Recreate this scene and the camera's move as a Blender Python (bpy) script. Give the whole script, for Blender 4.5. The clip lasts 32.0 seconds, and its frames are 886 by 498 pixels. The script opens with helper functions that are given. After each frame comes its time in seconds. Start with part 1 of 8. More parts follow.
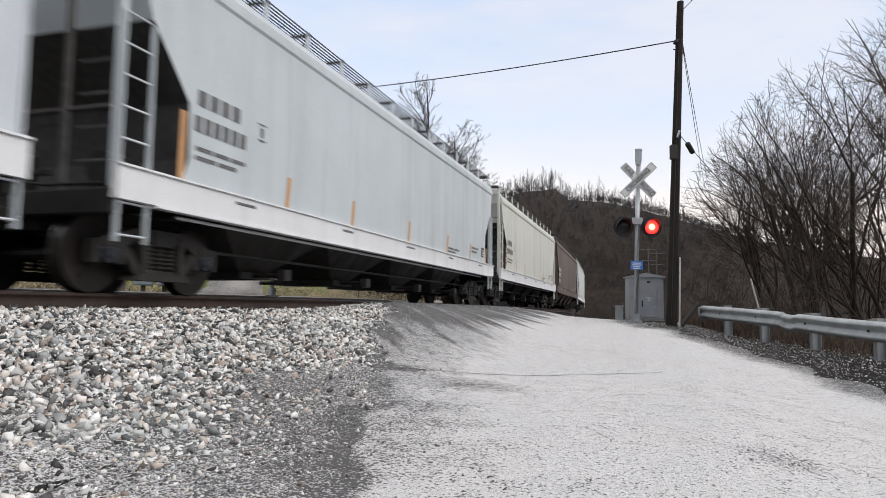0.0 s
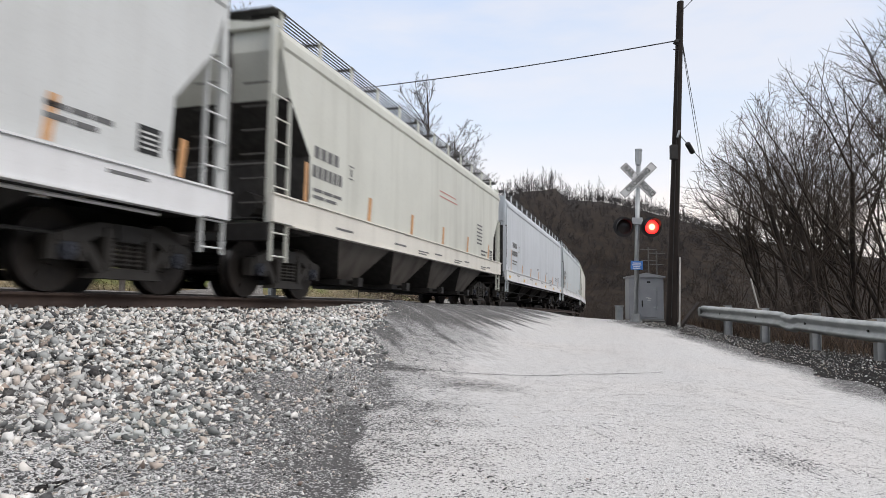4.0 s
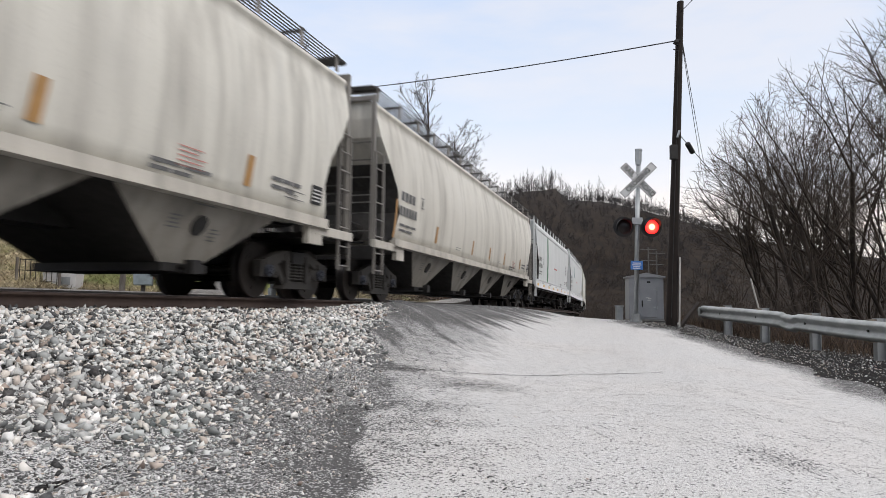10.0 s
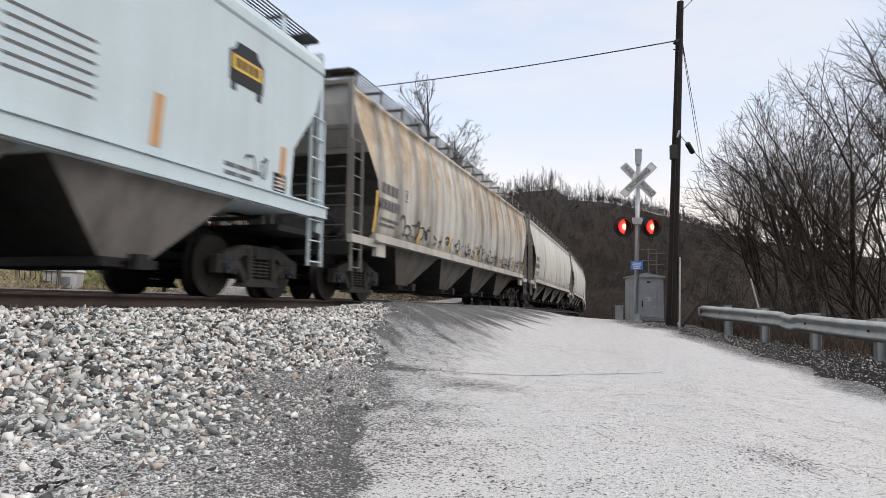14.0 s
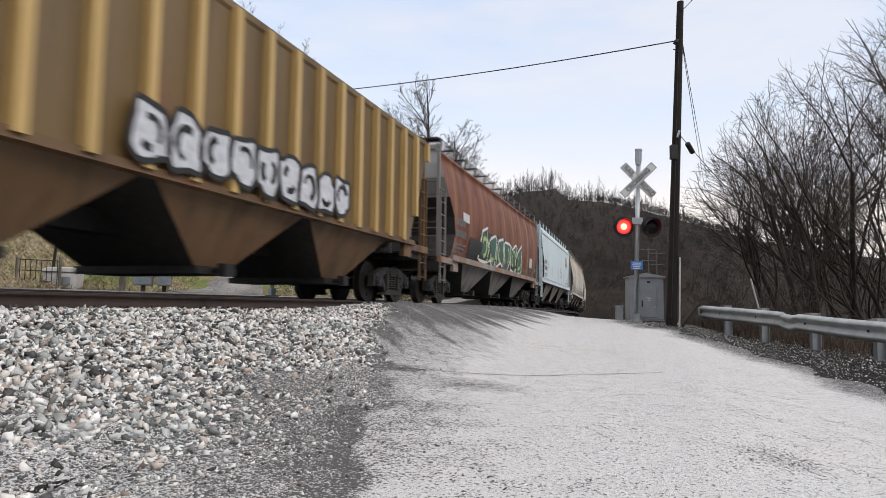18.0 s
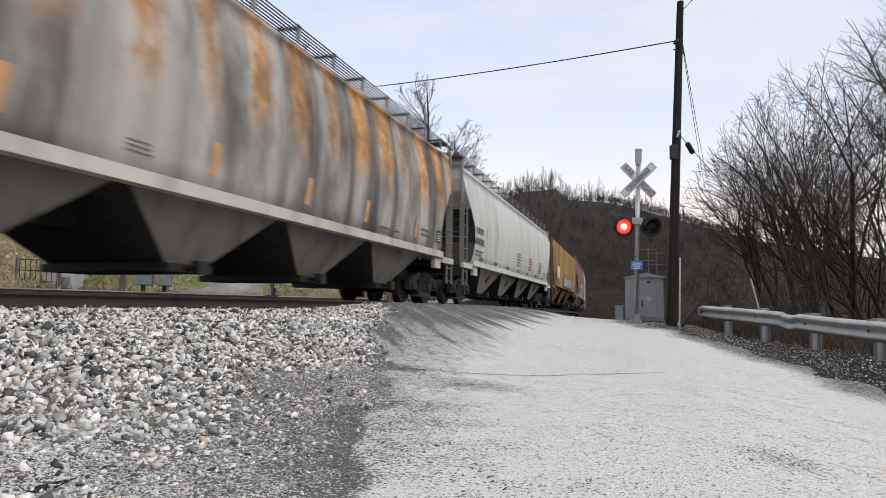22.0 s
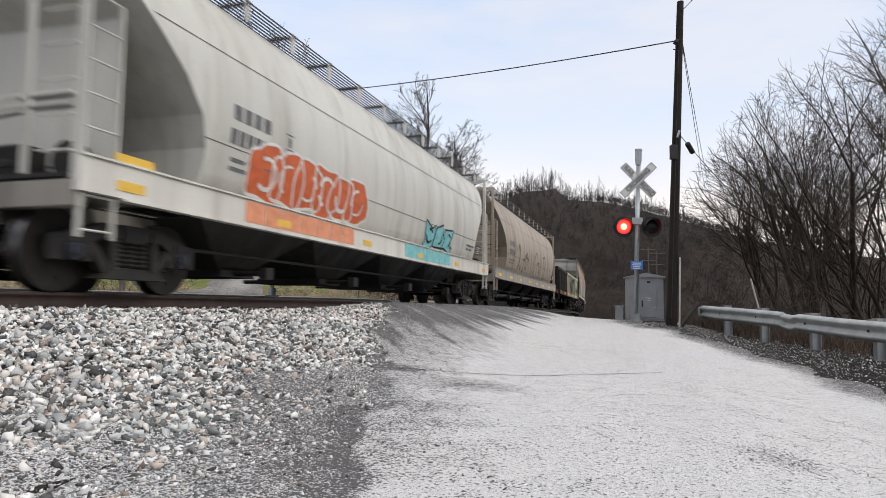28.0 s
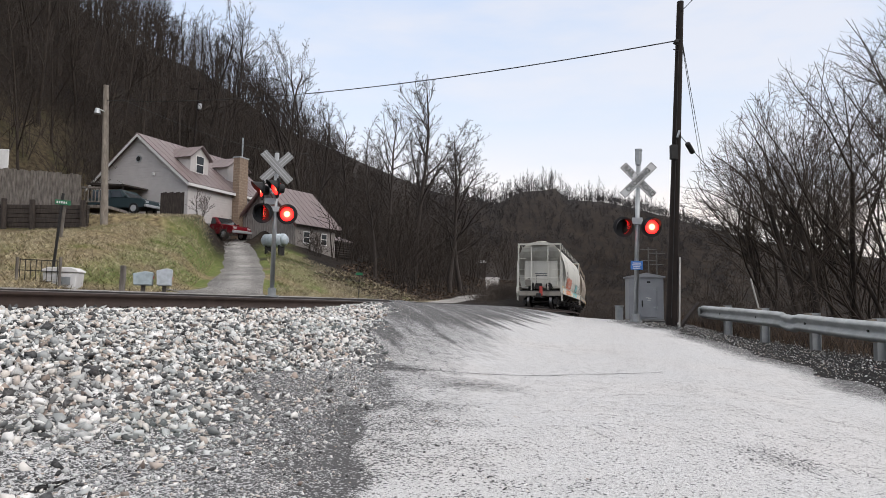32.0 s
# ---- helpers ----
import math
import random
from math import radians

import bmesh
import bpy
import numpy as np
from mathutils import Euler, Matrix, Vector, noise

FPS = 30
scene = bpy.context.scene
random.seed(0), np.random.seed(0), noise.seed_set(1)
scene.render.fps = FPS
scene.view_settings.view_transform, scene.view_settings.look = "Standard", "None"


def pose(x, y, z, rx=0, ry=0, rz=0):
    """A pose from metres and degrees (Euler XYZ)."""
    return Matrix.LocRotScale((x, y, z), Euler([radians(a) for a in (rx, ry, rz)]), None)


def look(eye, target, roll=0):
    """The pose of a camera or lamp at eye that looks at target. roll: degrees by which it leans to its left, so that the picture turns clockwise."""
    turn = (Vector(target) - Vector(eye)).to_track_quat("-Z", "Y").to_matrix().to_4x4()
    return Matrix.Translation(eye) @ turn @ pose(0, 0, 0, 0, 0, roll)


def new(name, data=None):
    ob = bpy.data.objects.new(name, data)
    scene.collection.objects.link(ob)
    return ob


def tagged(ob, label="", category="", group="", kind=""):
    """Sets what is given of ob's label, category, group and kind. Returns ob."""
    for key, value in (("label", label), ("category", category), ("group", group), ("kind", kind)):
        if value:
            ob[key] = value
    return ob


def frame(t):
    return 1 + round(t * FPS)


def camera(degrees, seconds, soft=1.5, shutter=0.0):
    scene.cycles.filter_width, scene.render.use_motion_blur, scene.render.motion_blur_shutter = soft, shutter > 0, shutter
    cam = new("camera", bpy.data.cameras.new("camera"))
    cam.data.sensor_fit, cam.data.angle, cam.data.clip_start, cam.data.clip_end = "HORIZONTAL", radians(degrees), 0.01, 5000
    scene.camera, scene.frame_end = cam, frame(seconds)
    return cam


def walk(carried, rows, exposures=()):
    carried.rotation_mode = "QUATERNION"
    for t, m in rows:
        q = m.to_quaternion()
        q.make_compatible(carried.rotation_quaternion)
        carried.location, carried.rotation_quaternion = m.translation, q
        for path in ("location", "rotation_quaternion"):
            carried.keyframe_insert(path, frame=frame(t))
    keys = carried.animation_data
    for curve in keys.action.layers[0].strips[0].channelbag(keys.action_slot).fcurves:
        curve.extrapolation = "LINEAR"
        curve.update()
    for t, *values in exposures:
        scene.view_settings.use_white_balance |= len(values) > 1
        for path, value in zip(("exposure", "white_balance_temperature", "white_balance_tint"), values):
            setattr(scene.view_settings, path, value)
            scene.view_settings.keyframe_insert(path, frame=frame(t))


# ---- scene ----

# ---- camera: stands still on the road, a hand's width below the rails ----
LENS = 65.5
cam = camera(LENS, 32.0, soft=0.55, shutter=0.4)
EYE = (0.0, 0.0, 0.0)
AIM = look(EYE, (0, 10, 0.818), 0.6)
walk(cam, [(0.0, AIM), (32.0, AIM)])

# ---- sky and light: pale overcast dusk ----
world = bpy.data.worlds.new("sky")
scene.world = world
world.use_nodes = True
wn, wl = world.node_tree.nodes, world.node_tree.links
wn.clear()
w_out = wn.new("ShaderNodeOutputWorld")
w_bg = wn.new("ShaderNodeBackground")
w_sky = wn.new("ShaderNodeTexSky")
w_sky.sky_type = "NISHITA"
w_sky.sun_disc = False
w_sky.sun_elevation = radians(36)
w_sky.sun_rotation = radians(128)
w_co = wn.new("ShaderNodeTexCoord")
w_sep = wn.new("ShaderNodeSeparateXYZ")
wl.new(w_co.outputs["Generated"], w_sep.inputs[0])
w_ramp = wn.new("ShaderNodeValToRGB")
SKY = ((0.0, (0.80, 0.66, 0.61)), (0.10, (0.92, 0.77, 0.68)), (0.17, (0.86, 0.78, 0.735)), (0.26, (0.67, 0.71, 0.79)),
       (0.42, (0.58, 0.655, 0.80)), (0.7, (1.30, 1.24, 1.22)), (1.0, (1.80, 1.70, 1.62)))
while len(w_ramp.color_ramp.elements) < len(SKY):
    w_ramp.color_ramp.elements.new(0.5)
for el, (at, col) in zip(w_ramp.color_ramp.elements, SKY):
    el.position, el.color = at, (*col, 1)
wl.new(w_sep.outputs["Z"], w_ramp.inputs[0])
w_map = wn.new("ShaderNodeMapping")
w_map.inputs["Scale"].default_value = (1.6, 1.6, 6.0)
w_map.inputs["Rotation"].default_value = (0.0, radians(14), 0.0)
wl.new(w_co.outputs["Generated"], w_map.inputs[0])
w_noise = wn.new("ShaderNodeTexNoise")
w_noise.inputs["Scale"].default_value = 1.9
w_noise.inputs["Detail"].default_value = 5
w_noise.inputs["Roughness"].default_value = 0.55
wl.new(w_map.outputs[0], w_noise.inputs["Vector"])
w_cr = wn.new("ShaderNodeMapRange")
for k, v in zip(("From Min", "From Max", "To Min", "To Max"), (0.44, 0.64, 0.0, 0.9)):
    w_cr.inputs[k].default_value = v
wl.new(w_noise.outputs["Fac"], w_cr.inputs["Value"])
w_mix = wn.new("ShaderNodeMix")
w_mix.data_type = "RGBA"
wl.new(w_cr.outputs[0], w_mix.inputs["Factor"])
wl.new(w_ramp.outputs[0], w_mix.inputs[6])
w_mix.inputs[7].default_value = (0.735, 0.73, 0.765, 1)
w_add = wn.new("ShaderNodeMix")
w_add.data_type, w_add.blend_type = "RGBA", "ADD"
w_add.inputs["Factor"].default_value = 0.05
wl.new(w_mix.outputs[2], w_add.inputs[6])
wl.new(w_sky.outputs[0], w_add.inputs[7])
wl.new(w_add.outputs[2], w_bg.inputs[0])
w_bg.inputs[1].default_value = 1.0
wl.new(w_bg.outputs[0], w_out.inputs[0])

sun = new("sun", bpy.data.lights.new("sun", "SUN"))
sun.data.energy, sun.data.angle, sun.data.color = 1.25, radians(25), (1.0, 0.94, 0.87)
sun.matrix_world = look((26, -20, 24), (0, 0, 0))

# ---- the plan: the track's line, its height, and the ground ----
TH0, KA, KB, OFF = 0.2996, 0.000186, -0.0000163, 7.086
SPEED = 10.039


def heading(s):
    q = np.clip(s, 0, 60)
    return TH0 + KA * q + KB * q * q + (KA + 120 * KB) * np.clip(s - 60, 0, 45)


def rail_z(s):
    q = np.clip(s, 0, 80)
    return 0.114 - 0.00086 * np.clip(s, -60, 200) - 0.000111 * q * q - 0.0177 * np.clip(s - 80, 0, 60)


T_S = np.arange(-340, 480, 0.5)
_th = heading(T_S + 0.25)
_x, _y = np.cumsum(np.sin(_th)) * 0.5, np.cumsum(np.cos(_th)) * 0.5
_i0 = int(np.argmin(np.abs(T_S)))
T_X = np.concatenate([[0], _x[:-1]]) - (_x[_i0 - 1]) - OFF * math.cos(TH0)
T_Y = np.concatenate([[0], _y[:-1]]) - (_y[_i0 - 1]) + OFF * math.sin(TH0)


def on_track(s, o=0.0, z=0.0):
    """World place of a point o metres to the camera's side of the centre line."""
    x, y, t = np.interp(s, T_S, T_X), np.interp(s, T_S, T_Y), heading(s)
    return x + o * np.cos(t), y - o * np.sin(t), rail_z(s) + z


def track_coords(x, y):
    x, y = np.asarray(x, float), np.asarray(y, float)
    s = (x - T_X[_i0]) * math.sin(TH0) + (y - T_Y[_i0]) * math.cos(TH0)
    for _ in range(6):
        sc = np.clip(s, -335, 470)
        px, py, t = np.interp(sc, T_S, T_X), np.interp(sc, T_S, T_Y), heading(sc)
        s = sc + (x - px) * np.sin(t) + (y - py) * np.cos(t)
    o = (x - px) * np.cos(t) - (y - py) * np.sin(t)
    return o, s


def smooth(a, b, v):
    q = np.clip((np.asarray(v, float) - a) / (b - a), 0, 1)
    return q * q * (3 - 2 * q)


def wobble(x, y, f, k=0.0):
    """A cheap smooth unevenness between about -1 and 1."""
    return (np.sin(x * f + 1.7 * np.sin(y * f * 0.6 + k) + k) + np.sin(y * f * 1.13 - 1.3 * np.sin(x * f * 0.7 - k) + 2 * k)) * 0.5


def road_edge(y):
    return -0.6 - 0.108 * (np.clip(y, 2, 19) - 5)


def drive_centre(y):
    """The gravel drive up to the house: its x and its width at depth y."""
    q = np.clip((y - 20) / 34, 0, 1)
    return -6.3 - 7.6 * q - 2.8 * q * q


def lane_edges(s):
    """The lane's two edges, in metres beyond the track: it swings away up the valley."""
    return np.interp(s, (32, 45, 57, 77, 94, 110), (3.15, 4.3, 6.1, 7.9, 10.0, 12.0)), np.interp(s, (32, 45, 57, 77, 94, 110), (6.0, 6.5, 8.3, 9.7, 12.0, 14.0))


def on_lane(x, y, room=0.4):
    o, s = track_coords(x, y)
    e0, e1 = lane_edges(s)
    return (-o > e0 - room) & (-o < e1 + room)


def ground_z(x, y):
    x, y = np.asarray(x, float), np.asarray(y, float)
    o, s = track_coords(x, y)
    r = rail_z(s)
    # the camera's side
    base = -0.80 + 0.020 * np.clip(s, -20, 21) - 0.035 * np.clip(s - 21, 0, 60)
    base = base - 0.20 * smooth(7.2, 9.2, o)
    near_o = np.clip(o, 0, None)
    ballast = np.where(near_o < 1.75, r - 0.225, r - 0.225 + (base - r + 0.225) * np.clip((near_o - 1.75) / 3.0, 0, 1))
    ballast = np.where(near_o > 4.75, base, ballast)
    cross = r - 0.02 + (base - r + 0.02) * smooth(0.8, 6.2, near_o)
    w = smooth(-1.3, 0.9, x - road_edge(y)) * smooth(33, 27, s)
    cam_side = ballast * (1 - w) + cross * w
    drop = smooth(7.6, 13.5, x) * smooth(-60, -20, y) * 2.6 + smooth(24, 34, s) * smooth(3.0, 9, o) * 2.4
    cam_side = cam_side - np.minimum(drop, 3.2)
    # beyond the track: the lane beside it, the bank, the terrace and the wooded hill
    lane = 0.20 - 0.08 * smooth(24, 32, s) + 0.034 * np.clip(s - 38, 0, 60)
    f = -o
    lane = lane + 0.075 * np.clip(s - 73, 0, 26) * smooth(5.0, 7.0, f)
    up = np.clip(f - 6.2 - np.interp(s, (36, 45, 57, 77, 94, 120), (0, 0.4, 2.2, 3.6, 5.9, 8.0)), 0, None)
    bank = lane + 0.345 * np.clip(up, 0, 13.2) + 0.08 * np.clip(up - 13.2, 0, 13.0) + 0.88 * np.clip(up - 26.2, 0, 62) + 0.12 * np.clip(up - 88.2, 0, 60)
    bank = bank + wobble(x, y, 0.35, 1.0) * 0.12 * smooth(0.5, 4, up) + wobble(x, y, 0.05, 2.0) * 2.2 * smooth(30, 60, up)
    # the yard's bank lies back more gently below the fence
    gentle = 0.28 + (0.178 + 0.030 * smooth(-18, -14, x)) * np.clip(y - 15.5, 0, None)
    yard = smooth(-6, -9, x) * smooth(34.4, 34.1, y)
    bank = bank * (1 - yard) + np.minimum(bank, gentle) * yard
    # the terrace that the house stands on
    terrace = 4.30 + 0.125 * np.clip(y - 34, 0, 30)
    flat = smooth(-12.5, -14.5, x) * smooth(-34, -28, x) * smooth(34.0, 34.3, y) * smooth(56, 50, y)
    bank = bank * (1 - flat) + terrace * flat
    dx = np.abs(x - drive_centre(y))
    dz = 0.30 + np.clip(y - 22, 0, 14) * 0.112 + np.clip(y - 36, 0, 16) * 0.185
    cut = smooth(2.6, 1.3, dx) * smooth(19, 21, y) * smooth(58, 53, y)
    bank = bank * (1 - cut) + np.minimum(dz, bank) * cut
    level = np.where(f < 3, (r - 0.06) + (lane - r + 0.06) * smooth(1.6, 3.2, f), bank)
    z = np.where(o >= 0, cam_side, level)
    # far hills that close the valley
    far = (46 * np.exp(-(((x - 75) / 190) ** 2)) + 22 * np.exp(-(((x - 80) / 72) ** 2))) * smooth(190, 430, y) * (1 - 0.5 * smooth(480, 900, y))
    far = far + 22 * np.exp(-(((x - 320) / 120) ** 2)) * smooth(120, 420, y) + wobble(x, y, 0.018, 0.5) * 5 * smooth(200, 320, y)
    z = z + far * smooth(-170, -15, o)
    # rising ground far behind the camera and to the right, so that the valley is closed
    z = z + 40 * smooth(60, 190, x) * smooth(110, 10, y) + 45 * smooth(-60, -190, y)
    return z


def gz(x, y):
    return float(ground_z(np.array([x]), np.array([y]))[0])

# ---- materials ----
def mat_new(name):
    m = bpy.data.materials.new(name)
    m.use_nodes = True
    nt = m.node_tree
    return m, nt, nt.nodes["Principled BSDF"]


def noise_node(nt, scale, detail=4, rough=0.55, vec=None, stretch=None):
    n = nt.nodes.new("ShaderNodeTexNoise")
    n.inputs["Scale"].default_value, n.inputs["Detail"].default_value, n.inputs["Roughness"].default_value = scale, detail, rough
    if vec is None:
        vec = nt.nodes.new("ShaderNodeTexCoord").outputs["Object"]
    if stretch:
        mp = nt.nodes.new("ShaderNodeMapping")
        mp.inputs["Scale"].default_value = stretch
        nt.links.new(vec, mp.inputs[0])
        vec = mp.outputs[0]
    nt.links.new(vec, n.inputs["Vector"])
    return n.outputs["Fac"]


def remap(nt, sock, a, b, lo=0.0, hi=1.0):
    n = nt.nodes.new("ShaderNodeMapRange")
    for k, v in zip(("From Min", "From Max", "To Min", "To Max"), (a, b, lo, hi)):
        n.inputs[k].default_value = v
    nt.links.new(sock, n.inputs["Value"])
    return n.outputs[0]


def math_node(nt, op, a, b):
    n = nt.nodes.new("ShaderNodeMath")
    n.operation = op
    for i, v in enumerate((a, b)):
        if isinstance(v, (int, float)):
            n.inputs[i].default_value = v
        else:
            nt.links.new(v, n.inputs[i])
    return n.outputs[0]


def mix(nt, fac, a, b, blend="MIX"):
    n = nt.nodes.new("ShaderNodeMix")
    n.data_type, n.blend_type = "RGBA", blend
    for i, v in ((0, fac), (6, a), (7, b)):
        if isinstance(v, (int, float)):
            n.inputs[i].default_value = v
        elif isinstance(v, tuple):
            n.inputs[i].default_value = (*v, 1)
        else:
            nt.links.new(v, n.inputs[i])
    return n.outputs[2]


def bump(nt, bsdf, height, strength=0.3, dist=0.01):
    b = nt.nodes.new("ShaderNodeBump")
    b.inputs["Strength"].default_value, b.inputs["Distance"].default_value = strength, dist
    nt.links.new(height, b.inputs["Height"])
    nt.links.new(b.outputs[0], bsdf.inputs["Normal"])


def simple(name, col, rough=0.7, metal=0.0, var=0.25, scale=8.0, grain=60.0, bumps=0.15, tint=None):
    """A plain material with two scales of unevenness."""
    m, nt, p = mat_new(name)
    dark = tuple(c * (1 - var) for c in (tint or col))
    lite = tuple(min(1, c * (1 + var * 0.7)) for c in col)
    a = mix(nt, remap(nt, noise_node(nt, scale), 0.3, 0.7), dark, lite)
    c = mix(nt, remap(nt, noise_node(nt, grain, 2), 0.3, 0.7, 0.0, 0.45), a, dark)
    nt.links.new(c, p.inputs["Base Color"])
    p.inputs["Roughness"].default_value, p.inputs["Metallic"].default_value = rough, metal
    if bumps:
        bump(nt, p, noise_node(nt, grain, 3), bumps, 0.005)
    return m


def paint(name, col, dirt=(0.10, 0.085, 0.07), amount=0.35, rust=0.0, rust_col=(0.30, 0.12, 0.035), rough=0.5, rust_from=None, soot=0.0):
    """Weathered car paint: vertical dirt streaks, soft blotches, rust patches, film of dust."""
    m, nt, p = mat_new(name)
    co = nt.nodes.new("ShaderNodeTexCoord").outputs["Object"]
    big = noise_node(nt, 0.9, 4, 0.55, co)
    c = mix(nt, remap(nt, big, 0.35, 0.7, 0, 0.35), col, tuple(x * 0.8 for x in col))
    streak = noise_node(nt, 1.0, 5, 0.6, co, (2.6, 2.6, 0.16))
    c = mix(nt, remap(nt, streak, 0.48, 0.78, 0, amount), c, dirt)
    wide = noise_node(nt, 1.0, 3, 0.5, co, (0.75, 0.75, 0.1))
    c = mix(nt, remap(nt, wide, 0.5, 0.75, 0, amount * 0.8), c, tuple((a + b) * 0.5 for a, b in zip(dirt, col)))
    fine = noise_node(nt, 30, 3, 0.6, co)
    c = mix(nt, remap(nt, fine, 0.55, 0.8, 0, 0.25), c, dirt)
    if soot:
        black = noise_node(nt, 1.0, 5, 0.6, co, (1.35, 1.35, 0.22))
        c = mix(nt, remap(nt, black, 0.50, 0.63, 0, soot), c, (0.035, 0.032, 0.03))
    if rust:
        r1 = noise_node(nt, 1.0, 5, 0.6, co, (1.0, 1.0, 0.75))
        r2 = noise_node(nt, 1.0, 4, 0.6, co, (2.6, 2.6, 1.1))
        rr = math_node(nt, "ADD", r1, math_node(nt, "MULTIPLY", r2, 0.35))
        f = remap(nt, rr, 0.78 - rust * 0.22, 0.94 - rust * 0.22, 0, 0.9)
        if rust_from is not None:
            sz = nt.nodes.new("ShaderNodeSeparateXYZ")
            nt.links.new(co, sz.inputs[0])
            f = math_node(nt, "MULTIPLY", f, remap(nt, sz.outputs[2], rust_from[0], rust_from[1], 0.08, 1.0))
        warm = mix(nt, remap(nt, fine, 0.3, 0.7), rust_col, tuple(x * 1.7 for x in rust_col))
        c = mix(nt, f, c, warm)
    nt.links.new(c, p.inputs["Base Color"])
    nt.links.new(remap(nt, streak, 0.3, 0.7, rough - 0.08, min(1, rough + 0.2)), p.inputs["Roughness"])
    h = math_node(nt, "ADD", math_node(nt, "MULTIPLY", noise_node(nt, 0.55, 2, 0.4, co, (1, 1, 0.35)), 1.0), math_node(nt, "MULTIPLY", fine, 0.02))
    bump(nt, p, h, 0.5, 0.045)
    return m


def panel_paint(name, col, dirt, width, patch, patch_amount, patch_z, seam, seam_amount, rough=0.6, wander=0.5, feet=None, seam_at=(0.55, 0.98), soot=0.0):
    """Paint of a car built of panels: stains run down at the seams, rust or wear patches fill the panels between two heights."""
    m, nt, p = mat_new(name)
    co = nt.nodes.new("ShaderNodeTexCoord").outputs["Object"]
    sz = nt.nodes.new("ShaderNodeSeparateXYZ")
    nt.links.new(co, sz.inputs[0])
    big, fine = noise_node(nt, 0.9, 4, 0.55, co), noise_node(nt, 26, 3, 0.6, co)
    streak = noise_node(nt, 1.0, 5, 0.6, co, (3.2, 3.2, 0.2))
    lumps = noise_node(nt, 2.3, 5, 0.65, co)
    c = mix(nt, remap(nt, big, 0.35, 0.7, 0, 0.45), col, tuple(x * 0.78 for x in col))
    c = mix(nt, remap(nt, streak, 0.48, 0.75, 0, 0.5), c, dirt)
    x = math_node(nt, "ADD", math_node(nt, "DIVIDE", sz.outputs[0], width), math_node(nt, "MULTIPLY", noise_node(nt, 0.5, 2, 0.5, co, (1, 1, 0.3)), wander))
    d = math_node(nt, "MULTIPLY", math_node(nt, "ABSOLUTE", math_node(nt, "SUBTRACT", math_node(nt, "FRACT", x, 0), 0.5), 0), 2.0)
    wn_ = nt.nodes.new("ShaderNodeTexWhiteNoise")
    wn_.noise_dimensions = "1D"
    nt.links.new(math_node(nt, "FLOOR", x, 0), wn_.inputs["W"])
    each = wn_.outputs["Value"]
    # patches
    f = math_node(nt, "ADD", math_node(nt, "MULTIPLY", math_node(nt, "SUBTRACT", 1.0, d), 0.35), math_node(nt, "MULTIPLY", lumps, 0.9))
    f = math_node(nt, "ADD", f, math_node(nt, "MULTIPLY", each, 0.25))
    lo, mid, hi = patch_z
    f = math_node(nt, "MULTIPLY", remap(nt, f, 0.60, 0.85, 0, patch_amount), remap(nt, math_node(nt, "ADD", sz.outputs[2], math_node(nt, "MULTIPLY", streak, 0.5)), lo, mid, 0.04, 1.0))
    f = math_node(nt, "MULTIPLY", f, remap(nt, sz.outputs[2], hi - 0.05, hi + 0.15, 1.0, 0.35))
    warm = mix(nt, remap(nt, lumps, 0.40, 0.62), tuple(q * 1.5 for q in patch), tuple(q * 0.75 for q in patch))
    c = mix(nt, f, c, warm)
    # seams
    g = math_node(nt, "ADD", d, math_node(nt, "MULTIPLY", math_node(nt, "SUBTRACT", streak, 0.5), 1.1))
    g = math_node(nt, "MULTIPLY", remap(nt, g, seam_at[0], seam_at[1], 0, seam_amount), remap(nt, each, 0.1, 0.9, 0.35, 1.0))
    c = mix(nt, g, c, seam)
    if soot:
        black = noise_node(nt, 1.0, 5, 0.62, co, (0.85, 0.85, 0.33))
        c = mix(nt, remap(nt, black, 0.47, 0.64, 0, soot), c, (0.04, 0.037, 0.034))
    c = mix(nt, remap(nt, fine, 0.55, 0.8, 0, 0.25), c, dirt)
    if feet:
        low = math_node(nt, "ADD", sz.outputs[2], math_node(nt, "MULTIPLY", lumps, 1.1))
        c = mix(nt, remap(nt, low, 1.95, 2.25, 0.75, 0.0), c, feet)
    nt.links.new(c, p.inputs["Base Color"])
    nt.links.new(remap(nt, streak, 0.3, 0.7, rough - 0.08, min(1, rough + 0.2)), p.inputs["Roughness"])
    h = math_node(nt, "ADD", math_node(nt, "MULTIPLY", d, 0.35), math_node(nt, "MULTIPLY", noise_node(nt, 1.1, 2, 0.4, co, (1, 1, 0.5)), 0.8))
    bump(nt, p, h, 0.5, 0.05)
    return m


M_STEEL = simple("dark_steel", (0.026, 0.024, 0.023), 0.62, 0.3, 0.4)
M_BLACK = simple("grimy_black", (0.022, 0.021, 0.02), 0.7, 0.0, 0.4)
M_WHEEL = simple("wheel_steel", (0.026, 0.021, 0.018), 0.55, 0.4, 0.4)
M_TREAD = simple("polished_tread", (0.17, 0.165, 0.165), 0.38, 1.0, 0.15)
M_RAIL = simple("rusty_rail", (0.050, 0.032, 0.025), 0.75, 0.1, 0.35, 5, 40)
M_RAILTOP = simple("worn_rail_head", (0.16, 0.13, 0.12), 0.4, 0.9, 0.25)
M_TIE = simple("creosote_tie", (0.055, 0.045, 0.038), 0.9, 0, 0.4, 4, 30)
M_GALV = simple("galvanised_steel", (0.42, 0.44, 0.45), 0.45, 0.75, 0.2, 5, 40)
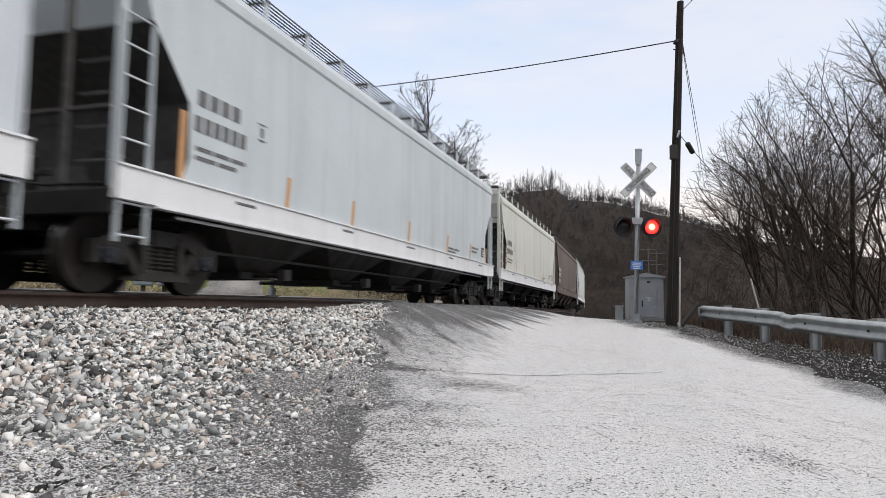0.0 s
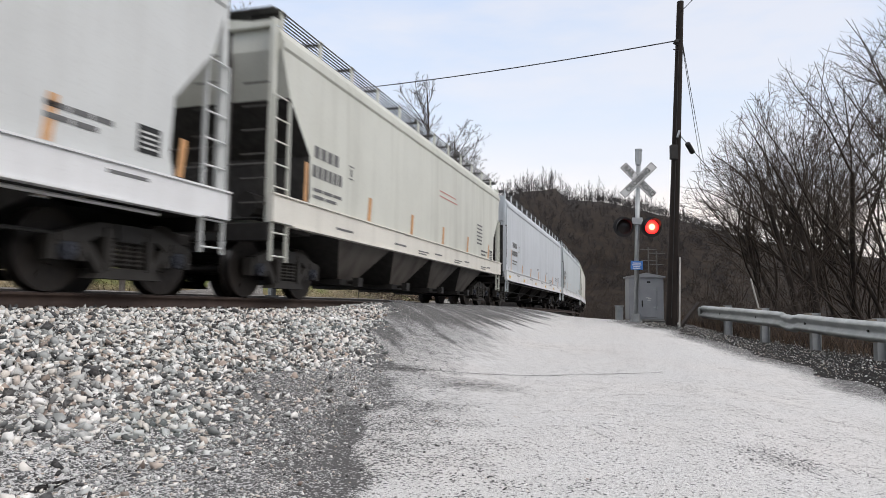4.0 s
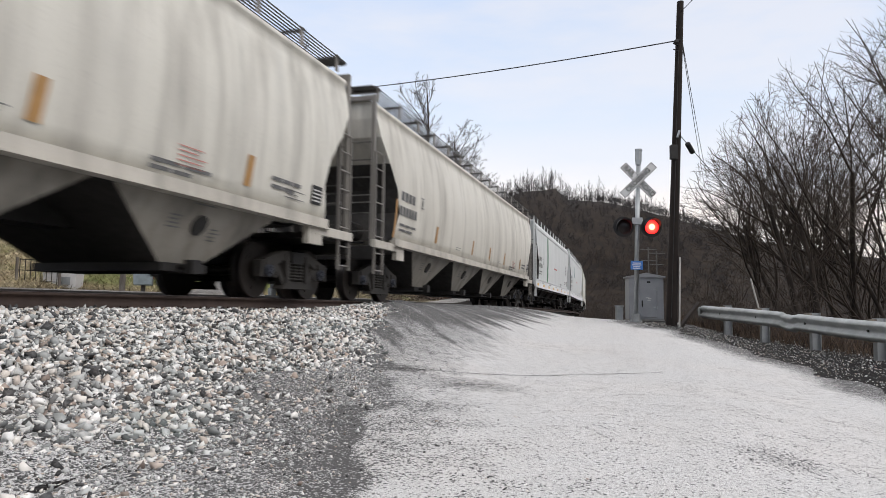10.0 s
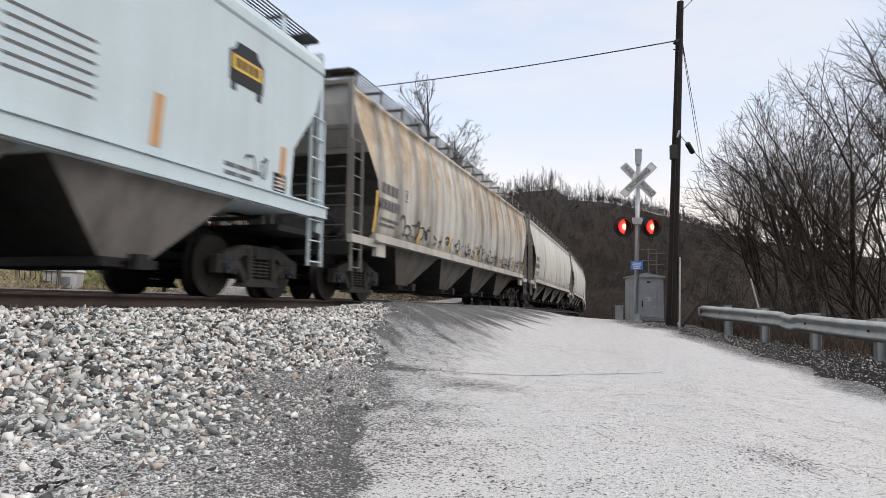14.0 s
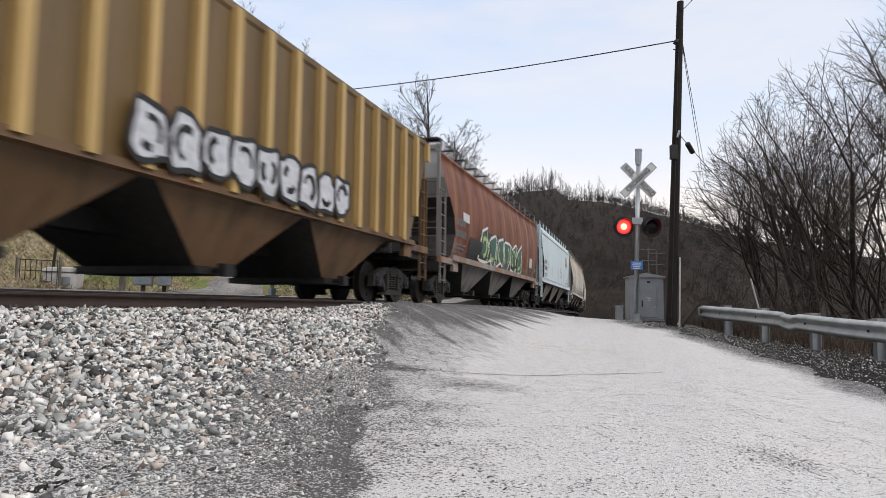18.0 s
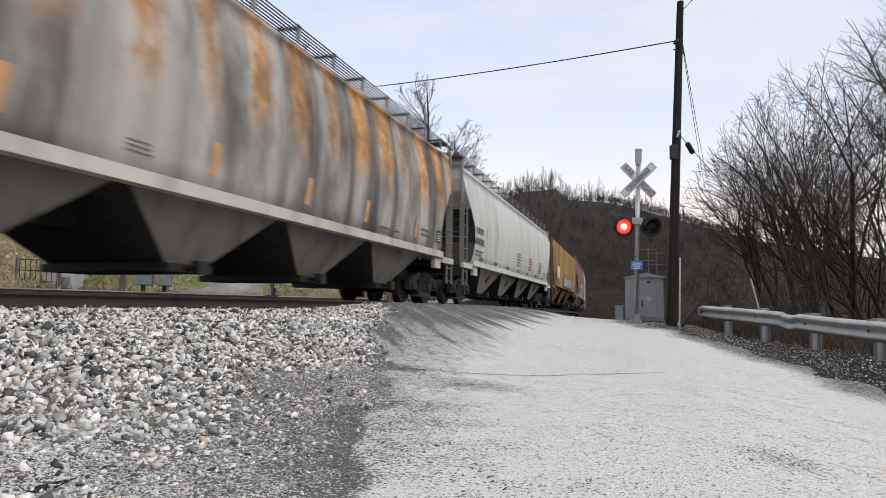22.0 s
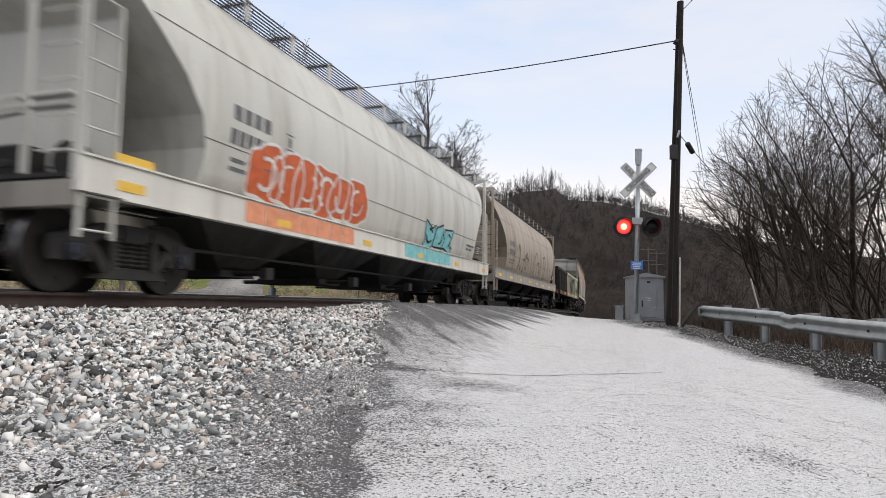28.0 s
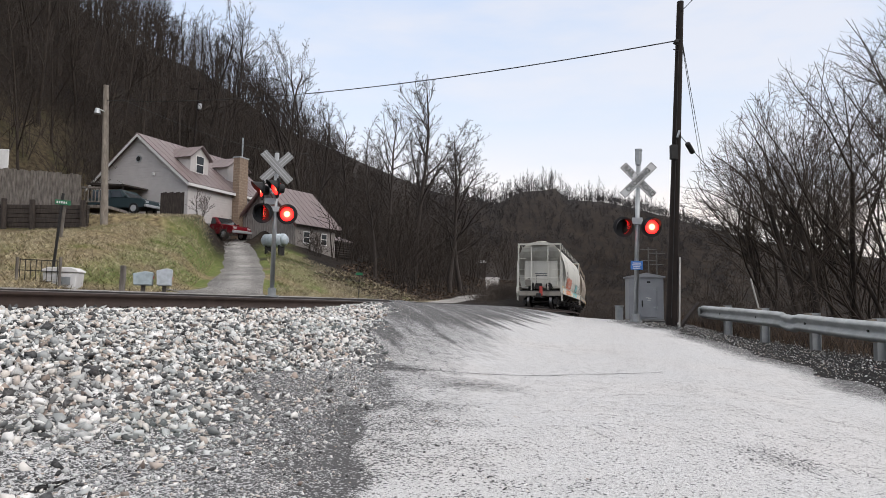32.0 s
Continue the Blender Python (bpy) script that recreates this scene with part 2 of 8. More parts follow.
M_ALU = simple("brushed_aluminium", (0.50, 0.51, 0.52), 0.42, 0.6, 0.15, 4, 40)
M_WHITE = simple("white_sheeting", (0.70, 0.70, 0.70), 0.5, 0, 0.1)
M_INK = simple("black_paint", (0.012, 0.012, 0.012), 0.55, 0, 0.2)
M_MARK = simple("faded_stencil", (0.15, 0.15, 0.15), 0.6, 0, 0.35)
M_MARKL = simple("pale_stencil", (0.62, 0.62, 0.60), 0.6, 0, 0.2)
M_YEL = simple("yellow_reflector", (0.80, 0.50, 0.07), 0.45, 0, 0.15)
M_ORA = simple("orange_reflector", (0.62, 0.34, 0.15), 0.5, 0, 0.2)
M_BLUE = simple("blue_sign", (0.05, 0.20, 0.58), 0.45, 0, 0.1)
M_REDP = simple("red_paint", (0.48, 0.06, 0.04), 0.5, 0, 0.2)


def ground_material():
    m, nt, p = mat_new("valley_ground")
    co = nt.nodes.new("ShaderNodeTexCoord").outputs["Object"]
    at = nt.nodes.new("ShaderNodeAttribute")
    at.attribute_name = "cover"
    sep = nt.nodes.new("ShaderNodeSeparateColor")
    nt.links.new(at.outputs["Color"], sep.inputs[0])
    n1, n2, n3 = noise_node(nt, 0.35, 5, 0.6, co), noise_node(nt, 3.0, 6, 0.7, co), noise_node(nt, 45, 3, 0.6, co)
    n0 = noise_node(nt, 0.16, 6, 0.75, co)
    litter = mix(nt, remap(nt, n2, 0.3, 0.7), (0.013, 0.0096, 0.0073), (0.050, 0.037, 0.027))
    litter = mix(nt, remap(nt, n0, 0.40, 0.60, 0, 0.75), litter, (0.009, 0.0080, 0.0078))
    straw = mix(nt, remap(nt, n2, 0.35, 0.65), (0.075, 0.055, 0.03), (0.34, 0.275, 0.155))
    green = mix(nt, remap(nt, n2, 0.3, 0.7), (0.07, 0.095, 0.025), (0.17, 0.19, 0.06))
    grass = mix(nt, remap(nt, n1, 0.52, 0.70, 0, 0.7), straw, green)
    # near-black: shade in the gaps between stones is put into the gravel colour
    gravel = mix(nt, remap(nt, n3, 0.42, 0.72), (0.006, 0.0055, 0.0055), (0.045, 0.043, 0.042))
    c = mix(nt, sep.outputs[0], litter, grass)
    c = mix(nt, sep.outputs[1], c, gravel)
    c = mix(nt, sep.outputs[2], c, green)
    nt.links.new(c, p.inputs["Base Color"])
    p.inputs["Roughness"].default_value = 0.95
    p.inputs["Specular IOR Level"].default_value = 0.15
    bump(nt, p, math_node(nt, "ADD", n3, math_node(nt, "MULTIPLY", n2, 2.0)), 0.7, 0.03)
    return m


def road_material(name, dark, lite):
    """Chip-seal road: pale dusty aggregate that breaks up, chip by chip, into dark bare binder where the attribute 'worn' is high."""
    m, nt, p = mat_new(name)
    co = nt.nodes.new("ShaderNodeTexCoord").outputs["Object"]
    at = nt.nodes.new("ShaderNodeAttribute")
    at.attribute_name = "worn"
    worn = at.outputs["Fac"]

    def cells(scale):
        vo = nt.nodes.new("ShaderNodeTexVoronoi")
        vo.inputs["Scale"].default_value = scale
        nt.links.new(co, vo.inputs["Vector"])
        sp = nt.nodes.new("ShaderNodeSeparateColor")
        nt.links.new(vo.outputs["Color"], sp.inputs[0])
        return vo.outputs["Distance"], sp.outputs[0], sp.outputs[1]
    d1, r1, q1 = cells(92)
    d2, r2, q2 = cells(190)
    n_big, n_mid, n_fine = noise_node(nt, 0.55, 5, 0.6, co), noise_node(nt, 4, 5, 0.65, co), noise_node(nt, 210, 2, 0.6, co)
    chip = mix(nt, remap(nt, q2, 0.0, 1.0), tuple(x * 0.66 for x in lite), tuple(min(1, x * 1.2) for x in lite))
    chip = mix(nt, remap(nt, q1, 0.0, 1.0, 0.0, 0.30), chip, tuple(x * 0.72 for x in lite))
    chip = mix(nt, remap(nt, n_big, 0.42, 0.7, 0, 0.5), chip, tuple(a * b for a, b in zip(lite, (0.99, 0.95, 0.92))))
    chip = mix(nt, remap(nt, n_fine, 0.56, 0.72, 0, 0.55), chip, tuple(x * 0.42 for x in lite))
    tar = mix(nt, remap(nt, q2, 0.5, 1.0), dark, tuple(x * 2.6 for x in dark))
    w = math_node(nt, "ADD", worn, math_node(nt, "MULTIPLY", math_node(nt, "SUBTRACT", n_mid, 0.5), 0.75))
    w = math_node(nt, "ADD", w, math_node(nt, "MULTIPLY", math_node(nt, "SUBTRACT", n_big, 0.5), 0.35))
    coarse = math_node(nt, "LESS_THAN", r1, remap(nt, w, 0.0, 0.95, 0.022, 0.82))
    fine = math_node(nt, "LESS_THAN", r2, remap(nt, w, 0.05, 0.95, 0.08, 0.76))
    c = mix(nt, math_node(nt, "MAXIMUM", math_node(nt, "MULTIPLY", coarse, 0.9), math_node(nt, "MULTIPLY", fine, 0.8)), chip, tar)
    nt.links.new(c, p.inputs["Base Color"])
    p.inputs["Roughness"].default_value = 0.92
    h = math_node(nt, "ADD", math_node(nt, "MULTIPLY", d2, -1.0), math_node(nt, "MULTIPLY", n_fine, 0.7))
    h = math_node(nt, "SUBTRACT", h, math_node(nt, "MULTIPLY", coarse, 0.5))
    bump(nt, p, h, 0.8, 0.006)
    return m


M_GROUND = ground_material()
M_ROAD = road_material("dusty_chip_seal", (0.018, 0.018, 0.0185), (0.66, 0.66, 0.655))
M_LANE = road_material("worn_lane_asphalt", (0.06, 0.057, 0.054), (0.40, 0.385, 0.36))


def rock_material(name):
    m, nt, p = mat_new(name)
    ge = nt.nodes.new("ShaderNodeNewGeometry")
    ra = nt.nodes.new("ShaderNodeValToRGB")
    cols = ((0.0, (0.014, 0.014, 0.015)), (0.17, (0.060, 0.062, 0.065)), (0.31, (0.28, 0.294, 0.288)), (0.48, (0.56, 0.575, 0.565)), (0.66, (0.88, 0.87, 0.85)), (0.82, (0.70, 0.655, 0.60)), (0.94, (0.50, 0.41, 0.345)), (1.0, (0.12, 0.09, 0.075)))
    while len(ra.color_ramp.elements) < len(cols):
        ra.color_ramp.elements.new(0.5)
    for el, (a, c) in zip(ra.color_ramp.elements, cols):
        el.position, el.color = a, (*c, 1)
    ob = nt.nodes.new("ShaderNodeObjectInfo")
    nt.links.new(math_node(nt, "FRACT", math_node(nt, "ADD", ge.outputs["Random Per Island"], ob.outputs["Random"]), 0), ra.inputs[0])
    co = nt.nodes.new("ShaderNodeTexCoord").outputs["Object"]
    n = noise_node(nt, 60, 4, 0.6, co)
    c = mix(nt, remap(nt, n, 0.4, 0.75, 0, 0.22), ra.outputs[0], (0.45, 0.44, 0.42))
    w = noise_node(nt, 0.8, 3, 0.5, co)
    c = mix(nt, remap(nt, w, 0.55, 0.75, 0, 0.16), c, (0.25, 0.18, 0.13))
    c = mix(nt, remap(nt, w, 0.45, 0.30, 0, 0.20), c, (0.30, 0.38, 0.36))
    nt.links.new(c, p.inputs["Base Color"])
    p.inputs["Roughness"].default_value = 0.85
    bump(nt, p, n, 0.4, 0.004)
    return m


M_ROCK = rock_material("ballast_stone")


def bark(name, a, b):
    m, nt, p = mat_new(name)
    co = nt.nodes.new("ShaderNodeTexCoord").outputs["Object"]
    n = noise_node(nt, 9, 4, 0.6, co, (1, 1, 0.25))
    nt.links.new(mix(nt, remap(nt, n, 0.3, 0.7), a, b), p.inputs["Base Color"])
    p.inputs["Roughness"].default_value = 0.92
    bump(nt, p, n, 0.5, 0.02)
    return m


M_BARK = bark("grey_brown_bark", (0.016, 0.012, 0.0095), (0.064, 0.049, 0.038))
M_BARK2 = bark("dark_bark", (0.020, 0.015, 0.013), (0.065, 0.052, 0.044))
M_TWIG = bark("winter_twigs", (0.018, 0.0132, 0.0100), (0.075, 0.056, 0.042))
M_HAZEWOOD = bark("pale_brown_thicket_wood", (0.030, 0.023, 0.0185), (0.105, 0.082, 0.066))
M_BRUSH = bark("brown_brush_twigs", (0.020, 0.014, 0.011), (0.070, 0.051, 0.039))
M_FARWOOD = bark("far_winter_wood", (0.015, 0.0110, 0.0085), (0.060, 0.0445, 0.034))


# ---- small building tools ----
def link_mesh(name, bm, material, parent=None, label="", smooth_shade=False):
    me = bpy.data.meshes.new(name)
    bm.to_mesh(me)
    bm.free()
    me.materials.append(material)
    if smooth_shade:
        me.polygons.foreach_set("use_smooth", [True] * len(me.polygons))
    ob = new(name, me)
    if parent is not None:
        ob.parent = parent
    if label:
        ob["label"] = label
    return ob


def part(name, bm, material, parent, label="", smooth_shade=False):
    return link_mesh(name, bm, material, parent, label, smooth_shade)


def arrays(name, verts, faces, material, parent=None, label="", smooth_shade=False):
    """One mesh from numpy arrays of vertices and equal-sided faces."""
    verts, faces = np.asarray(verts, np.float32), np.asarray(faces, np.int32)
    me = bpy.data.meshes.new(name)
    k = faces.shape[1]
    me.vertices.add(len(verts))
    me.vertices.foreach_set("co", verts.ravel())
    me.loops.add(faces.size)
    me.loops.foreach_set("vertex_index", faces.ravel())
    me.polygons.add(len(faces))
    me.polygons.foreach_set("loop_start", np.arange(0, faces.size, k, dtype=np.int32))
    me.polygons.foreach_set("loop_total", np.full(len(faces), k, dtype=np.int32))
    if smooth_shade:
        me.polygons.foreach_set("use_smooth", np.ones(len(faces), dtype=bool))
    me.update(calc_edges=True)
    me.materials.append(material)
    ob = new(name, me)
    if parent is not None:
        ob.parent = parent
    if label:
        ob["label"] = label
    return ob


def again(ob, name, parent, m, label=""):
    """Another object on the same mesh."""
    c = new(name, ob.data)
    c.parent = parent
    c.matrix_basis = m
    if label:
        c["label"] = label
    return c


def box(bm, x0, x1, y0, y1, z0, z1, m=None):
    vs = [bm.verts.new((x, y, z)) for x in (x0, x1) for y in (y0, y1) for z in (z0, z1)]
    for f in ((0, 1, 3, 2), (4, 6, 7, 5), (0, 4, 5, 1), (2, 3, 7, 6), (0, 2, 6, 4), (1, 5, 7, 3)):
        bm.faces.new([vs[i] for i in f])
    if m is not None:
        bmesh.ops.transform(bm, matrix=m, verts=vs)
    return bm


def bevel(bm, w, seg=1):
    bmesh.ops.bevel(bm, geom=bm.edges[:], offset=w, segments=seg, affect="EDGES", clamp_overlap=True)
    return bm


def bar(bm, a, b, r, n=6, r2=None):
    """A round bar from a to b."""
    a, b = Vector(a), Vector(b)
    d = (b - a).normalized()
    u = d.orthogonal().normalized()
    v = d.cross(u)
    r2 = r if r2 is None else r2
    r0 = [bm.verts.new(a + (u * math.cos(k * math.tau / n) + v * math.sin(k * math.tau / n)) * r) for k in range(n)]
    r1 = [bm.verts.new(b + (u * math.cos(k * math.tau / n) + v * math.sin(k * math.tau / n)) * r2) for k in range(n)]
    for k in range(n):
        bm.faces.new((r0[k], r0[(k + 1) % n], r1[(k + 1) % n], r1[k]))
    bm.faces.new(r0[::-1])
    bm.faces.new(r1)
    return bm


def prism(bm, pts, axis, a, b):
    """A polygon pushed along an axis: points (u, v) in the other two axes, in order."""
    def at(u, v, w):
        return {"x": (w, u, v), "y": (u, w, v), "z": (u, v, w)}[axis]
    p0, p1 = [bm.verts.new(at(u, v, a)) for u, v in pts], [bm.verts.new(at(u, v, b)) for u, v in pts]
    n = len(pts)
    for k in range(n):
        bm.faces.new((p0[k], p0[(k + 1) % n], p1[(k + 1) % n], p1[k]))
    bm.faces.new(p0[::-1])
    bm.faces.new(p1)
    bmesh.ops.recalc_face_normals(bm, faces=bm.faces[:])
    return bm


def disc(bm, centre, axis, r, depth, n=20, r2=None):
    """A short round drum centred on centre."""
    ax = Vector(axis).normalized()
    return bar(bm, Vector(centre) - ax * depth / 2, Vector(centre) + ax * depth / 2, r, n, r2)


def B():
    return bmesh.new()


def thing(name, m, label, category, group="", kind=""):
    ob = new(name)
    ob.matrix_basis = m
    ob.empty_display_size = 0.2
    return tagged(ob, label, category, group, kind)

M_RIDGE = bark("ridge_winter_wood", (0.018, 0.0158, 0.0162), (0.042, 0.036, 0.037))
M_GRATE = simple("dark_walkway_grating", (0.05, 0.048, 0.047), 0.6, 0.3, 0.3)
M_DTWIG = bark("dark_winter_twigs", (0.018, 0.013, 0.011), (0.055, 0.043, 0.036))
# dark colour that stands for shade in end bays and between hoppers
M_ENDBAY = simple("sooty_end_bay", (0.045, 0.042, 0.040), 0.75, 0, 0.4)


def tube_path(bm, pts, rad, n=6):
    """One round bar through a row of points."""
    pts = [Vector(p) for p in pts]
    rings = []
    for k, p in enumerate(pts):
        d = (pts[min(k + 1, len(pts) - 1)] - pts[max(k - 1, 0)]).normalized()
        u = d.cross(Vector((0.13, 0.29, 0.95))).normalized()
        v = d.cross(u)
        rings.append([bm.verts.new(p + (u * math.cos(a * math.tau / n) + v * math.sin(a * math.tau / n)) * rad) for a in range(n)])
    for q, w in zip(rings, rings[1:]):
        for a in range(n):
            bm.faces.new((q[a], q[(a + 1) % n], w[(a + 1) % n], w[a]))
    bm.faces.new(rings[0][::-1])
    bm.faces.new(rings[-1])
    return bm

# ---- ground: one sheet to the horizon ----
def spread(dense0, dense1, step, far0, far1, grow=1.16):
    mid = list(np.arange(dense0, dense1 + 1e-6, step))
    lo, hi, a, b, d = [], [], dense0, dense1, step
    while a > far0:
        d *= grow
        a -= d
        lo.append(max(a, far0))
    d = step
    while b < far1:
        d *= grow
        b += d
        hi.append(min(b, far1))
    return np.array(lo[::-1] + mid + hi)


def cover(x, y):
    """Red: grass, green: gravel and stone, blue: lush grass; else leaf litter."""
    o, s = track_coords(x, y)
    f = -o
    wob = wobble(x, y, 0.9, 0.3) * 0.5
    grass = smooth(5.6, 6.6, f + wob) * smooth(24, 19, f + wob * 2) * smooth(34, 28, s + wob * 3)
    grass = np.maximum(grass, smooth(38, 33, f + wob * 2) * smooth(18, 20, f) * smooth(30, 22, s) * 0.75)
    grass = np.maximum(grass, 0.24 * smooth(52, 44, f + 3 * wob) * smooth(24, 28, f) * smooth(66, 52, s) * smooth(-17, -22, x))
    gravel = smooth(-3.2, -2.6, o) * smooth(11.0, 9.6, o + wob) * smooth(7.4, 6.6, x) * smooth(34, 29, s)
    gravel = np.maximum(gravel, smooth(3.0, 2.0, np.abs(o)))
    lush = smooth(1.9, 1.3, np.abs(np.abs(x - drive_centre(y)) - 2.4)) * smooth(6.4, 7.6, f) * smooth(20, 14, f) * smooth(0.1, 0.5, wob + 0.55)
    return grass, gravel, lush


def build_ground():
    xs, ys = spread(-16, 14, 0.34, -2400, 2400), spread(-4, 34, 0.34, -2000, 2600)
    gx, gy = np.meshgrid(xs, ys)
    z = ground_z(gx, gy)
    nx, ny = len(xs), len(ys)
    verts = np.stack([gx.ravel(), gy.ravel(), z.ravel()], 1)
    i = (np.arange(ny - 1)[:, None] * nx + np.arange(nx - 1)[None, :]).ravel()
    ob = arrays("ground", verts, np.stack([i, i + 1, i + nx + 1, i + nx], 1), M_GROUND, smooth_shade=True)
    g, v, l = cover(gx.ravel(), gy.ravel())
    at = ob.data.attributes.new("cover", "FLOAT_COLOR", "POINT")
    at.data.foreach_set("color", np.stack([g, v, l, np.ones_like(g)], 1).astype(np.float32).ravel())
    tagged(ob, "valley floor with winter grass bank, gravel and leaf litter", "ground", kind="structure")


build_ground()


def road_right(y):
    return 4.25 + 0.052 * np.clip(y, 0, 26)


def band_x(y):
    """How far the bare band along the road's left edge swings from the edge's line."""
    return np.interp(y, (2.7, 3.1, 3.6, 4.7, 6.2, 9.0), (-0.03, 0.0, 0.07, 0.20, 0.28, 0.20))


def road_worn(x, y):
    """How far the pale chips are gone: broken left edge, dark crossing, tyre-drawn streaks, a stain and the gravelly right edge."""
    o, s = track_coords(x, y)
    lump = wobble(x, y, 2.6, 0.9) * 0.13 + wobble(x, y, 6.5, 0.4) * 0.07 + wobble(x, y, 1.1, 2.0) * 0.10
    e = x - road_edge(y) - band_x(y) + lump
    # streaks that follow the wheels over the rails
    u = x + 0.22 * y
    run = 0.40 * np.sin(7.0 * u + 0.5 * np.sin(0.5 * y)) + 0.40 * np.sin(15.0 * u + 1.0 + 0.7 * np.sin(0.8 * y)) + 0.4 * np.sin(27.0 * u + 2.0 + np.sin(0.7 * y)) + 0.3 * wobble(x, y, 1.9, 0.3)
    w = (0.90 + 0.34 * run * smooth(1.2, 2.2, o)) * smooth(4.7, 3.6, o - 0.50 * run) * smooth(4.8, 2.6, x + 0.4 * run)
    w = np.maximum(w, 0.42 * smooth(5.6, 4.3, o + 0.3 * run) * smooth(1.5, 0.2, x))
    w = np.maximum(w, 0.35 * smooth(0.9, 0.1, e) * smooth(2.6, 3.6, y))
    # bare band along the broken edge, and grit left of it
    w = np.maximum(w, (0.86 + 0.25 * wobble(x, y, 2.1, 2.1)) * smooth(0.06, -0.06, e))
    w = w - (0.27 + 0.14 * wobble(x, y, 2.4, 1.2)) * smooth(-0.12, -0.28, e + 0.10 * wobble(x, y, 4.0, 0.2)) * smooth(7.5, 6.0, y)
    # the dark end of the joint across the road
    w = np.maximum(w, 0.9 * smooth(0.28, 0.05, np.hypot((x + 0.50) * 0.45, (y - 6.28)) + 0.3 * lump))
    w = np.maximum(w, 0.45 * smooth(0.55, 0.1, np.hypot((x - 0.15) * 0.7, (y - 5.75)) + 0.5 * lump))
    # oily stain
    st = np.hypot((x - 1.60) * 1.25 + 0.15 * wobble(x, y, 3.0, 0.2), (y - 3.46) * 1.1)
    w = np.maximum(w, 0.34 * smooth(0.42, 0.05, st))
    w = np.maximum(w, 0.62 * smooth(0.12, 0.02, np.hypot((x - 1.63) * 0.8, (y - 3.37) * 1.6) + 0.06 * wobble(x, y, 9.0, 0.2)))
    w = np.maximum(w, 0.40 * smooth(0.9, 0.1, np.abs(x - 0.2 + 0.25 * y - 0.75)) * smooth(2.9, 2.3, y))
    # gravelly right edge
    w = np.maximum(w, 0.80 * smooth(0.9, 0.05, road_right(y) - x + wobble(x, y, 2.0, 0.1) * 0.25))
    return np.clip(w, 0, 1)


def build_road():
    y = np.arange(-8, 29, 0.11)
    e = road_edge(y) + 0.2
    o, s = track_coords(e, y)
    o, s = track_coords(e - 2.4 * smooth(3.0, 4.0, o) * smooth(16, 11, s), y)
    n = wobble(e, y, 2.3, 0.4) * 0.14 + wobble(e, y, 7.0, 1.4) * 0.06
    left, right = e - 2.4 * smooth(3.0, 4.0, o + 0.6) * smooth(16, 11, s) - n - 0.55 * smooth(4.6, 6.2, y) * smooth(17, 13, y), road_right(y) + wobble(y * 0.3, y, 2.3, 0.4) * 0.22 + wobble(y, y, 5.0, 1.0) * 0.08
    cols = 220
    q = np.linspace(0, 1, cols)[None, :]
    x, yy = left[:, None] * (1 - q) + right[:, None] * q, np.repeat(y[:, None], cols, 1)
    x, yy = x.ravel(), yy.ravel()
    k = (np.arange(len(y) - 1)[:, None] * cols + np.arange(cols - 1)[None, :]).ravel()
    f = np.stack([k, k + 1, k + cols + 1, k + cols], 1)
    o, s = track_coords(x[f].mean(1), yy[f].mean(1))
    f = f[(o > -3.3) & (s < 27.5) & (np.abs(np.abs(o) - 0.75) > 0.11)]
    used, inv = np.unique(f.ravel(), return_inverse=True)
    x, yy = x[used], yy[used]
    ob = arrays("road", np.stack([x, yy, ground_z(x, yy) + 0.014], 1), inv.reshape(-1, 4), M_ROAD, smooth_shade=True)
    at = ob.data.attributes.new("worn", "FLOAT", "POINT")
    at.data.foreach_set("value", road_worn(x, yy).astype(np.float32))
    tagged(ob, "pale dusty chip-seal road with dark worn asphalt by the rails", "road", kind="structure")


build_road()


def strip(name, left, right, lift, material, worn, label, category, cols=10):
    """A paved way between two rows of points (x, y)."""
    q = np.linspace(0, 1, cols)[None, :]
    x, y = left[0][:, None] * (1 - q) + right[0][:, None] * q, left[1][:, None] * (1 - q) + right[1][:, None] * q
    n = len(x)
    up = np.full(cols, lift)
    up[0] = up[-1] = -0.04
    z = ground_z(x.ravel(), y.ravel()) + np.tile(up, n)
    i = (np.arange(n - 1)[:, None] * cols + np.arange(cols - 1)[None, :]).ravel()
    ob = arrays(name, np.stack([x.ravel(), y.ravel(), z], 1), np.stack([i, i + 1, i + cols + 1, i + cols], 1), material, smooth_shade=True)
    at = ob.data.attributes.new("worn", "FLOAT", "POINT")
    at.data.foreach_set("value", worn(x.ravel(), y.ravel()).astype(np.float32))
    return tagged(ob, label, category, kind="structure")


def build_lane():
    s = np.arange(-40, 108, 0.4)
    wob = wobble(s, s * 0.3, 1.1, 0.7)
    e0, e1 = lane_edges(s)
    e0, e1 = -e0 + 0.10 * wob, -e1 + 0.12 * wob
    a, b = on_track(s, e1), on_track(s, e0)
    strip("lane", (a[0], a[1]), (b[0], b[1]), 0.03, M_LANE, lambda x, y: 0.25 + 0.3 * wobble(x, y, 0.7, 0.2), "narrow patched lane running beside the railway", "road")
    y = np.arange(20.6, 54, 0.3)
    w = 1.15 + 1.0 * smooth(25, 20.5, y)
    c = drive_centre(y)
    wob = wobble(y, y * 0.4, 1.3, 0.5) * 0.12
    strip("driveway", (c - w + wob, y), (c + w + 0.6 * wob, y), 0.04, M_LANE, lambda x, y: 0.72 - 0.45 * smooth(0.7, 0.1, np.abs(x - drive_centre(y))) + 0.25 * wobble(x, y, 1.9, 0.2), "steep cracked asphalt driveway with a pale crown", "driveway")


build_lane()


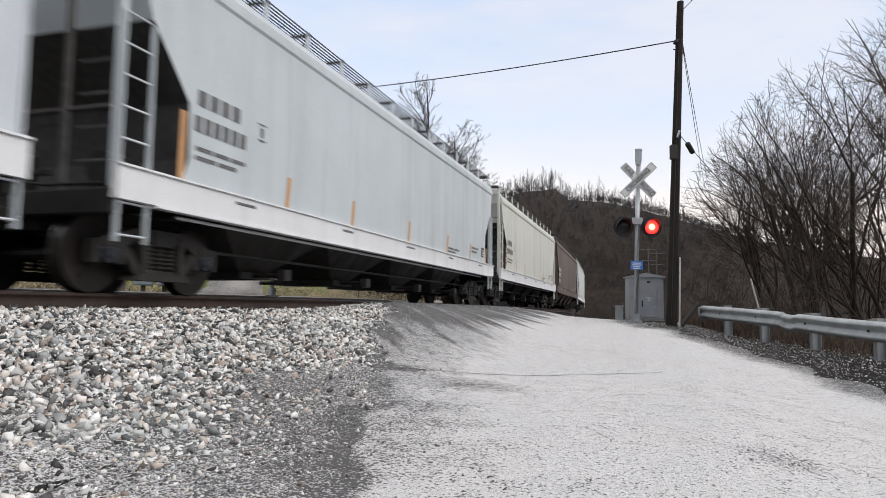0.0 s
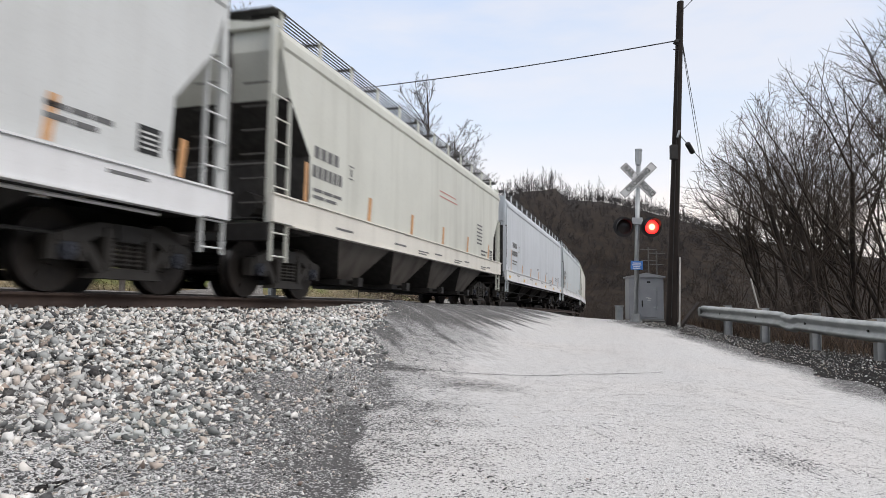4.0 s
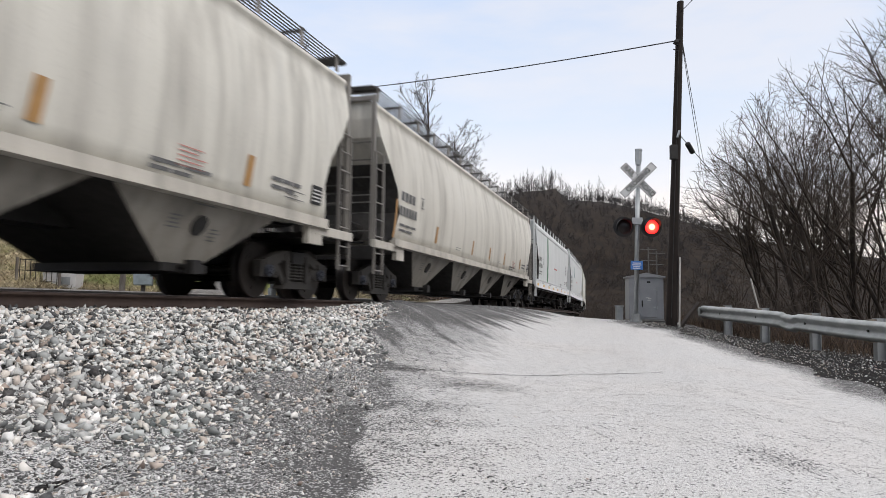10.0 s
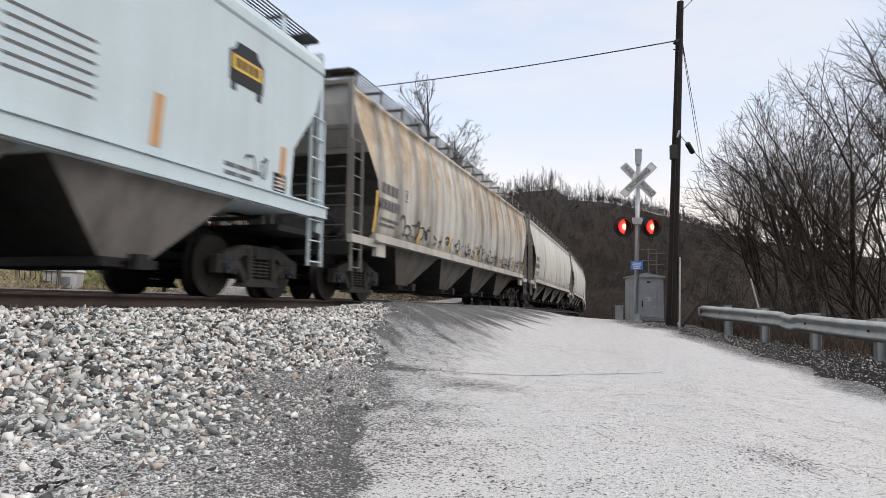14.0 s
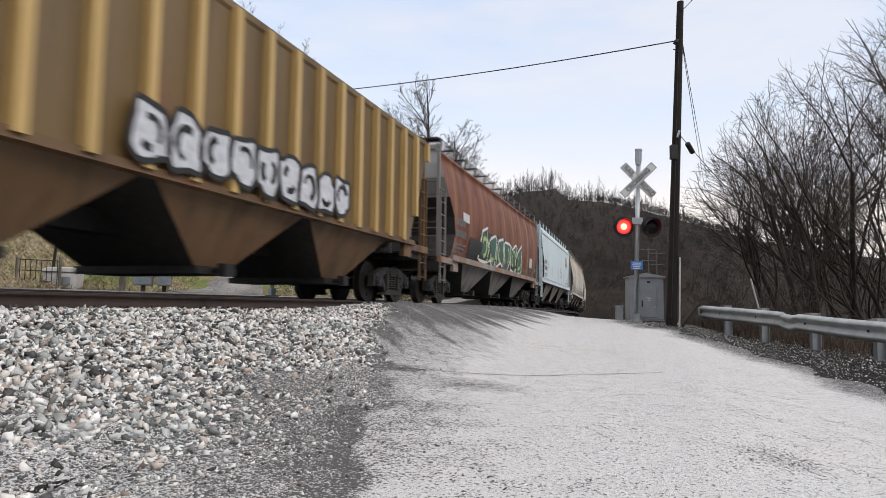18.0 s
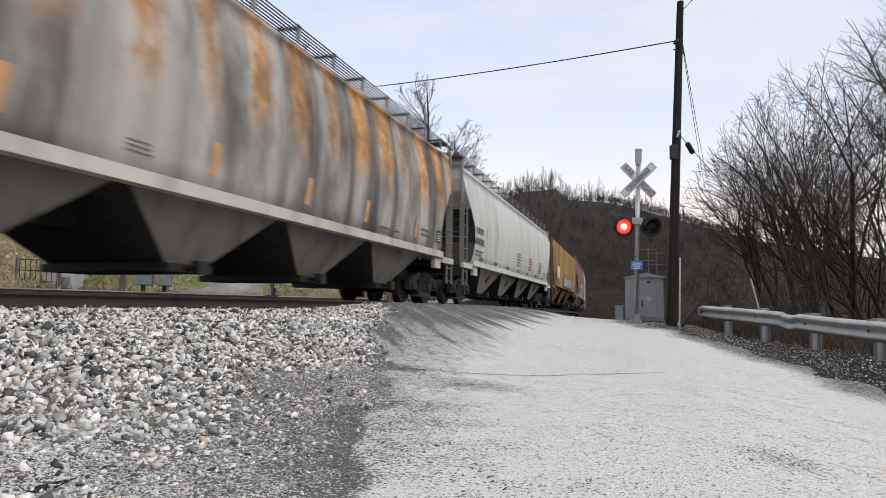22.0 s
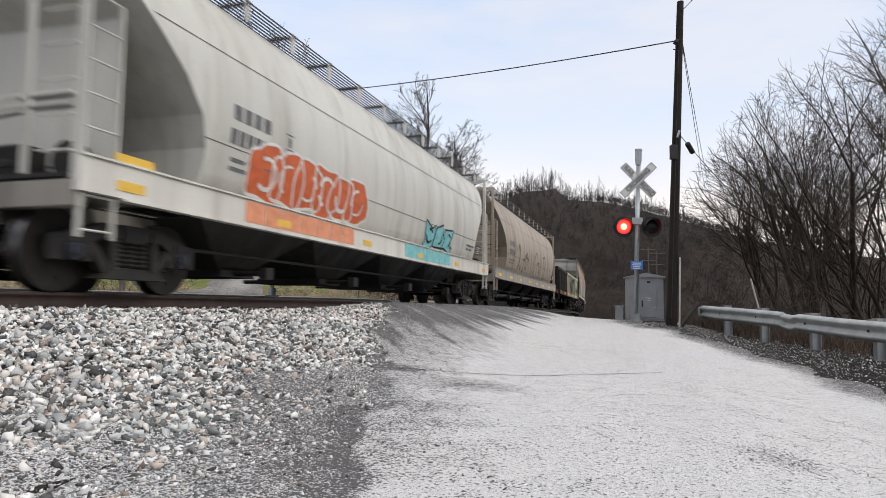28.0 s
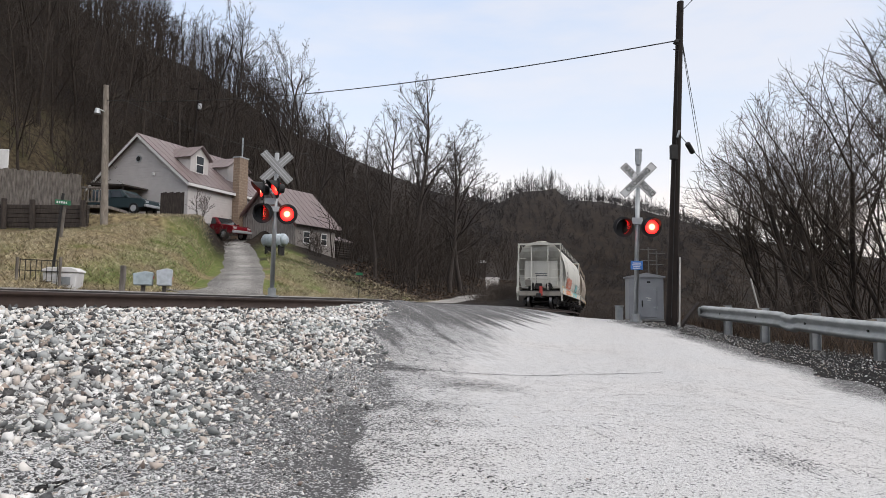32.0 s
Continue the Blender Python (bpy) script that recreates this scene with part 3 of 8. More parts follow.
# ---- track ----
def sweep(name, profile, s0, s1, step, o, material, parent, label=""):
    ss = np.arange(s0, s1 + 1e-6, step)
    th = heading(ss)
    cx, cy = np.interp(ss, T_S, T_X), np.interp(ss, T_S, T_Y)
    rz = rail_z(ss)
    n = len(profile)
    vs = []
    for u, w in profile:
        vs.append(np.stack([cx + (o + u) * np.cos(th), cy - (o + u) * np.sin(th), rz + w], 1))
    v = np.stack(vs, 1).reshape(-1, 3)
    k = np.arange(len(ss) - 1)[:, None] * n
    j = np.arange(n)[None, :]
    j2 = (j + 1) % n
    f = np.stack([k + j, k + j2, k + n + j2, k + n + j], -1).reshape(-1, 4)
    return arrays(name, v, f, material, parent, label)


track = thing("railway_track", Matrix.Identity(4), "rust-brown steel rails on dark ties in stone ballast", "railway track", kind="structure")
WEB = [(-0.035, -0.012), (-0.03, -0.045), (-0.009, -0.055), (-0.009, -0.15), (-0.07, -0.165), (-0.07, -0.18), (0.07, -0.18), (0.07, -0.165), (0.009, -0.15), (0.009, -0.055), (0.03, -0.045), (0.035, -0.012)]
HEAD = [(-0.036, -0.014), (-0.024, 0.0), (0.024, 0.0), (0.036, -0.014)]
for side in (0.752, -0.752):
    r = sweep("rail", WEB, -60, 190, 2.0, side, M_RAIL, track, "rust-brown rail")
    sweep("rail_head", HEAD, -60, 190, 2.0, side, M_RAILTOP, r, "worn shiny rail head")
bm = bevel(box(B(), -1.3, 1.3, -0.11, 0.11, -0.18, 0.0), 0.012)
tie0 = None
bm2 = B()
for u in (-0.752, 0.752):
    box(bm2, u - 0.18, u + 0.18, -0.09, 0.09, 0.0, 0.016)
    for a in (-1, 1):
        for b in (-1, 1):
            box(bm2, u + a * 0.095 - 0.013, u + a * 0.095 + 0.013, b * 0.06 - 0.013, b * 0.06 + 0.013, 0.016, 0.045)
plate0 = None
for k in range(-14, 60):
    s = k * 0.52 + 0.2
    x, y, z = on_track(s)
    m = Matrix.Translation((x, y, z - 0.196)) @ Matrix.Rotation(-float(heading(s)), 4, "Z") @ pose(0, 0, 0, 0, 0, random.uniform(-1.5, 1.5))
    if tie0 is None:
        tie0 = part("tie", bm, M_TIE, track)
        tie0.matrix_basis = m
        plate0 = part("tie_plates", bm2, M_RAIL, tie0)
    else:
        t = again(tie0, "tie", track, m)
        again(plate0, "tie_plates", t, Matrix.Identity(4))


# ---- ballast stones ----
def rock_templates(n, rng):
    """Broken stone: angular slabs whose corners are pulled and cut unevenly."""
    cube = np.array([(x, y, z) for x in (-1, 1) for y in (-1, 1) for z in (-1, 1)], float) * 0.5
    quads = np.array([(0, 1, 3, 2), (4, 6, 7, 5), (0, 4, 5, 1), (2, 3, 7, 6), (0, 2, 6, 4), (1, 5, 7, 3)])
    tris = np.concatenate([quads[:, [0, 1, 2]], quads[:, [0, 2, 3]]])
    out = []
    for _ in range(n):
        c = cube * rng.uniform(0.62, 1.12, (8, 1)) + rng.uniform(-0.22, 0.22, cube.shape)
        c[:4] *= rng.uniform(0.4, 1.0)
        c[::2] *= rng.uniform(0.7, 1.1)
        out.append((c * np.array([1.25, rng.uniform(0.6, 1.0), rng.uniform(0.36, 0.74)]), tris))
    return out


def turns(q):
    q = q / np.linalg.norm(q, axis=1)[:, None]
    w, x, y, z = q.T
    return np.stack([1 - 2 * (y * y + z * z), 2 * (x * y - z * w), 2 * (x * z + y * w), 2 * (x * y + z * w), 1 - 2 * (x * x + z * z), 2 * (y * z - x * w),
                     2 * (x * z - y * w), 2 * (y * z + x * w), 1 - 2 * (x * x + y * y)], 1).reshape(-1, 3, 3)


def stones(name, x, y, size, parent, rng, label, lift=(0.05, 0.42)):
    kinds = rock_templates(36, rng)
    which = rng.integers(0, len(kinds), len(x))
    z = ground_z(x, y) + size * rng.uniform(lift[0], lift[1], len(x))
    V, F, base = [], [], 0
    for k, (tv, tf) in enumerate(kinds):
        i = np.nonzero(which == k)[0]
        if not len(i):
            continue
        # stones lie mostly flat
        q = rng.normal(size=(len(i), 4)) * np.array([1.0, 0.36, 0.36, 1.0])
        v = np.einsum("nij,nkj->nki", turns(q), tv[None] * size[i][:, None, None])
        v = v + np.stack([x[i], y[i], z[i]], 1)[:, None, :]
        V.append(v.reshape(-1, 3))
        F.append((tf[None] + (np.arange(len(i)) * len(tv))[:, None, None]).reshape(-1, 3) + base)
        base += len(i) * len(tv)
    return arrays(name, np.concatenate(V), np.concatenate(F), M_ROCK, parent, label)


def build_ballast():
    rng = np.random.default_rng(5)
    bed = thing("ballast", Matrix.Identity(4), "loose grey and buff crushed stone beside the rails", "ballast", kind="stuff")
    n = 135000
    o, s = rng.uniform(0.86, 5.9, n), rng.uniform(-4, 18, n)
    th = TH0
    x = T_X[_i0] + s * math.sin(th) + o * math.cos(th)
    y = T_Y[_i0] + s * math.cos(th) - o * math.sin(th)
    edge = road_edge(y) + 0.12 + 0.30 * smooth(5.6, 6.6, y) + wobble(x, y, 2.3, 0.4) * 0.15 + wobble(x, y, 0.8, 1.0) * 0.15
    toe = smooth(5.32, 4.72, o - 0.22 * smooth(3.6, 2.5, s) + wobble(x, y, 1.7, 0.6) * 0.14 + wobble(x, y, 4.0, 0.6) * 0.12)
    # a bare patch of dark grit in the stones' foot
    bare = smooth(0.62, 0.30, np.hypot((x + 0.95) * 0.75, (y - 5.35) * 0.95) + 0.12 * wobble(x, y, 4.0, 2.2))
    bare = np.maximum(bare, smooth(0.50, 0.25, np.hypot((x + 1.62) * 1.1, (y - 2.95) * 1.4) + 0.1 * wobble(x, y, 5.0, 1.2)))
    bare = np.maximum(bare, smooth(0.26, 0.12, np.hypot((x + 1.58) * 1.2, (y - 3.34) * 2.0) + 0.06 * wobble(x, y, 6.0, 1.2)))
    keep = (x < edge) & (rng.uniform(0, 1, n) < np.clip(toe * (1 - 0.93 * bare) * smooth(-0.05, 0.55, edge - x), 0.012, 1))
    x, y, o = x[keep], y[keep], o[keep]
    size = np.clip(rng.lognormal(math.log(0.032), 0.34, len(x)), 0.016, 0.068) * (1 - 0.22 * smooth(-1.9, -1.0, x) * smooth(8, 6, y))
    size = np.where(rng.uniform(0, 1, len(x)) < smooth(4.3, 4.9, o) * 0.7, size * 0.66, size)
    near = np.hypot(x + 1.9, y - 3.3)
    order = np.argsort(near)
    pick = order[:280]
    rest = np.ones(len(x), bool)
    rest[pick] = False
    stones("stones", x[rest], y[rest], size[rest], bed, rng, "", (0.12, 0.52))["kind"] = "stuff"
    made = []
    for k, i in enumerate(pick):
        c = Vector((x[i], y[i], gz(x[i], y[i]) + size[i] * 0.3))
        m = Matrix.LocRotScale(c, Euler((rng.normal(0, 0.5), rng.normal(0, 0.5), rng.uniform(0, 6.28))), [size[i]] * 3)
        if k < 16:
            tv, tf = rock_templates(1, rng)[0]
            ob = arrays("stone", tv, tf, M_ROCK, bed)
            ob.matrix_basis = m
            made.append(ob)
        else:
            again(made[k % 16], "stone", bed, m)
    # grit scattered over the road's edges and the shoulder by the rail fence
    n = 9000
    x, y = rng.uniform(-2.2, 6.4, n), rng.uniform(1.5, 19, n) ** 1.0
    oo, ss = track_coords(x, y)
    ed = np.abs(x - road_edge(y) - 0.35)
    p = 0.75 * smooth(1.1, 0.1, ed) + 0.85 * smooth(-0.5, 0.5, x - road_right(y)) * smooth(6.9, 6.2, x) + 0.004
    keep = (rng.uniform(0, 1, n) < p) & (oo > 1.2)
    x, y = x[keep], y[keep]
    grit = stones("grit", x, y, rng.uniform(0.006, 0.018, len(x)), bed, rng, "fine gravel strewn along the road's edges")
    grit["kind"] = "stuff"
    n = 11000
    y = -2 + 21 * rng.uniform(0, 1, n)
    x = road_right(y) - 0.5 + (7.3 - road_right(y) + 0.5) * rng.uniform(0, 1, n) ** 0.8
    sh = stones("shoulder_stones", x, y, np.clip(rng.lognormal(math.log(0.0125), 0.38, n), 0.006, 0.036), bed, rng, "gravel on the shoulder by the guardrail")
    sh["kind"] = "stuff"
    grit.location.z = 0.012


build_ballast()


def build_fringe():
    """Broken asphalt, grit and small stones between the ballast and the road."""
    rng = np.random.default_rng(15)
    bed = bpy.data.objects["ballast"]
    n = 66000
    x, y = rng.uniform(-2.6, 0.1, n), 1.3 + 12 * rng.uniform(0, 1, n) ** 1.3
    o, s = track_coords(x, y)
    e = x - road_edge(y) - band_x(y)
    p = 0.62 * smooth(1.7, 0.6, np.abs(e + 1.0)) * smooth(0.02, -0.22, e) * smooth(2.2, 3.4, o) * (0.5 + 0.5 * smooth(-0.3, 0.5, wobble(x, y, 1.9, 0.7)))
    keep = rng.uniform(0, 1, n) < p
    x, y = x[keep], y[keep]
    g = stones("fine_stones", x, y, np.clip(rng.lognormal(math.log(0.0085), 0.40, len(x)), 0.004, 0.026), bed, rng, "fine stones along the road's broken edge")
    g["kind"] = "stuff"
    g.location.z = 0.014


build_fringe()


def road_crack(a, b, w, wig, label):
    """A dark crack that wanders over the road from a to b."""
    rng = np.random.default_rng(int(abs(a[0] * 100)) + 3)
    n = 60
    q = np.linspace(0, 1, n)
    dx, dy = b[0] - a[0], b[1] - a[1]
    ln = math.hypot(dx, dy)
    off = np.cumsum(rng.normal(0, wig, n))
    off -= q * off[-1]
    x, y = a[0] + dx * q - dy / ln * off, a[1] + dy * q + dx / ln * off
    hw = w * (0.4 + rng.uniform(0, 1, n)) / 2
    x0, y0, x1, y1 = x - dy / ln * hw, y + dx / ln * hw, x + dy / ln * hw, y - dx / ln * hw
    v = np.concatenate([np.stack([x0, y0, ground_z(x0, y0) + 0.019], 1), np.stack([x1, y1, ground_z(x1, y1) + 0.019], 1)])
    i = np.arange(n - 1)
    ob = arrays("road_crack", v, np.stack([i, i + 1, n + i + 1, n + i], 1), M_TAR)
    tagged(ob, label, "crack", kind="structure")


M_TAR = simple("tar_crack", (0.035, 0.033, 0.032), 0.9, 0, 0.3)
road_crack((-0.62, 6.20), (2.16, 6.87), 0.020, 0.004, "straight dark joint across the road")
road_crack((0.78, 4.10), (0.80, 3.62), 0.007, 0.012, "short thin crack in the road's surface")

# ---- the train ----
def truck_meshes():
    """One freight truck's meshes, built once: side frame, springs, bolster, wheelset."""
    sf = B()
    # arched top chord, dropped bottom chord, two columns and the pedestal jaws
    prism(sf, [(-1.13, 0.60), (-1.13, 0.50), (-0.72, 0.50), (-0.46, 0.64), (0.46, 0.64), (0.72, 0.50), (1.13, 0.50), (1.13, 0.60), (0.92, 0.66), (0.46, 0.80), (-0.46, 0.80), (-0.92, 0.66)], "y", -0.075, 0.075)
    prism(sf, [(-0.68, 0.50), (-0.44, 0.20), (0.44, 0.20), (0.68, 0.50), (0.58, 0.56), (0.36, 0.29), (-0.36, 0.29), (-0.58, 0.56)], "y", -0.07, 0.07)
    prism(sf, [(-0.54, 0.16), (0.54, 0.16), (0.42, 0.25), (-0.42, 0.25)], "y", -0.11, 0.11)
    for u in (-0.34, 0.34):
        box(sf, u - 0.05, u + 0.05, -0.10, 0.10, 0.26, 0.74)
    for u in (-0.89, 0.89):
        for k in (-1, 1):
            box(sf, u + k * 0.20 - 0.045, u + k * 0.20 + 0.045, -0.07, 0.07, 0.34, 0.60)
        box(sf, u - 0.15, u + 0.15, -0.10, 0.10, 0.54, 0.64)
    cap = B()
    disc(cap, (0, 0, 0), (0, 1, 0), 0.115, 0.18, 16)
    disc(cap, (0, 0, 0), (0, 1, 0), 0.072, 0.25, 12)
    for k in range(3):
        disc(cap, (0.042 * math.cos(k * 2.094), 0, 0.042 * math.sin(k * 2.094)), (0, 1, 0), 0.016, 0.28, 6)
    sp = B()
    rings = []
    for k in range(13):
        rr = 0.088 if k % 2 else 0.062
        rings.append([sp.verts.new((rr * math.cos(q * math.tau / 10), rr * math.sin(q * math.tau / 10), 0.30 + k * 0.027)) for q in range(10)])
    for lo, hi in zip(rings, rings[1:]):
        for q in range(10):
            sp.faces.new((lo[q], lo[(q + 1) % 10], hi[(q + 1) % 10], hi[q]))
    sp.faces.new(rings[0][::-1])
    sp.faces.new(rings[-1])
    bo = B()
    box(bo, -0.20, 0.20, -1.10, 1.10, 0.60, 0.80)
    box(bo, -0.08, 0.08, -0.7, 0.7, 0.30, 0.40)
    ws = B()
    for u in (-0.75, 0.75):
        a = 1 if u > 0 else -1
        disc(ws, (0, u, 0), (0, 1, 0), 0.457, 0.13, 32)
        disc(ws, (0, u - a * 0.075, 0), (0, 1, 0), 0.482, 0.03, 32)
        disc(ws, (0, u + a * 0.05, 0), (0, 1, 0), 0.17, 0.10, 16)
        for k in range(3):
            c, q = math.cos(k * 2.094), math.sin(k * 2.094)
            disc(ws, (c * 0.30, u + a * 0.068, q * 0.30), (0, 1, 0), 0.035, 0.02, 8)
    disc(ws, (0, 0, 0), (0, 1, 0), 0.08, 2.0, 10)
    out = {}
    for name, bm, mat in (("side_frame", sf, M_CAST), ("bearing_cap", cap, M_CAPS), ("spring", sp, M_CAST), ("bolster", bo, M_STEEL), ("wheelset", ws, M_WHEEL)):
        me = bpy.data.meshes.new(name)
        bm.to_mesh(me)
        bm.free()
        me.materials.append(mat)
        if name == "wheelset":
            me.materials.append(M_TREAD)
            for p in me.polygons:
                c = p.center
                if abs(p.normal.y) < 0.4 and math.hypot(c.x, c.z) > 0.43:
                    p.material_index = 1
        out[name] = me
    return out


M_CAST = simple("dusty_cast_steel", (0.030, 0.027, 0.024), 0.72, 0.1, 0.45, 5, 40)
M_CAPS = simple("blue_grey_bearing_cap", (0.045, 0.050, 0.066), 0.55, 0.2, 0.35)
TRUCK = truck_meshes()
WHEELS = []      # (wheelset, x in the truck, car)


def add_truck(car, x):
    tr = new("truck", TRUCK["bolster"])
    tr.parent = car
    tr.location.x = x
    tr["label"] = "grimy four-wheel freight truck"
    for u in (-1.0, 1.0):
        f = new("side_frame", TRUCK["side_frame"])
        f.parent = tr
        f.location.y = u
        for q in (-0.89, 0.89):
            g = new("bearing_cap", TRUCK["bearing_cap"])
            g.parent = tr
            g.location = (q, u, 0.457)
        for q in (-0.2, 0.0, 0.2):
            g = new("spring", TRUCK["spring"])
            g.parent = tr
            g.location = (q, u, 0)
    for u in (-0.89, 0.89):
        w = new("wheelset", TRUCK["wheelset"])
        w.parent = tr
        w.location = (u, 0, 0.457)
        WHEELS.append((w, u, car))


SIDES = {  # height above the rail and half width of the body's side, from the sill to the roof's middle
    "flat": [(1.36, 1.49), (1.7, 1.50), (2.4, 1.51), (3.2, 1.51), (3.92, 1.50), (3.96, 1.53), (4.05, 1.53), (4.07, 1.49), (4.14, 1.49), (4.17, 1.46), (4.27, 1.42), (4.40, 1.1), (4.50, 0.5)],
    "round": [(1.36, 1.47), (1.62, 1.52), (2.0, 1.56), (2.5, 1.585), (3.0, 1.57), (3.5, 1.51), (3.9, 1.43), (4.12, 1.37), (4.15, 1.41), (4.23, 1.40), (4.27, 1.28), (4.40, 0.95), (4.50, 0.4)],
    "tear": [(1.42, 1.45), (1.62, 1.51), (1.9, 1.56), (2.3, 1.60), (2.7, 1.60), (3.1, 1.55), (3.5, 1.44), (3.85, 1.30), (4.1, 1.14), (4.28, 0.95), (4.40, 0.7), (4.48, 0.3)],
    "rib": [(1.42, 1.48), (2.2, 1.485), (3.1, 1.49), (3.95, 1.49), (4.0, 1.52), (4.10, 1.52), (4.14, 1.42), (4.25, 0.9), (4.32, 0.4)],
}


SIDES["full"] = SIDES["flat"]


def side_y(kind, z):
    zs, ys = zip(*SIDES[kind])
    return float(np.interp(z, zs, ys)) + (0.016 if kind == "round" else 0.0)


def end_x(kind, half, z):
    """How far the body reaches along the car at height z: the end slope sheets draw it in below."""
    if kind == "full":
        return half - 0.10
    if kind == "tear":
        return half - 0.34 - 1.62 * float(smooth(4.15, 1.9, z))
    if kind == "rib":
        return half - 0.15 - 1.25 * float(np.clip((3.6 - z) / 2.3, 0, 1))
    return half - 0.18 - 1.10 * float(smooth(3.75, 2.05, z)) + 0.20 * float(smooth(1.95, 1.36, z))


def body_shell(kind, half, bulge, dent=0.0, seed=0):
    loop = [(-y, z) for z, y in SIDES[kind]] + [(y, z) for z, y in SIDES[kind]][::-1]
    n = len(loop)
    us = np.concatenate([[-1], np.linspace(-0.985, 0.985, 71), [1]])
    v, f = [], []
    for a, u in enumerate(us):
        for y, z in loop:
            q = 1.0 + (bulge * abs(math.sin(u * half * math.pi / 1.5)) * float(smooth(4.2, 3.0, z)) if 0 < a < len(us) - 1 else 0)
            if dent and 1.5 < z < 4.0:
                q += dent * float(wobble(np.float64(u * half * 1.25 + seed * 3.1), np.float64(z * 2.3 + 5 * (y > 0)), 1.0, 0.4))
            v.append((u * end_x(kind, half, z), y * q, z))
    for a in range(len(us) - 1):
        for k in range(n):
            k2 = (k + 1) % n
            f.append((a * n + k, a * n + k2, (a + 1) * n + k2, (a + 1) * n + k))
    base = len(v)
    for e, u in enumerate((-1, 1)):
        for y, z in loop:
            v.append((u * end_x(kind, half, z), y, z))
        for k in range(n // 2 - 1):
            b = base + e * n
            q = (b + k, b + n - 1 - k, b + n - 2 - k, b + k + 1)
            f.append(q if u < 0 else q[::-1])
    return np.array(v), np.array(f)


def decal(bm, kind, rects, side=-1, out=0.006):
    """Flat marks that lie on the car's side: (x0, x1, z0, z1, slant)."""
    for x0, x1, z0, z1, sl in rects:
        rows = max(1, int((z1 - z0) / 0.15))
        prev = None
        for k in range(rows + 1):
            z = z0 + (z1 - z0) * k / rows
            y = side * (side_y(kind, z) + out)
            pair = (bm.verts.new((x0 + sl * k / rows, y, z)), bm.verts.new((x1 + sl * k / rows, y, z)))
            if prev:
                bm.faces.new((prev[0], prev[1], pair[1], pair[0]) if side < 0 else (prev[1], prev[0], pair[0], pair[1]))
            prev = pair
    return bm


def ribbon(bm, kind, pts, w, side=-1, out=0.008):
    """A painted stroke of width w that follows points (x, z) on the car's side."""
    prev = None
    for i, (x, z) in enumerate(pts):
        a, b = pts[max(0, i - 1)], pts[min(len(pts) - 1, i + 1)]
        dx, dz = b[0] - a[0], b[1] - a[1]
        q = math.hypot(dx, dz) or 1
        nx, nz = -dz / q * w / 2, dx / q * w / 2
        pr = []
        for sgn in (-1, 1):
            zz = z + sgn * nz
            pr.append(bm.verts.new((x + sgn * nx, side * (side_y(kind, zz) + out), zz)))
        if prev:
            bm.faces.new((prev[0], pr[0], pr[1], prev[1]))
        prev = pr
    return bm


def stencil(rng, x, z, w, h, slots, gap=0.25):
    """A row of plain bars that stands for a line of lettering."""
    out, q = [], w / slots
    for k in range(slots):
        out.append((x + k * q, x + k * q + q * (1 - gap), z, z + h, 0.0))
    return out


def scrawl(car, kind, rng, x0, x1, z0, z1, n, w, material, label, out=0.01):
    """A sprayed scrawl without letters: uneven hooks, bars and loops."""
    q = (x1 - x0) / n
    for k in range(n):
        if rng.random() < 0.15:
            continue
        h = (z1 - z0) * rng.uniform(0.35, 1.0)
        cx, lo = x0 + (k + rng.uniform(0.2, 0.8)) * q, z0 + (z1 - z0 - h) * rng.uniform(0.0, 0.7)
        a0, a1 = rng.uniform(0, 6.28), rng.uniform(1.2, 4.6)
        rx, rz = q * rng.uniform(0.30, 0.8), h * 0.5
        lean = rng.uniform(-0.2, 0.5)
        pts = [(cx + rx * math.cos(a0 + a1 * i / 9) + lean * rz * math.sin(a0 + a1 * i / 9), lo + rz + rz * math.sin(a0 + a1 * i / 9)) for i in range(10)]
        part("graffiti", ribbon(B(), kind, pts, w * rng.uniform(0.6, 1.7), out=out), material, car, label)
        if rng.random() < 0.6:
            zz = lo + rng.uniform(0.1, 0.9) * h
            part("graffiti", ribbon(B(), kind, [(cx - q * 0.5, zz), (cx + q * 0.6, zz + rng.uniform(-0.12, 0.12))], w * rng.uniform(0.5, 1.2), out=out + 0.003), material, car, label)


def ladder(bm, x0, x1, y, z0, z1, step=0.36, r=0.014):
    for x in (x0, x1):
        box(bm, x - 0.012, x + 0.012, y - 0.03, y + 0.03, z0, z1)
    z = z0 + 0.08
    while z < z1:
        bar(bm, (x0, y, z), (x1, y, z), r, 5)
        z += step
    return bm


M_ENDGEAR = simple("grimy_end_steel", (0.11, 0.105, 0.10), 0.65, 0.1, 0.4)


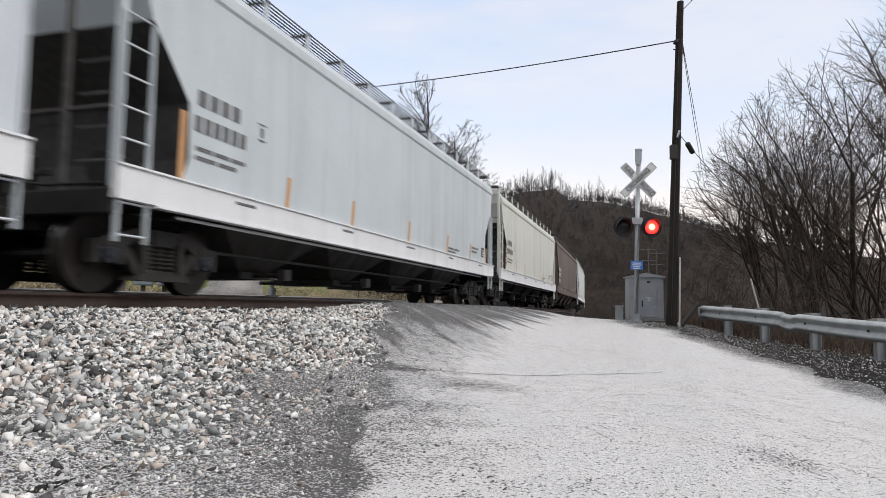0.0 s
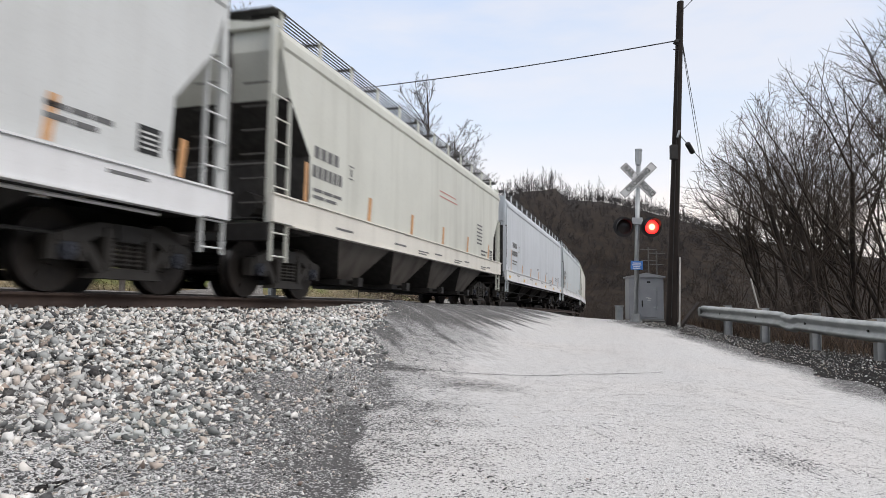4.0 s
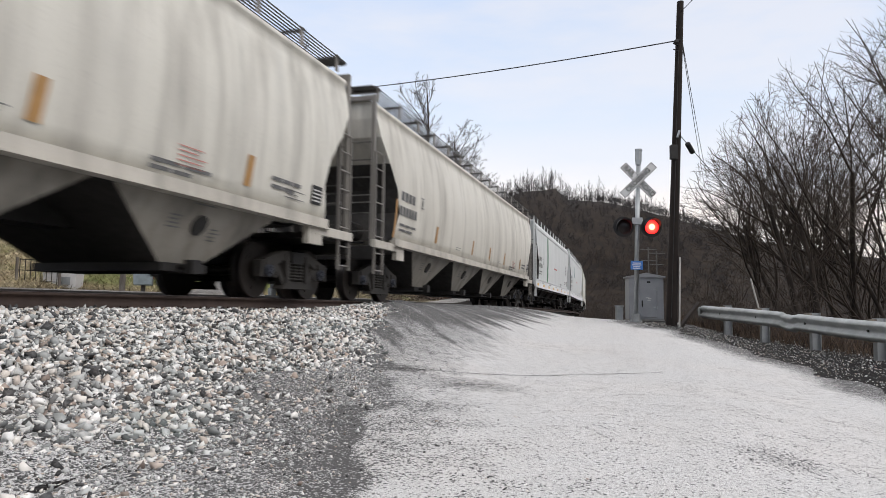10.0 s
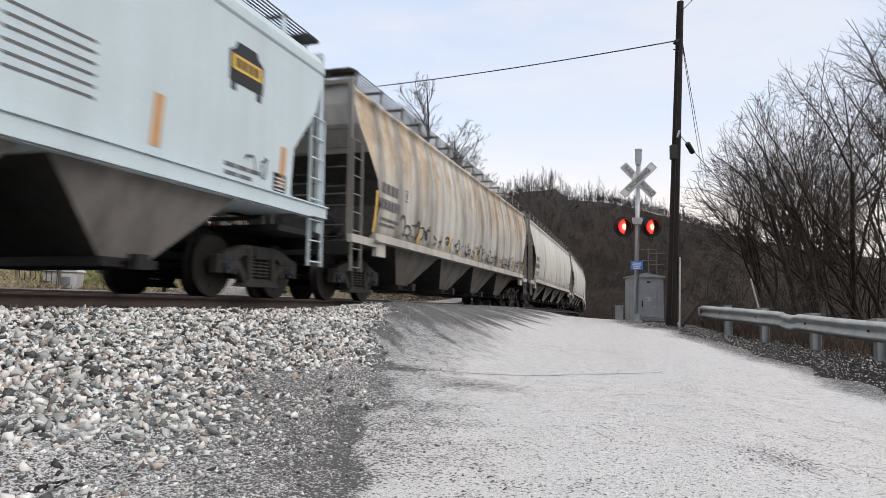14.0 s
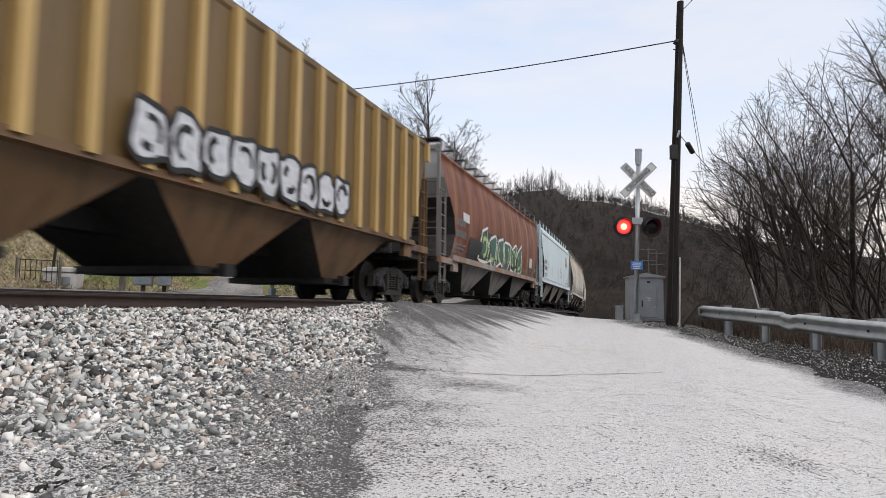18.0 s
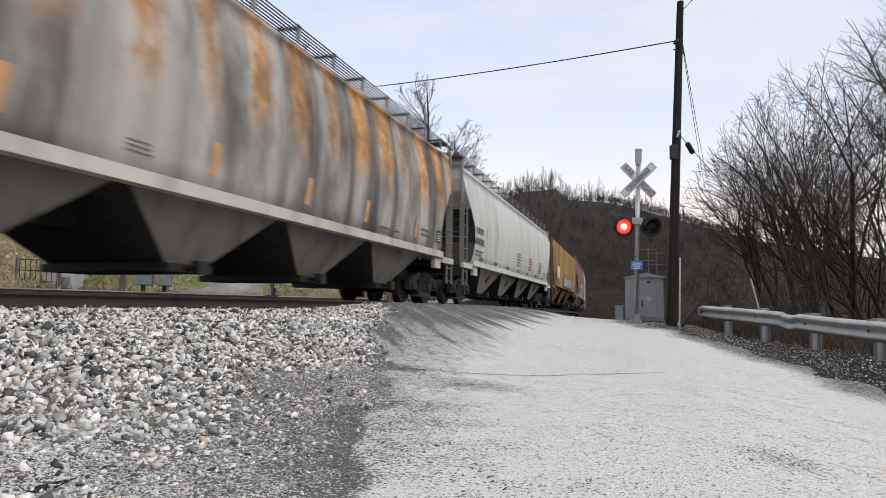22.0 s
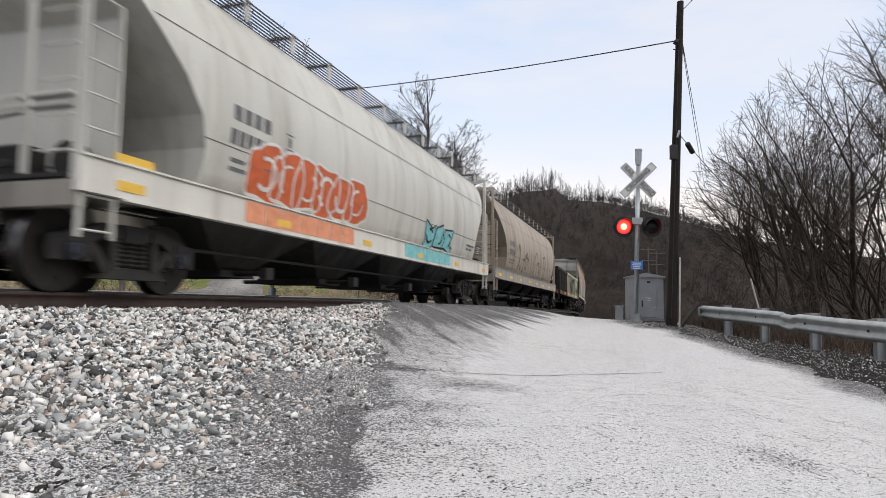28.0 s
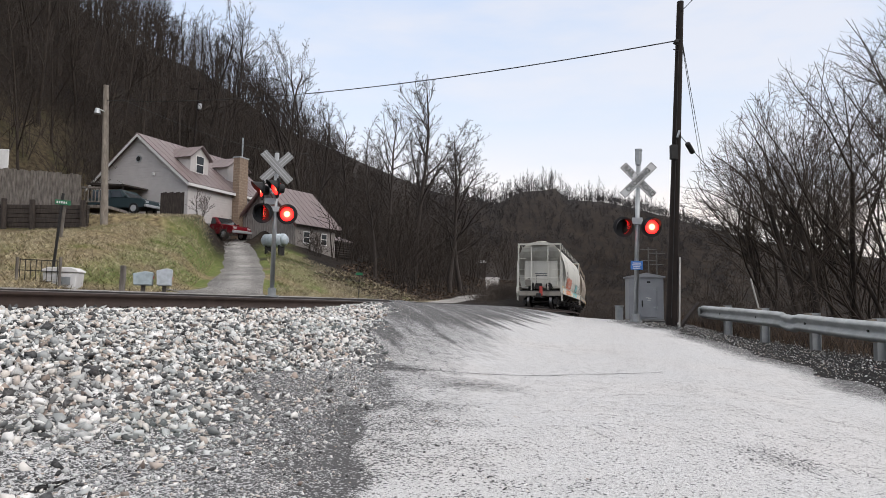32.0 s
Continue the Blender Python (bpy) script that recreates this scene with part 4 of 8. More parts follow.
def end_gear(car, half, col, top, dark):
    """Ladders, corner posts, platform, coupler, hand brake and hoses at both ends."""
    for e in (1, -1):
        bm = B()
        for y in (-1.40, 1.40):
            box(bm, e * (half - 0.09) - 0.05, e * (half - 0.09) + 0.05, y - 0.04, y + 0.04, 1.0, top)
        box(bm, e * (half - 0.12) - 0.03, e * (half - 0.12) + 0.03, -1.45, 1.45, top - 0.10, top)
        part("end_frame", bm, col, car)
        for y in (-0.55, 0.55):
            part("end_stanchion", box(B(), e * (half - 0.2) - 0.03, e * (half - 0.2) + 0.03, y - 0.03, y + 0.03, 1.15, top - 0.1), M_ENDGEAR if col is not P_LAST else col, car)
        for y in (-1.47, 1.47):
            xs = sorted((e * (half - 0.06), e * (half - 0.52)))
            part("ladder", ladder(B(), xs[0], xs[1], y, 0.55, 3.15), col, car, "side ladder of round rungs")
        bm = B()
        for k in range(6):
            bar(bm, (e * (half - 0.03), -1.38, 1.45 + k * 0.38), (e * (half - 0.03), -0.92, 1.45 + k * 0.38), 0.014, 5)
            bar(bm, (e * (half - 0.03), 1.38, 1.45 + k * 0.38), (e * (half - 0.03), 0.92, 1.45 + k * 0.38), 0.014, 5)
        bar(bm, (e * (half - 0.0), -1.38, 2.05), (e * half, 1.38, 2.05), 0.018, 5)
        part("end_ladder", bm, M_ENDGEAR if col is not P_LAST else col, car)
        xs = sorted((e * (half - 0.165), e * (half - 1.4)))
        part("end_platform", box(B(), xs[0], xs[1], -1.42, 1.42, 1.06, 1.16), dark, car)
        xs = sorted((e * half, e * (half - 0.16)))
        part("end_beam", bevel(box(B(), xs[0], xs[1], -1.46, 1.46, 0.86, 1.14), 0.012), dark, car)
        xs = sorted((e * (half - 0.2), e * (half - 2.9)))
        part("draft_sill", box(B(), xs[0], xs[1], -0.32, 0.32, 0.72, 1.055), dark, car)
        bm = B()
        xs = sorted((e * half, e * (half + 0.50)))
        box(bm, xs[0], xs[1], -0.09, 0.09, 0.76, 0.96)
        xs = sorted((e * (half + 0.34), e * (half + 0.62)))
        box(bm, xs[0], xs[1], -0.16, 0.12, 0.70, 1.02)
        part("coupler", bevel(bm, 0.03), M_STEEL, car)
        bm = B()
        bar(bm, (e * (half + 0.05), 0.35, 0.85), (e * (half + 0.25), 0.40, 0.45), 0.025, 6)
        bar(bm, (e * (half + 0.25), 0.40, 0.45), (e * (half + 0.45), 0.30, 0.40), 0.025, 6)
        part("air_hose", bm, M_BLACK, car)
        bm = tube_path(B(), [(e * (half - 0.15), -1.2, 1.22), (e * (half - 0.18), -0.3, 1.24), (e * (half - 0.3), 0.2, 1.32), (e * (half - 0.35), 0.25, 1.95), (e * (half - 0.9), 0.3, 2.2)], 0.022)
        part("brake_pipe", bm, M_STEEL, car)
        part("brake_lever", bevel(box(B(), e * (half - 0.32) - 0.03, e * (half - 0.32) + 0.03, -0.25, 0.75, 1.38, 1.46), 0.01), M_STEEL, car)
        part("retainer_valve", bevel(box(B(), e * (half - 0.3) - 0.07, e * (half - 0.3) + 0.07, 0.62, 0.82, 1.5, 2.02), 0.03), M_STEEL, car)
        part("air_reservoir", disc(B(), (e * (half - 1.1), -0.55, 1.55), (1, 0, 0), 0.22, 0.7, 12), M_STEEL, car)
        part("brake_cylinder", bevel(box(B(), e * (half - 0.7) - 0.12, e * (half - 0.7) + 0.12, 0.45, 0.8, 1.2, 1.75), 0.03), M_STEEL, car)
        if e < 0:
            part("brake_wheel", disc(B(), (e * (half - 0.25), 0.75, 1.75), (1, 0, 0), 0.26, 0.05, 14), dark, car)


def running_board(car, half, top, mat, post, wide=0.52, cross=1.35):
    """Roof walkways of open grating on brackets, along both sides and across the ends."""
    for sgn in (-1, 1):
        bm = B()
        for k in range(8):
            y = sgn * (0.86 + k * wide / 7)
            box(bm, -half + 0.1, half - 0.1, y - 0.006, y + 0.006, top + 0.01, top + 0.032)
        x = -half + 0.3
        while x < half:
            box(bm, x - 0.02, x + 0.02, sgn * 1.12 - 0.30, sgn * 1.12 + 0.30, top - 0.03, top + 0.02)
            x += 1.35
        rb = part("running_board", bm, mat, car, "open grating roof walkway")
        x = -half + 0.3
        while x < half:
            part("bracket", box(B(), x - 0.035, x + 0.035, sgn * (0.86 + wide) - 0.01, sgn * (0.86 + wide) + 0.03, top - 0.26, top + 0.05), post, rb)
            x += 1.35
    for e in (-1, 1):
        xs = sorted((e * (half - 0.05), e * (half - 0.50)))
        bm = bevel(box(B(), xs[0], xs[1], -cross, cross, top, top + 0.04), 0.008)
        part("end_walkway", bm, mat, car)


def make_hopper(name, spec):
    """A covered hopper car. Spec: front, length, side form, colours and marks."""
    L, kind, mat, sill, low = spec["length"], spec["kind"], spec["mat"], spec["sill"], spec["low"]
    half = L / 2 - 0.55
    rng = random.Random(spec["seed"])
    car = thing("hopper_car", Matrix.Identity(4), spec["label"], "freight car", "cars of the train")
    v, f = body_shell(kind, half, spec.get("bulge", 0.0), 0.004 if spec.get("pad") else 0.0, spec["seed"])
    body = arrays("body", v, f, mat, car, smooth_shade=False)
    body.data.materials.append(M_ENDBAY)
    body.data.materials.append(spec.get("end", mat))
    # lower end sheets get a dark colour for the shade between cars
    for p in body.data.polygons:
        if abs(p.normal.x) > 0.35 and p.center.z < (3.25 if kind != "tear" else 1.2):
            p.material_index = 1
        elif abs(p.normal.x) > 0.35:
            p.material_index = 2
        p.use_smooth = abs(p.normal.x) < 0.35 and kind in ("round", "tear")
    top = SIDES[kind][-1][0]
    # roof hatches
    x = -half + 1.3
    while x < half - 1.2:
        part("roof_hatch", disc(B(), (x, 0, top + 0.05), (0, 0, 1), 0.34, 0.16, 14), mat, car)
        x += 1.9
    if kind == "rib":
        for side in (-1, 1):
            n = 20
            ex = half - 0.25
            for k in range(n):
                u = -ex + 2 * ex * k / (n - 1)
                z0 = 1.42 if abs(u) < half - 1.45 else 1.42 + (abs(u) - (half - 1.45)) * 1.8
                bm = B()
                box(bm, u - 0.08, u + 0.08, min(side * 1.48, side * 1.60), max(side * 1.48, side * 1.60), z0, 4.02)
                part("rib", bm, spec["rib"], car)
    # side sills
    sill_z = spec.get("sill_z", (1.02, 1.40) if kind in ("flat", "tear", "full") else (1.25, 1.40) if kind == "round" else (1.38, 1.47))
    for side in (-1, 1):
        bm = B()
        lo, hi = sill_z
        if kind in ("flat", "tear", "full"):
            ys = sorted((side * 1.44, side * 1.535))
            box(bm, -half, half, ys[0], ys[1], lo, hi)
            ys = sorted((side * 1.44, side * 1.565))
            part("sill_ledge", box(B(), -half, half, ys[0], ys[1], hi - 0.012, hi + 0.012), sill, car)
            part("sill_flange", box(B(), -half + 0.6, half - 0.6, ys[0], ys[1], lo - 0.03, lo - 0.005), sill, car)
        else:
            ys = sorted((side * 1.40, side * 1.555))
            box(bm, -half + 1.1, half - 1.1, ys[0], ys[1], lo, hi)
            ys = sorted((side * 1.42, side * 1.60))
            part("sill_flange", box(B(), -half + 1.1, half - 1.1, ys[0], ys[1], lo - 0.03, lo - 0.008), sill, car)
            ys = sorted((side * 1.42, side * 1.52))
            for e in (-1, 1):
                xs = sorted((e * half, e * (half - 1.7)))
                part("end_sill", box(B(), xs[0], xs[1], ys[0], ys[1], lo - 0.14, lo + 0.02), sill, car)
                xs = sorted((e * (half - 1.25), e * (half - 1.75)))
                part("bolster_plate", box(B(), xs[0], xs[1], ys[0] + 0.004, ys[1] + 0.004, lo - 0.32, lo - 0.001), sill, car)
        part("side_sill", bm, sill, car)
    # hoppers under the body
    nh = spec.get("hoppers", 4)
    inner = half - 2.45
    w = 2 * inner / nh
    for k in range(nh):
        c = -inner + (k + 0.5) * w
        wide, top_z = spec.get("wide_hoppers", True), sill_z[0] + 0.06
        out_y, bot, in_y = (1.46, 0.42, 0.98) if wide else (1.15, 0.42, 0.62)
        bm = B()
        tw, bw = w * 0.5 - 0.02, 0.42
        vs = [(c - tw, -out_y, top_z), (c + tw, -out_y, top_z), (c + tw, out_y, top_z), (c - tw, out_y, top_z), (c - bw, -in_y, bot), (c + bw, -in_y, bot), (c + bw, in_y, bot), (c - bw, in_y, bot)]
        q = [bm.verts.new(p) for p in vs]
        for fc in ((0, 1, 5, 4), (1, 2, 6, 5), (2, 3, 7, 6), (3, 0, 4, 7), (4, 5, 6, 7)):
            bm.faces.new([q[i] for i in fc])
        bmesh.ops.recalc_face_normals(bm, faces=bm.faces[:])
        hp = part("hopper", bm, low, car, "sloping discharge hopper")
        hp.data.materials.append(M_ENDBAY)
        # shade between hoppers painted on: faces along the car and bottoms go dark
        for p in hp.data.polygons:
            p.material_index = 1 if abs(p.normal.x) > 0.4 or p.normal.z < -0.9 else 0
        bm = B()
        box(bm, c - 0.46, c + 0.46, -in_y - 0.08, in_y + 0.08, bot - 0.11, bot)
        bar(bm, (c - 0.1, -1.25, bot - 0.05), (c - 0.1, 1.25, bot - 0.05), 0.04, 8)
        box(bm, c - 0.19, c + 0.02, -1.33, -1.2, bot - 0.14, bot + 0.04)
        part("outlet_gate", bm, M_STEEL, hp)
        if spec.get("pad"):
            bm = B()
            for sg in (-1,):
                a, b = Vector((c, -out_y, top_z)), Vector((c, -in_y, bot))
                d = a.lerp(b, 0.42)
                nrm = Vector((0, -(top_z - bot), in_y - out_y)).normalized()
                disc(bm, d + nrm * 0.012, nrm, 0.15, 0.02, 14)
            part("vibrator_pad", bm, M_BLACK, hp)
            tilt = (d + nrm * 0.008, (b - a).normalized())
            for dx, dz, n, ln in ((-0.28, -0.36, 2, 0.62), (0.26, 0.02, 4, 0.24), (-0.62, -0.10, 4, 0.28)):
                bm = B()
                for r in range(n):
                    o = tilt[0] + tilt[1] * (dz + r * 0.055) + Vector((dx, 0, 0))
                    e = Vector((ln * rng.uniform(0.6, 1.0), 0, 0))
                    bm.faces.new([bm.verts.new(o), bm.verts.new(o + tilt[1] * 0.022), bm.verts.new(o + tilt[1] * 0.022 + e), bm.verts.new(o + e)])
                part("hopper_lettering", bm, M_MARK, hp)
    bm = B()
    box(bm, -half + 1.5, half - 1.5, -0.22, 0.22, 0.80, 1.10)
    if not spec.get("wide_hoppers", True):
        bar(bm, (-half + 2.0, -1.0, 0.62), (half - 2.0, -1.0, 0.62), 0.025, 6)
        if kind != "tear":
            part("air_pipe", bar(B(), (-half + 1.2, -1.36, 0.955), (half - 1.2, -1.36, 0.955), 0.022, 8), sill, car, "pale pipe under the sill")
    part("centre_sill", bm, M_BLACK, car)
    if kind == "tear":
        for e in (-1, 1):
            xs = sorted((e * (half - 0.92), e * (half - 0.97)))
            part("end_sheet", bevel(box(B(), xs[0], xs[1], -1.12, 1.12, 1.50, 3.80), 0.015), mat, car, "flat end sheet behind the stanchions")
            xs = sorted((e * (half - 0.55), e * (half - 0.95)))
            part("control_box", bevel(box(B(), xs[0], xs[1], -0.10, 0.34, 1.30, 1.72), 0.04), M_STEEL, car)
            part("end_shelf", box(B(), min(e * half, e * (half - 1.0)), max(e * half, e * (half - 1.0)), -1.30, 1.30, 1.17, 1.22), M_STEEL, car)
            part("hand_rail", tube_path(B(), [(e * (half - 0.05), -1.3, 1.95), (e * (half - 0.02), 0.0, 1.95), (e * (half - 0.05), 1.3, 1.95)], 0.018), mat, car)
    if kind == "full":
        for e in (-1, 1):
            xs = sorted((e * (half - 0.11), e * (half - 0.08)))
            # flat black sheet added in place of the open bay's shade
            part("end_recess", box(B(), xs[0], xs[1], -1.25, 1.25, 1.2, 3.3), M_BLACK, car, "black sheet standing for the shaded open end bay")
    end_gear(car, half, spec.get("post", mat), top - 0.12, spec.get("dark", M_STEEL))
    if kind != "rib":
        running_board(car, half - 0.05, top + (0.07 if kind != "tear" else -0.15), spec.get("board", M_GRATE), spec.get("post", mat), cross=0.55 if kind == "tear" else 1.35)
    for e in (-1, 1):
        add_truck(car, e * (half - 1.32))
    spec["marks"](car, kind, half, rng)
    car["spacing"] = L
    return car


def put_marks(car, kind, rects, mat, name="marking", label=""):
    ob = None
    for q in rects:
        ob = part(name, decal(B(), kind, [q]), mat, car, label)
    return ob


def common_marks(car, kind, half, rng, ink, stripes, sill_marks=True, rear=True, at=(0.2, 0.336, 0.512, 0.688, 0.824, 0.94), z=(1.44, 1.92), wide=0.12):
    """Plain bars at the places of the car's stencilled data, and its reflector stripes. The camera sees the car's right side."""
    x = -half + (1.32 if kind != "tear" else 2.5)
    lift = 0.0 if kind != "round" else -0.12
    put_marks(car, kind, stencil(rng, x, 2.42 + lift, 1.0, 0.21, 4) + stencil(rng, x - 0.05, 2.08 + lift, 1.2, 0.21, 6), ink, "reporting_mark")
    put_marks(car, kind, stencil(rng, x, 1.84 + lift, 1.15, 0.055, 3, 0.1) + stencil(rng, x, 1.72 + lift, 0.95, 0.055, 2, 0.1), ink, "data_line")
    put_marks(car, kind, [(x + 1.4, x + 1.62, 2.30, 2.325, 0), (x + 1.4, x + 1.62, 2.54, 2.565, 0), (x + 1.47, x + 1.55, 2.36, 2.5, 0)], ink, "test_mark")
    put_marks(car, kind, stencil(rng, half - 3.0, 1.78, 0.9, 0.06, 3, 0.1) + stencil(rng, half - 3.0, 1.66, 0.7, 0.06, 2, 0.1), ink, "data_line")
    put_marks(car, kind, stencil(rng, half - 5.6, 1.55, 1.2, 0.05, 2, 0.1) + stencil(rng, half - 5.6, 1.46, 0.8, 0.05, 2, 0.1), ink, "data_line")
    if rear:
        put_marks(car, kind, [(half - 1.75, half - 1.38, 1.60, 1.92, 0)], M_INK, "load_plate", "small black data plate with pale lines")
        part("plate_lines", decal(B(), kind, [(half - 1.71, half - 1.42, 1.65 + k * 0.06, 1.675 + k * 0.06, 0) for k in range(4)], out=0.01), M_MARKL, car)
    if stripes:
        put_marks(car, kind, [(-half + 1.0, -half + 1.11, 1.42, 2.28, 0)], stripes, "reflector_stripe")
        for q in at:
            u = -half + 2 * half * q
            put_marks(car, kind, [(u - wide / 2, u + wide / 2, z[0], z[1], 0.05)], stripes, "reflector_stripe")
    if sill_marks and kind in ("flat", "tear", "full"):
        for k in range(5):
            bm = B()
            u = -half + 2.2 + k * (2 * half - 4.4) / 4.0
            box(bm, u, u + rng.uniform(0.4, 0.8), -1.541, -1.53, 1.27, 1.31)
            part("sill_lettering", bm, ink, car)


def sill_reflectors(car, half, mat, n=7, w=0.45):
    for k in range(n):
        u = -half + 0.5 + k * (2 * half - 1.0 - w) / (n - 1)
        bm = B()
        box(bm, u, u + w, -1.545, -1.535, 1.10, 1.21)
        part("reflector", bm, mat, car)


def ring_points(rng, cx, cz, rx, rz, n=26, k=2.6, wob=0.10):
    """A lumpy rounded outline."""
    a1, a2 = rng.uniform(0, 6.28), rng.uniform(0, 6.28)
    out = []
    for i in range(n):
        a = math.tau * i / n
        c, q = math.cos(a), math.sin(a)
        f = 1 + wob * math.sin(3 * a + a1) + wob * 0.7 * math.sin(5 * a + a2)
        out.append((cx + rx * f * math.copysign(abs(c) ** (2 / k), c), cz + rz * f * math.copysign(abs(q) ** (2 / k), q)))
    return out


def fill(bm, kind, pts, out):
    cx, cz = sum(p[0] for p in pts) / len(pts), sum(p[1] for p in pts) / len(pts)

    def at(x, z):
        return bm.verts.new((x, -(side_y(kind, z) + out), z))
    c = at(cx, cz)
    mid = [at((x + cx) / 2, (z + cz) / 2) for x, z in pts]
    rim = [at(x, z) for x, z in pts]
    n = len(pts)
    for i in range(n):
        j = (i + 1) % n
        bm.faces.new((c, mid[i], mid[j]))
        bm.faces.new((mid[i], rim[i], rim[j], mid[j]))
    bmesh.ops.recalc_face_normals(bm, faces=bm.faces[:])


def throw_up(car, kind, seed, x0, x1, z0, z1, n, body, edge, inner, label, angular=False, w=0.06, overlap=1.18):
    """Sprayed lettering without letters: swollen forms side by side, each with an outline and inner strokes."""
    rng = random.Random(seed)
    q = (x1 - x0) / n
    for k in range(n):
        cx, cz = x0 + (k + 0.5) * q, (z0 + z1) / 2 + rng.uniform(-0.05, 0.05) * (z1 - z0)
        rx, rz = q * 0.5 * overlap, (z1 - z0) * rng.uniform(0.44, 0.52)
        pts = ring_points(rng, cx, cz, rx, rz, 26 if not angular else 9, 3.2 if not angular else 5, 0.09 if not angular else 0.22)
        bm = B()
        fill(bm, kind, pts, 0.008 + 0.002 * (k % 2))
        g = part("graffiti", bm, body, car, label)
        part("outline", ribbon(B(), kind, pts + pts[:1], w, out=0.014), edge, g)
        bm = B()
        for _ in range(2):
            a = rng.uniform(0, 6.28)
            p = [(cx + rx * 0.55 * math.cos(a + t * 0.5), cz + rz * 0.55 * math.sin(a + t * 0.5)) for t in range(rng.randint(3, 6))]
            ribbon(bm, kind, p, w * rng.uniform(0.8, 1.6), out=0.016)
        part("inner_stroke", bm, inner, g)


def make_gondola(spec):
    L = spec["length"]
    half = L / 2 - 0.55
    rng = random.Random(9)
    car = thing("gondola_car", Matrix.Identity(4), spec["label"], "freight car", "cars of the train")
    mb, my, mr = spec["black"], spec["pale"], spec["floor"]
    split = spec["split"]
    for side in (-1, 1):
        ys = sorted((side * 1.40, side * 1.46))
        for a, b, m in ((-half, split, mb), (split, half - 2.45, spec["panel"]), (half - 2.45, half, spec["rusted"])):
            part("side_panel", box(B(), a, b, ys[0], ys[1], 1.12, 2.56), m, car)
        for a, b, m in ((-half, split, mb), (split, half, my)):
            ys = sorted((side * 1.38, side * 1.56))
            part("top_chord", bevel(box(B(), a, b, ys[0], ys[1], 2.50, 2.65), 0.02), m, car)
            ys = sorted((side * 1.38, side * 1.55))
            for a2, b2, m2 in ((a, b, spec["sill"]),) if m is mb else ((a, a + 1.1, my), (a + 1.1, b - 2.9, spec["grimy"]), (b - 2.9, b, my)):
                part("side_sill", box(B(), a2, b2, ys[0], ys[1], 0.98, 1.20), m2, car)
        n = 15
        for k in range(n):
            u = -half + 0.12 + (2 * half - 0.24) * k / (n - 1)
            ys = sorted((side * 1.46, side * 1.57))
            bm = B()
            prism(bm, [(u - 0.10, ys[0] if side > 0 else ys[1]), (u + 0.10, ys[0] if side > 0 else ys[1]), (u + 0.06, ys[1] if side > 0 else ys[0]), (u - 0.06, ys[1] if side > 0 else ys[0])], "z", 1.0, 2.52)
            part("side_post", bm, mb if u < split else spec["grimy"] if split + 1.0 < u < half - 3.0 else my, car)
    for e in (-1, 1):
        xs = sorted((e * half, e * (half - 0.08)))
        part("end_panel", box(B(), xs[0], xs[1], -1.46, 1.46, 1.05, 2.6), mb if e < 0 else my, car)
        bm = B()
        for k in range(3):
            xs = sorted((e * half, e * (half + 0.07)))
            box(bm, xs[0], xs[1], -1.4, 1.4, 1.4 + k * 0.42, 1.52 + k * 0.42)
        part("end_rib", bm, mb if e < 0 else my, car)
        for y in (-1.5, 1.5):
            xs = sorted((e * (half - 0.02), e * (half - 0.48)))
            part("ladder", ladder(B(), xs[0], xs[1], y + (0.09 if y > 0 else -0.09), 0.6, 2.45), M_STEEL, car)
        bm = B()
        xs = sorted((e * half, e * (half + 0.5)))
        box(bm, xs[0], xs[1], -0.09, 0.09, 0.76, 0.96)
        part("coupler", bm, M_STEEL, car)
        add_truck(car, e * (half - 1.45) if e > 0 else -half + 2.0)
    part("floor", box(B(), -half, half, -1.40, 1.40, 1.0, 1.1), mr, car)
    bm = B()
    box(bm, -half + 0.5, half - 0.5, -0.25, 0.25, 0.72, 1.0)
    for u in (-3.0, 0.5, 3.2):
        box(bm, u, u + 0.9, -0.9, -0.3, 0.55, 0.95)
    bar(bm, (-half + 2, -0.8, 0.6), (half - 2, -0.8, 0.6), 0.03, 6)
    part("centre_sill", bm, M_BLACK, car)
    SIDES["gon"] = [(0.9, 1.465), (3.1, 1.465)]
    put_marks(car, "gon", stencil(rng, -half + 2.7, 2.0, 0.75, 0.20, 2) + stencil(rng, -half + 3.75, 1.95, 0.6, 0.20, 2) + stencil(rng, -half + 2.65, 1.66, 0.75, 0.20, 3) + stencil(rng, -half + 3.75, 1.62, 0.6, 0.20, 2), M_MARKL, "reporting_mark")
    SIDES["gonp"] = [(0.9, 1.575), (3.1, 1.575)]
    throw_up(car, "gon", 4, split + 0.9, half - 0.9, 1.04, 2.48, 6, simple("grey_blue_spray", (0.175, 0.19, 0.205), 0.6), simple("slate_spray", (0.07, 0.08, 0.095), 0.6), M_INK, "abstract grey-blue sprayed forms", True, 0.10, 1.15)
    scrawl(car, "gonp", random.Random(31), split + 0.8, half - 1.4, 1.2, 2.45, 12, 0.11, M_INK, "black sprayed scrawl over the posts", 0.012)
    for u in (-half + 0.5, -half + 4.6, split + 0.5, split + 3.4, half - 3.2, half - 0.8):
        part("reflector", box(B(), u, u + 0.55, -1.562, -1.552, 1.03, 1.16), M_YEL, car)
    return car


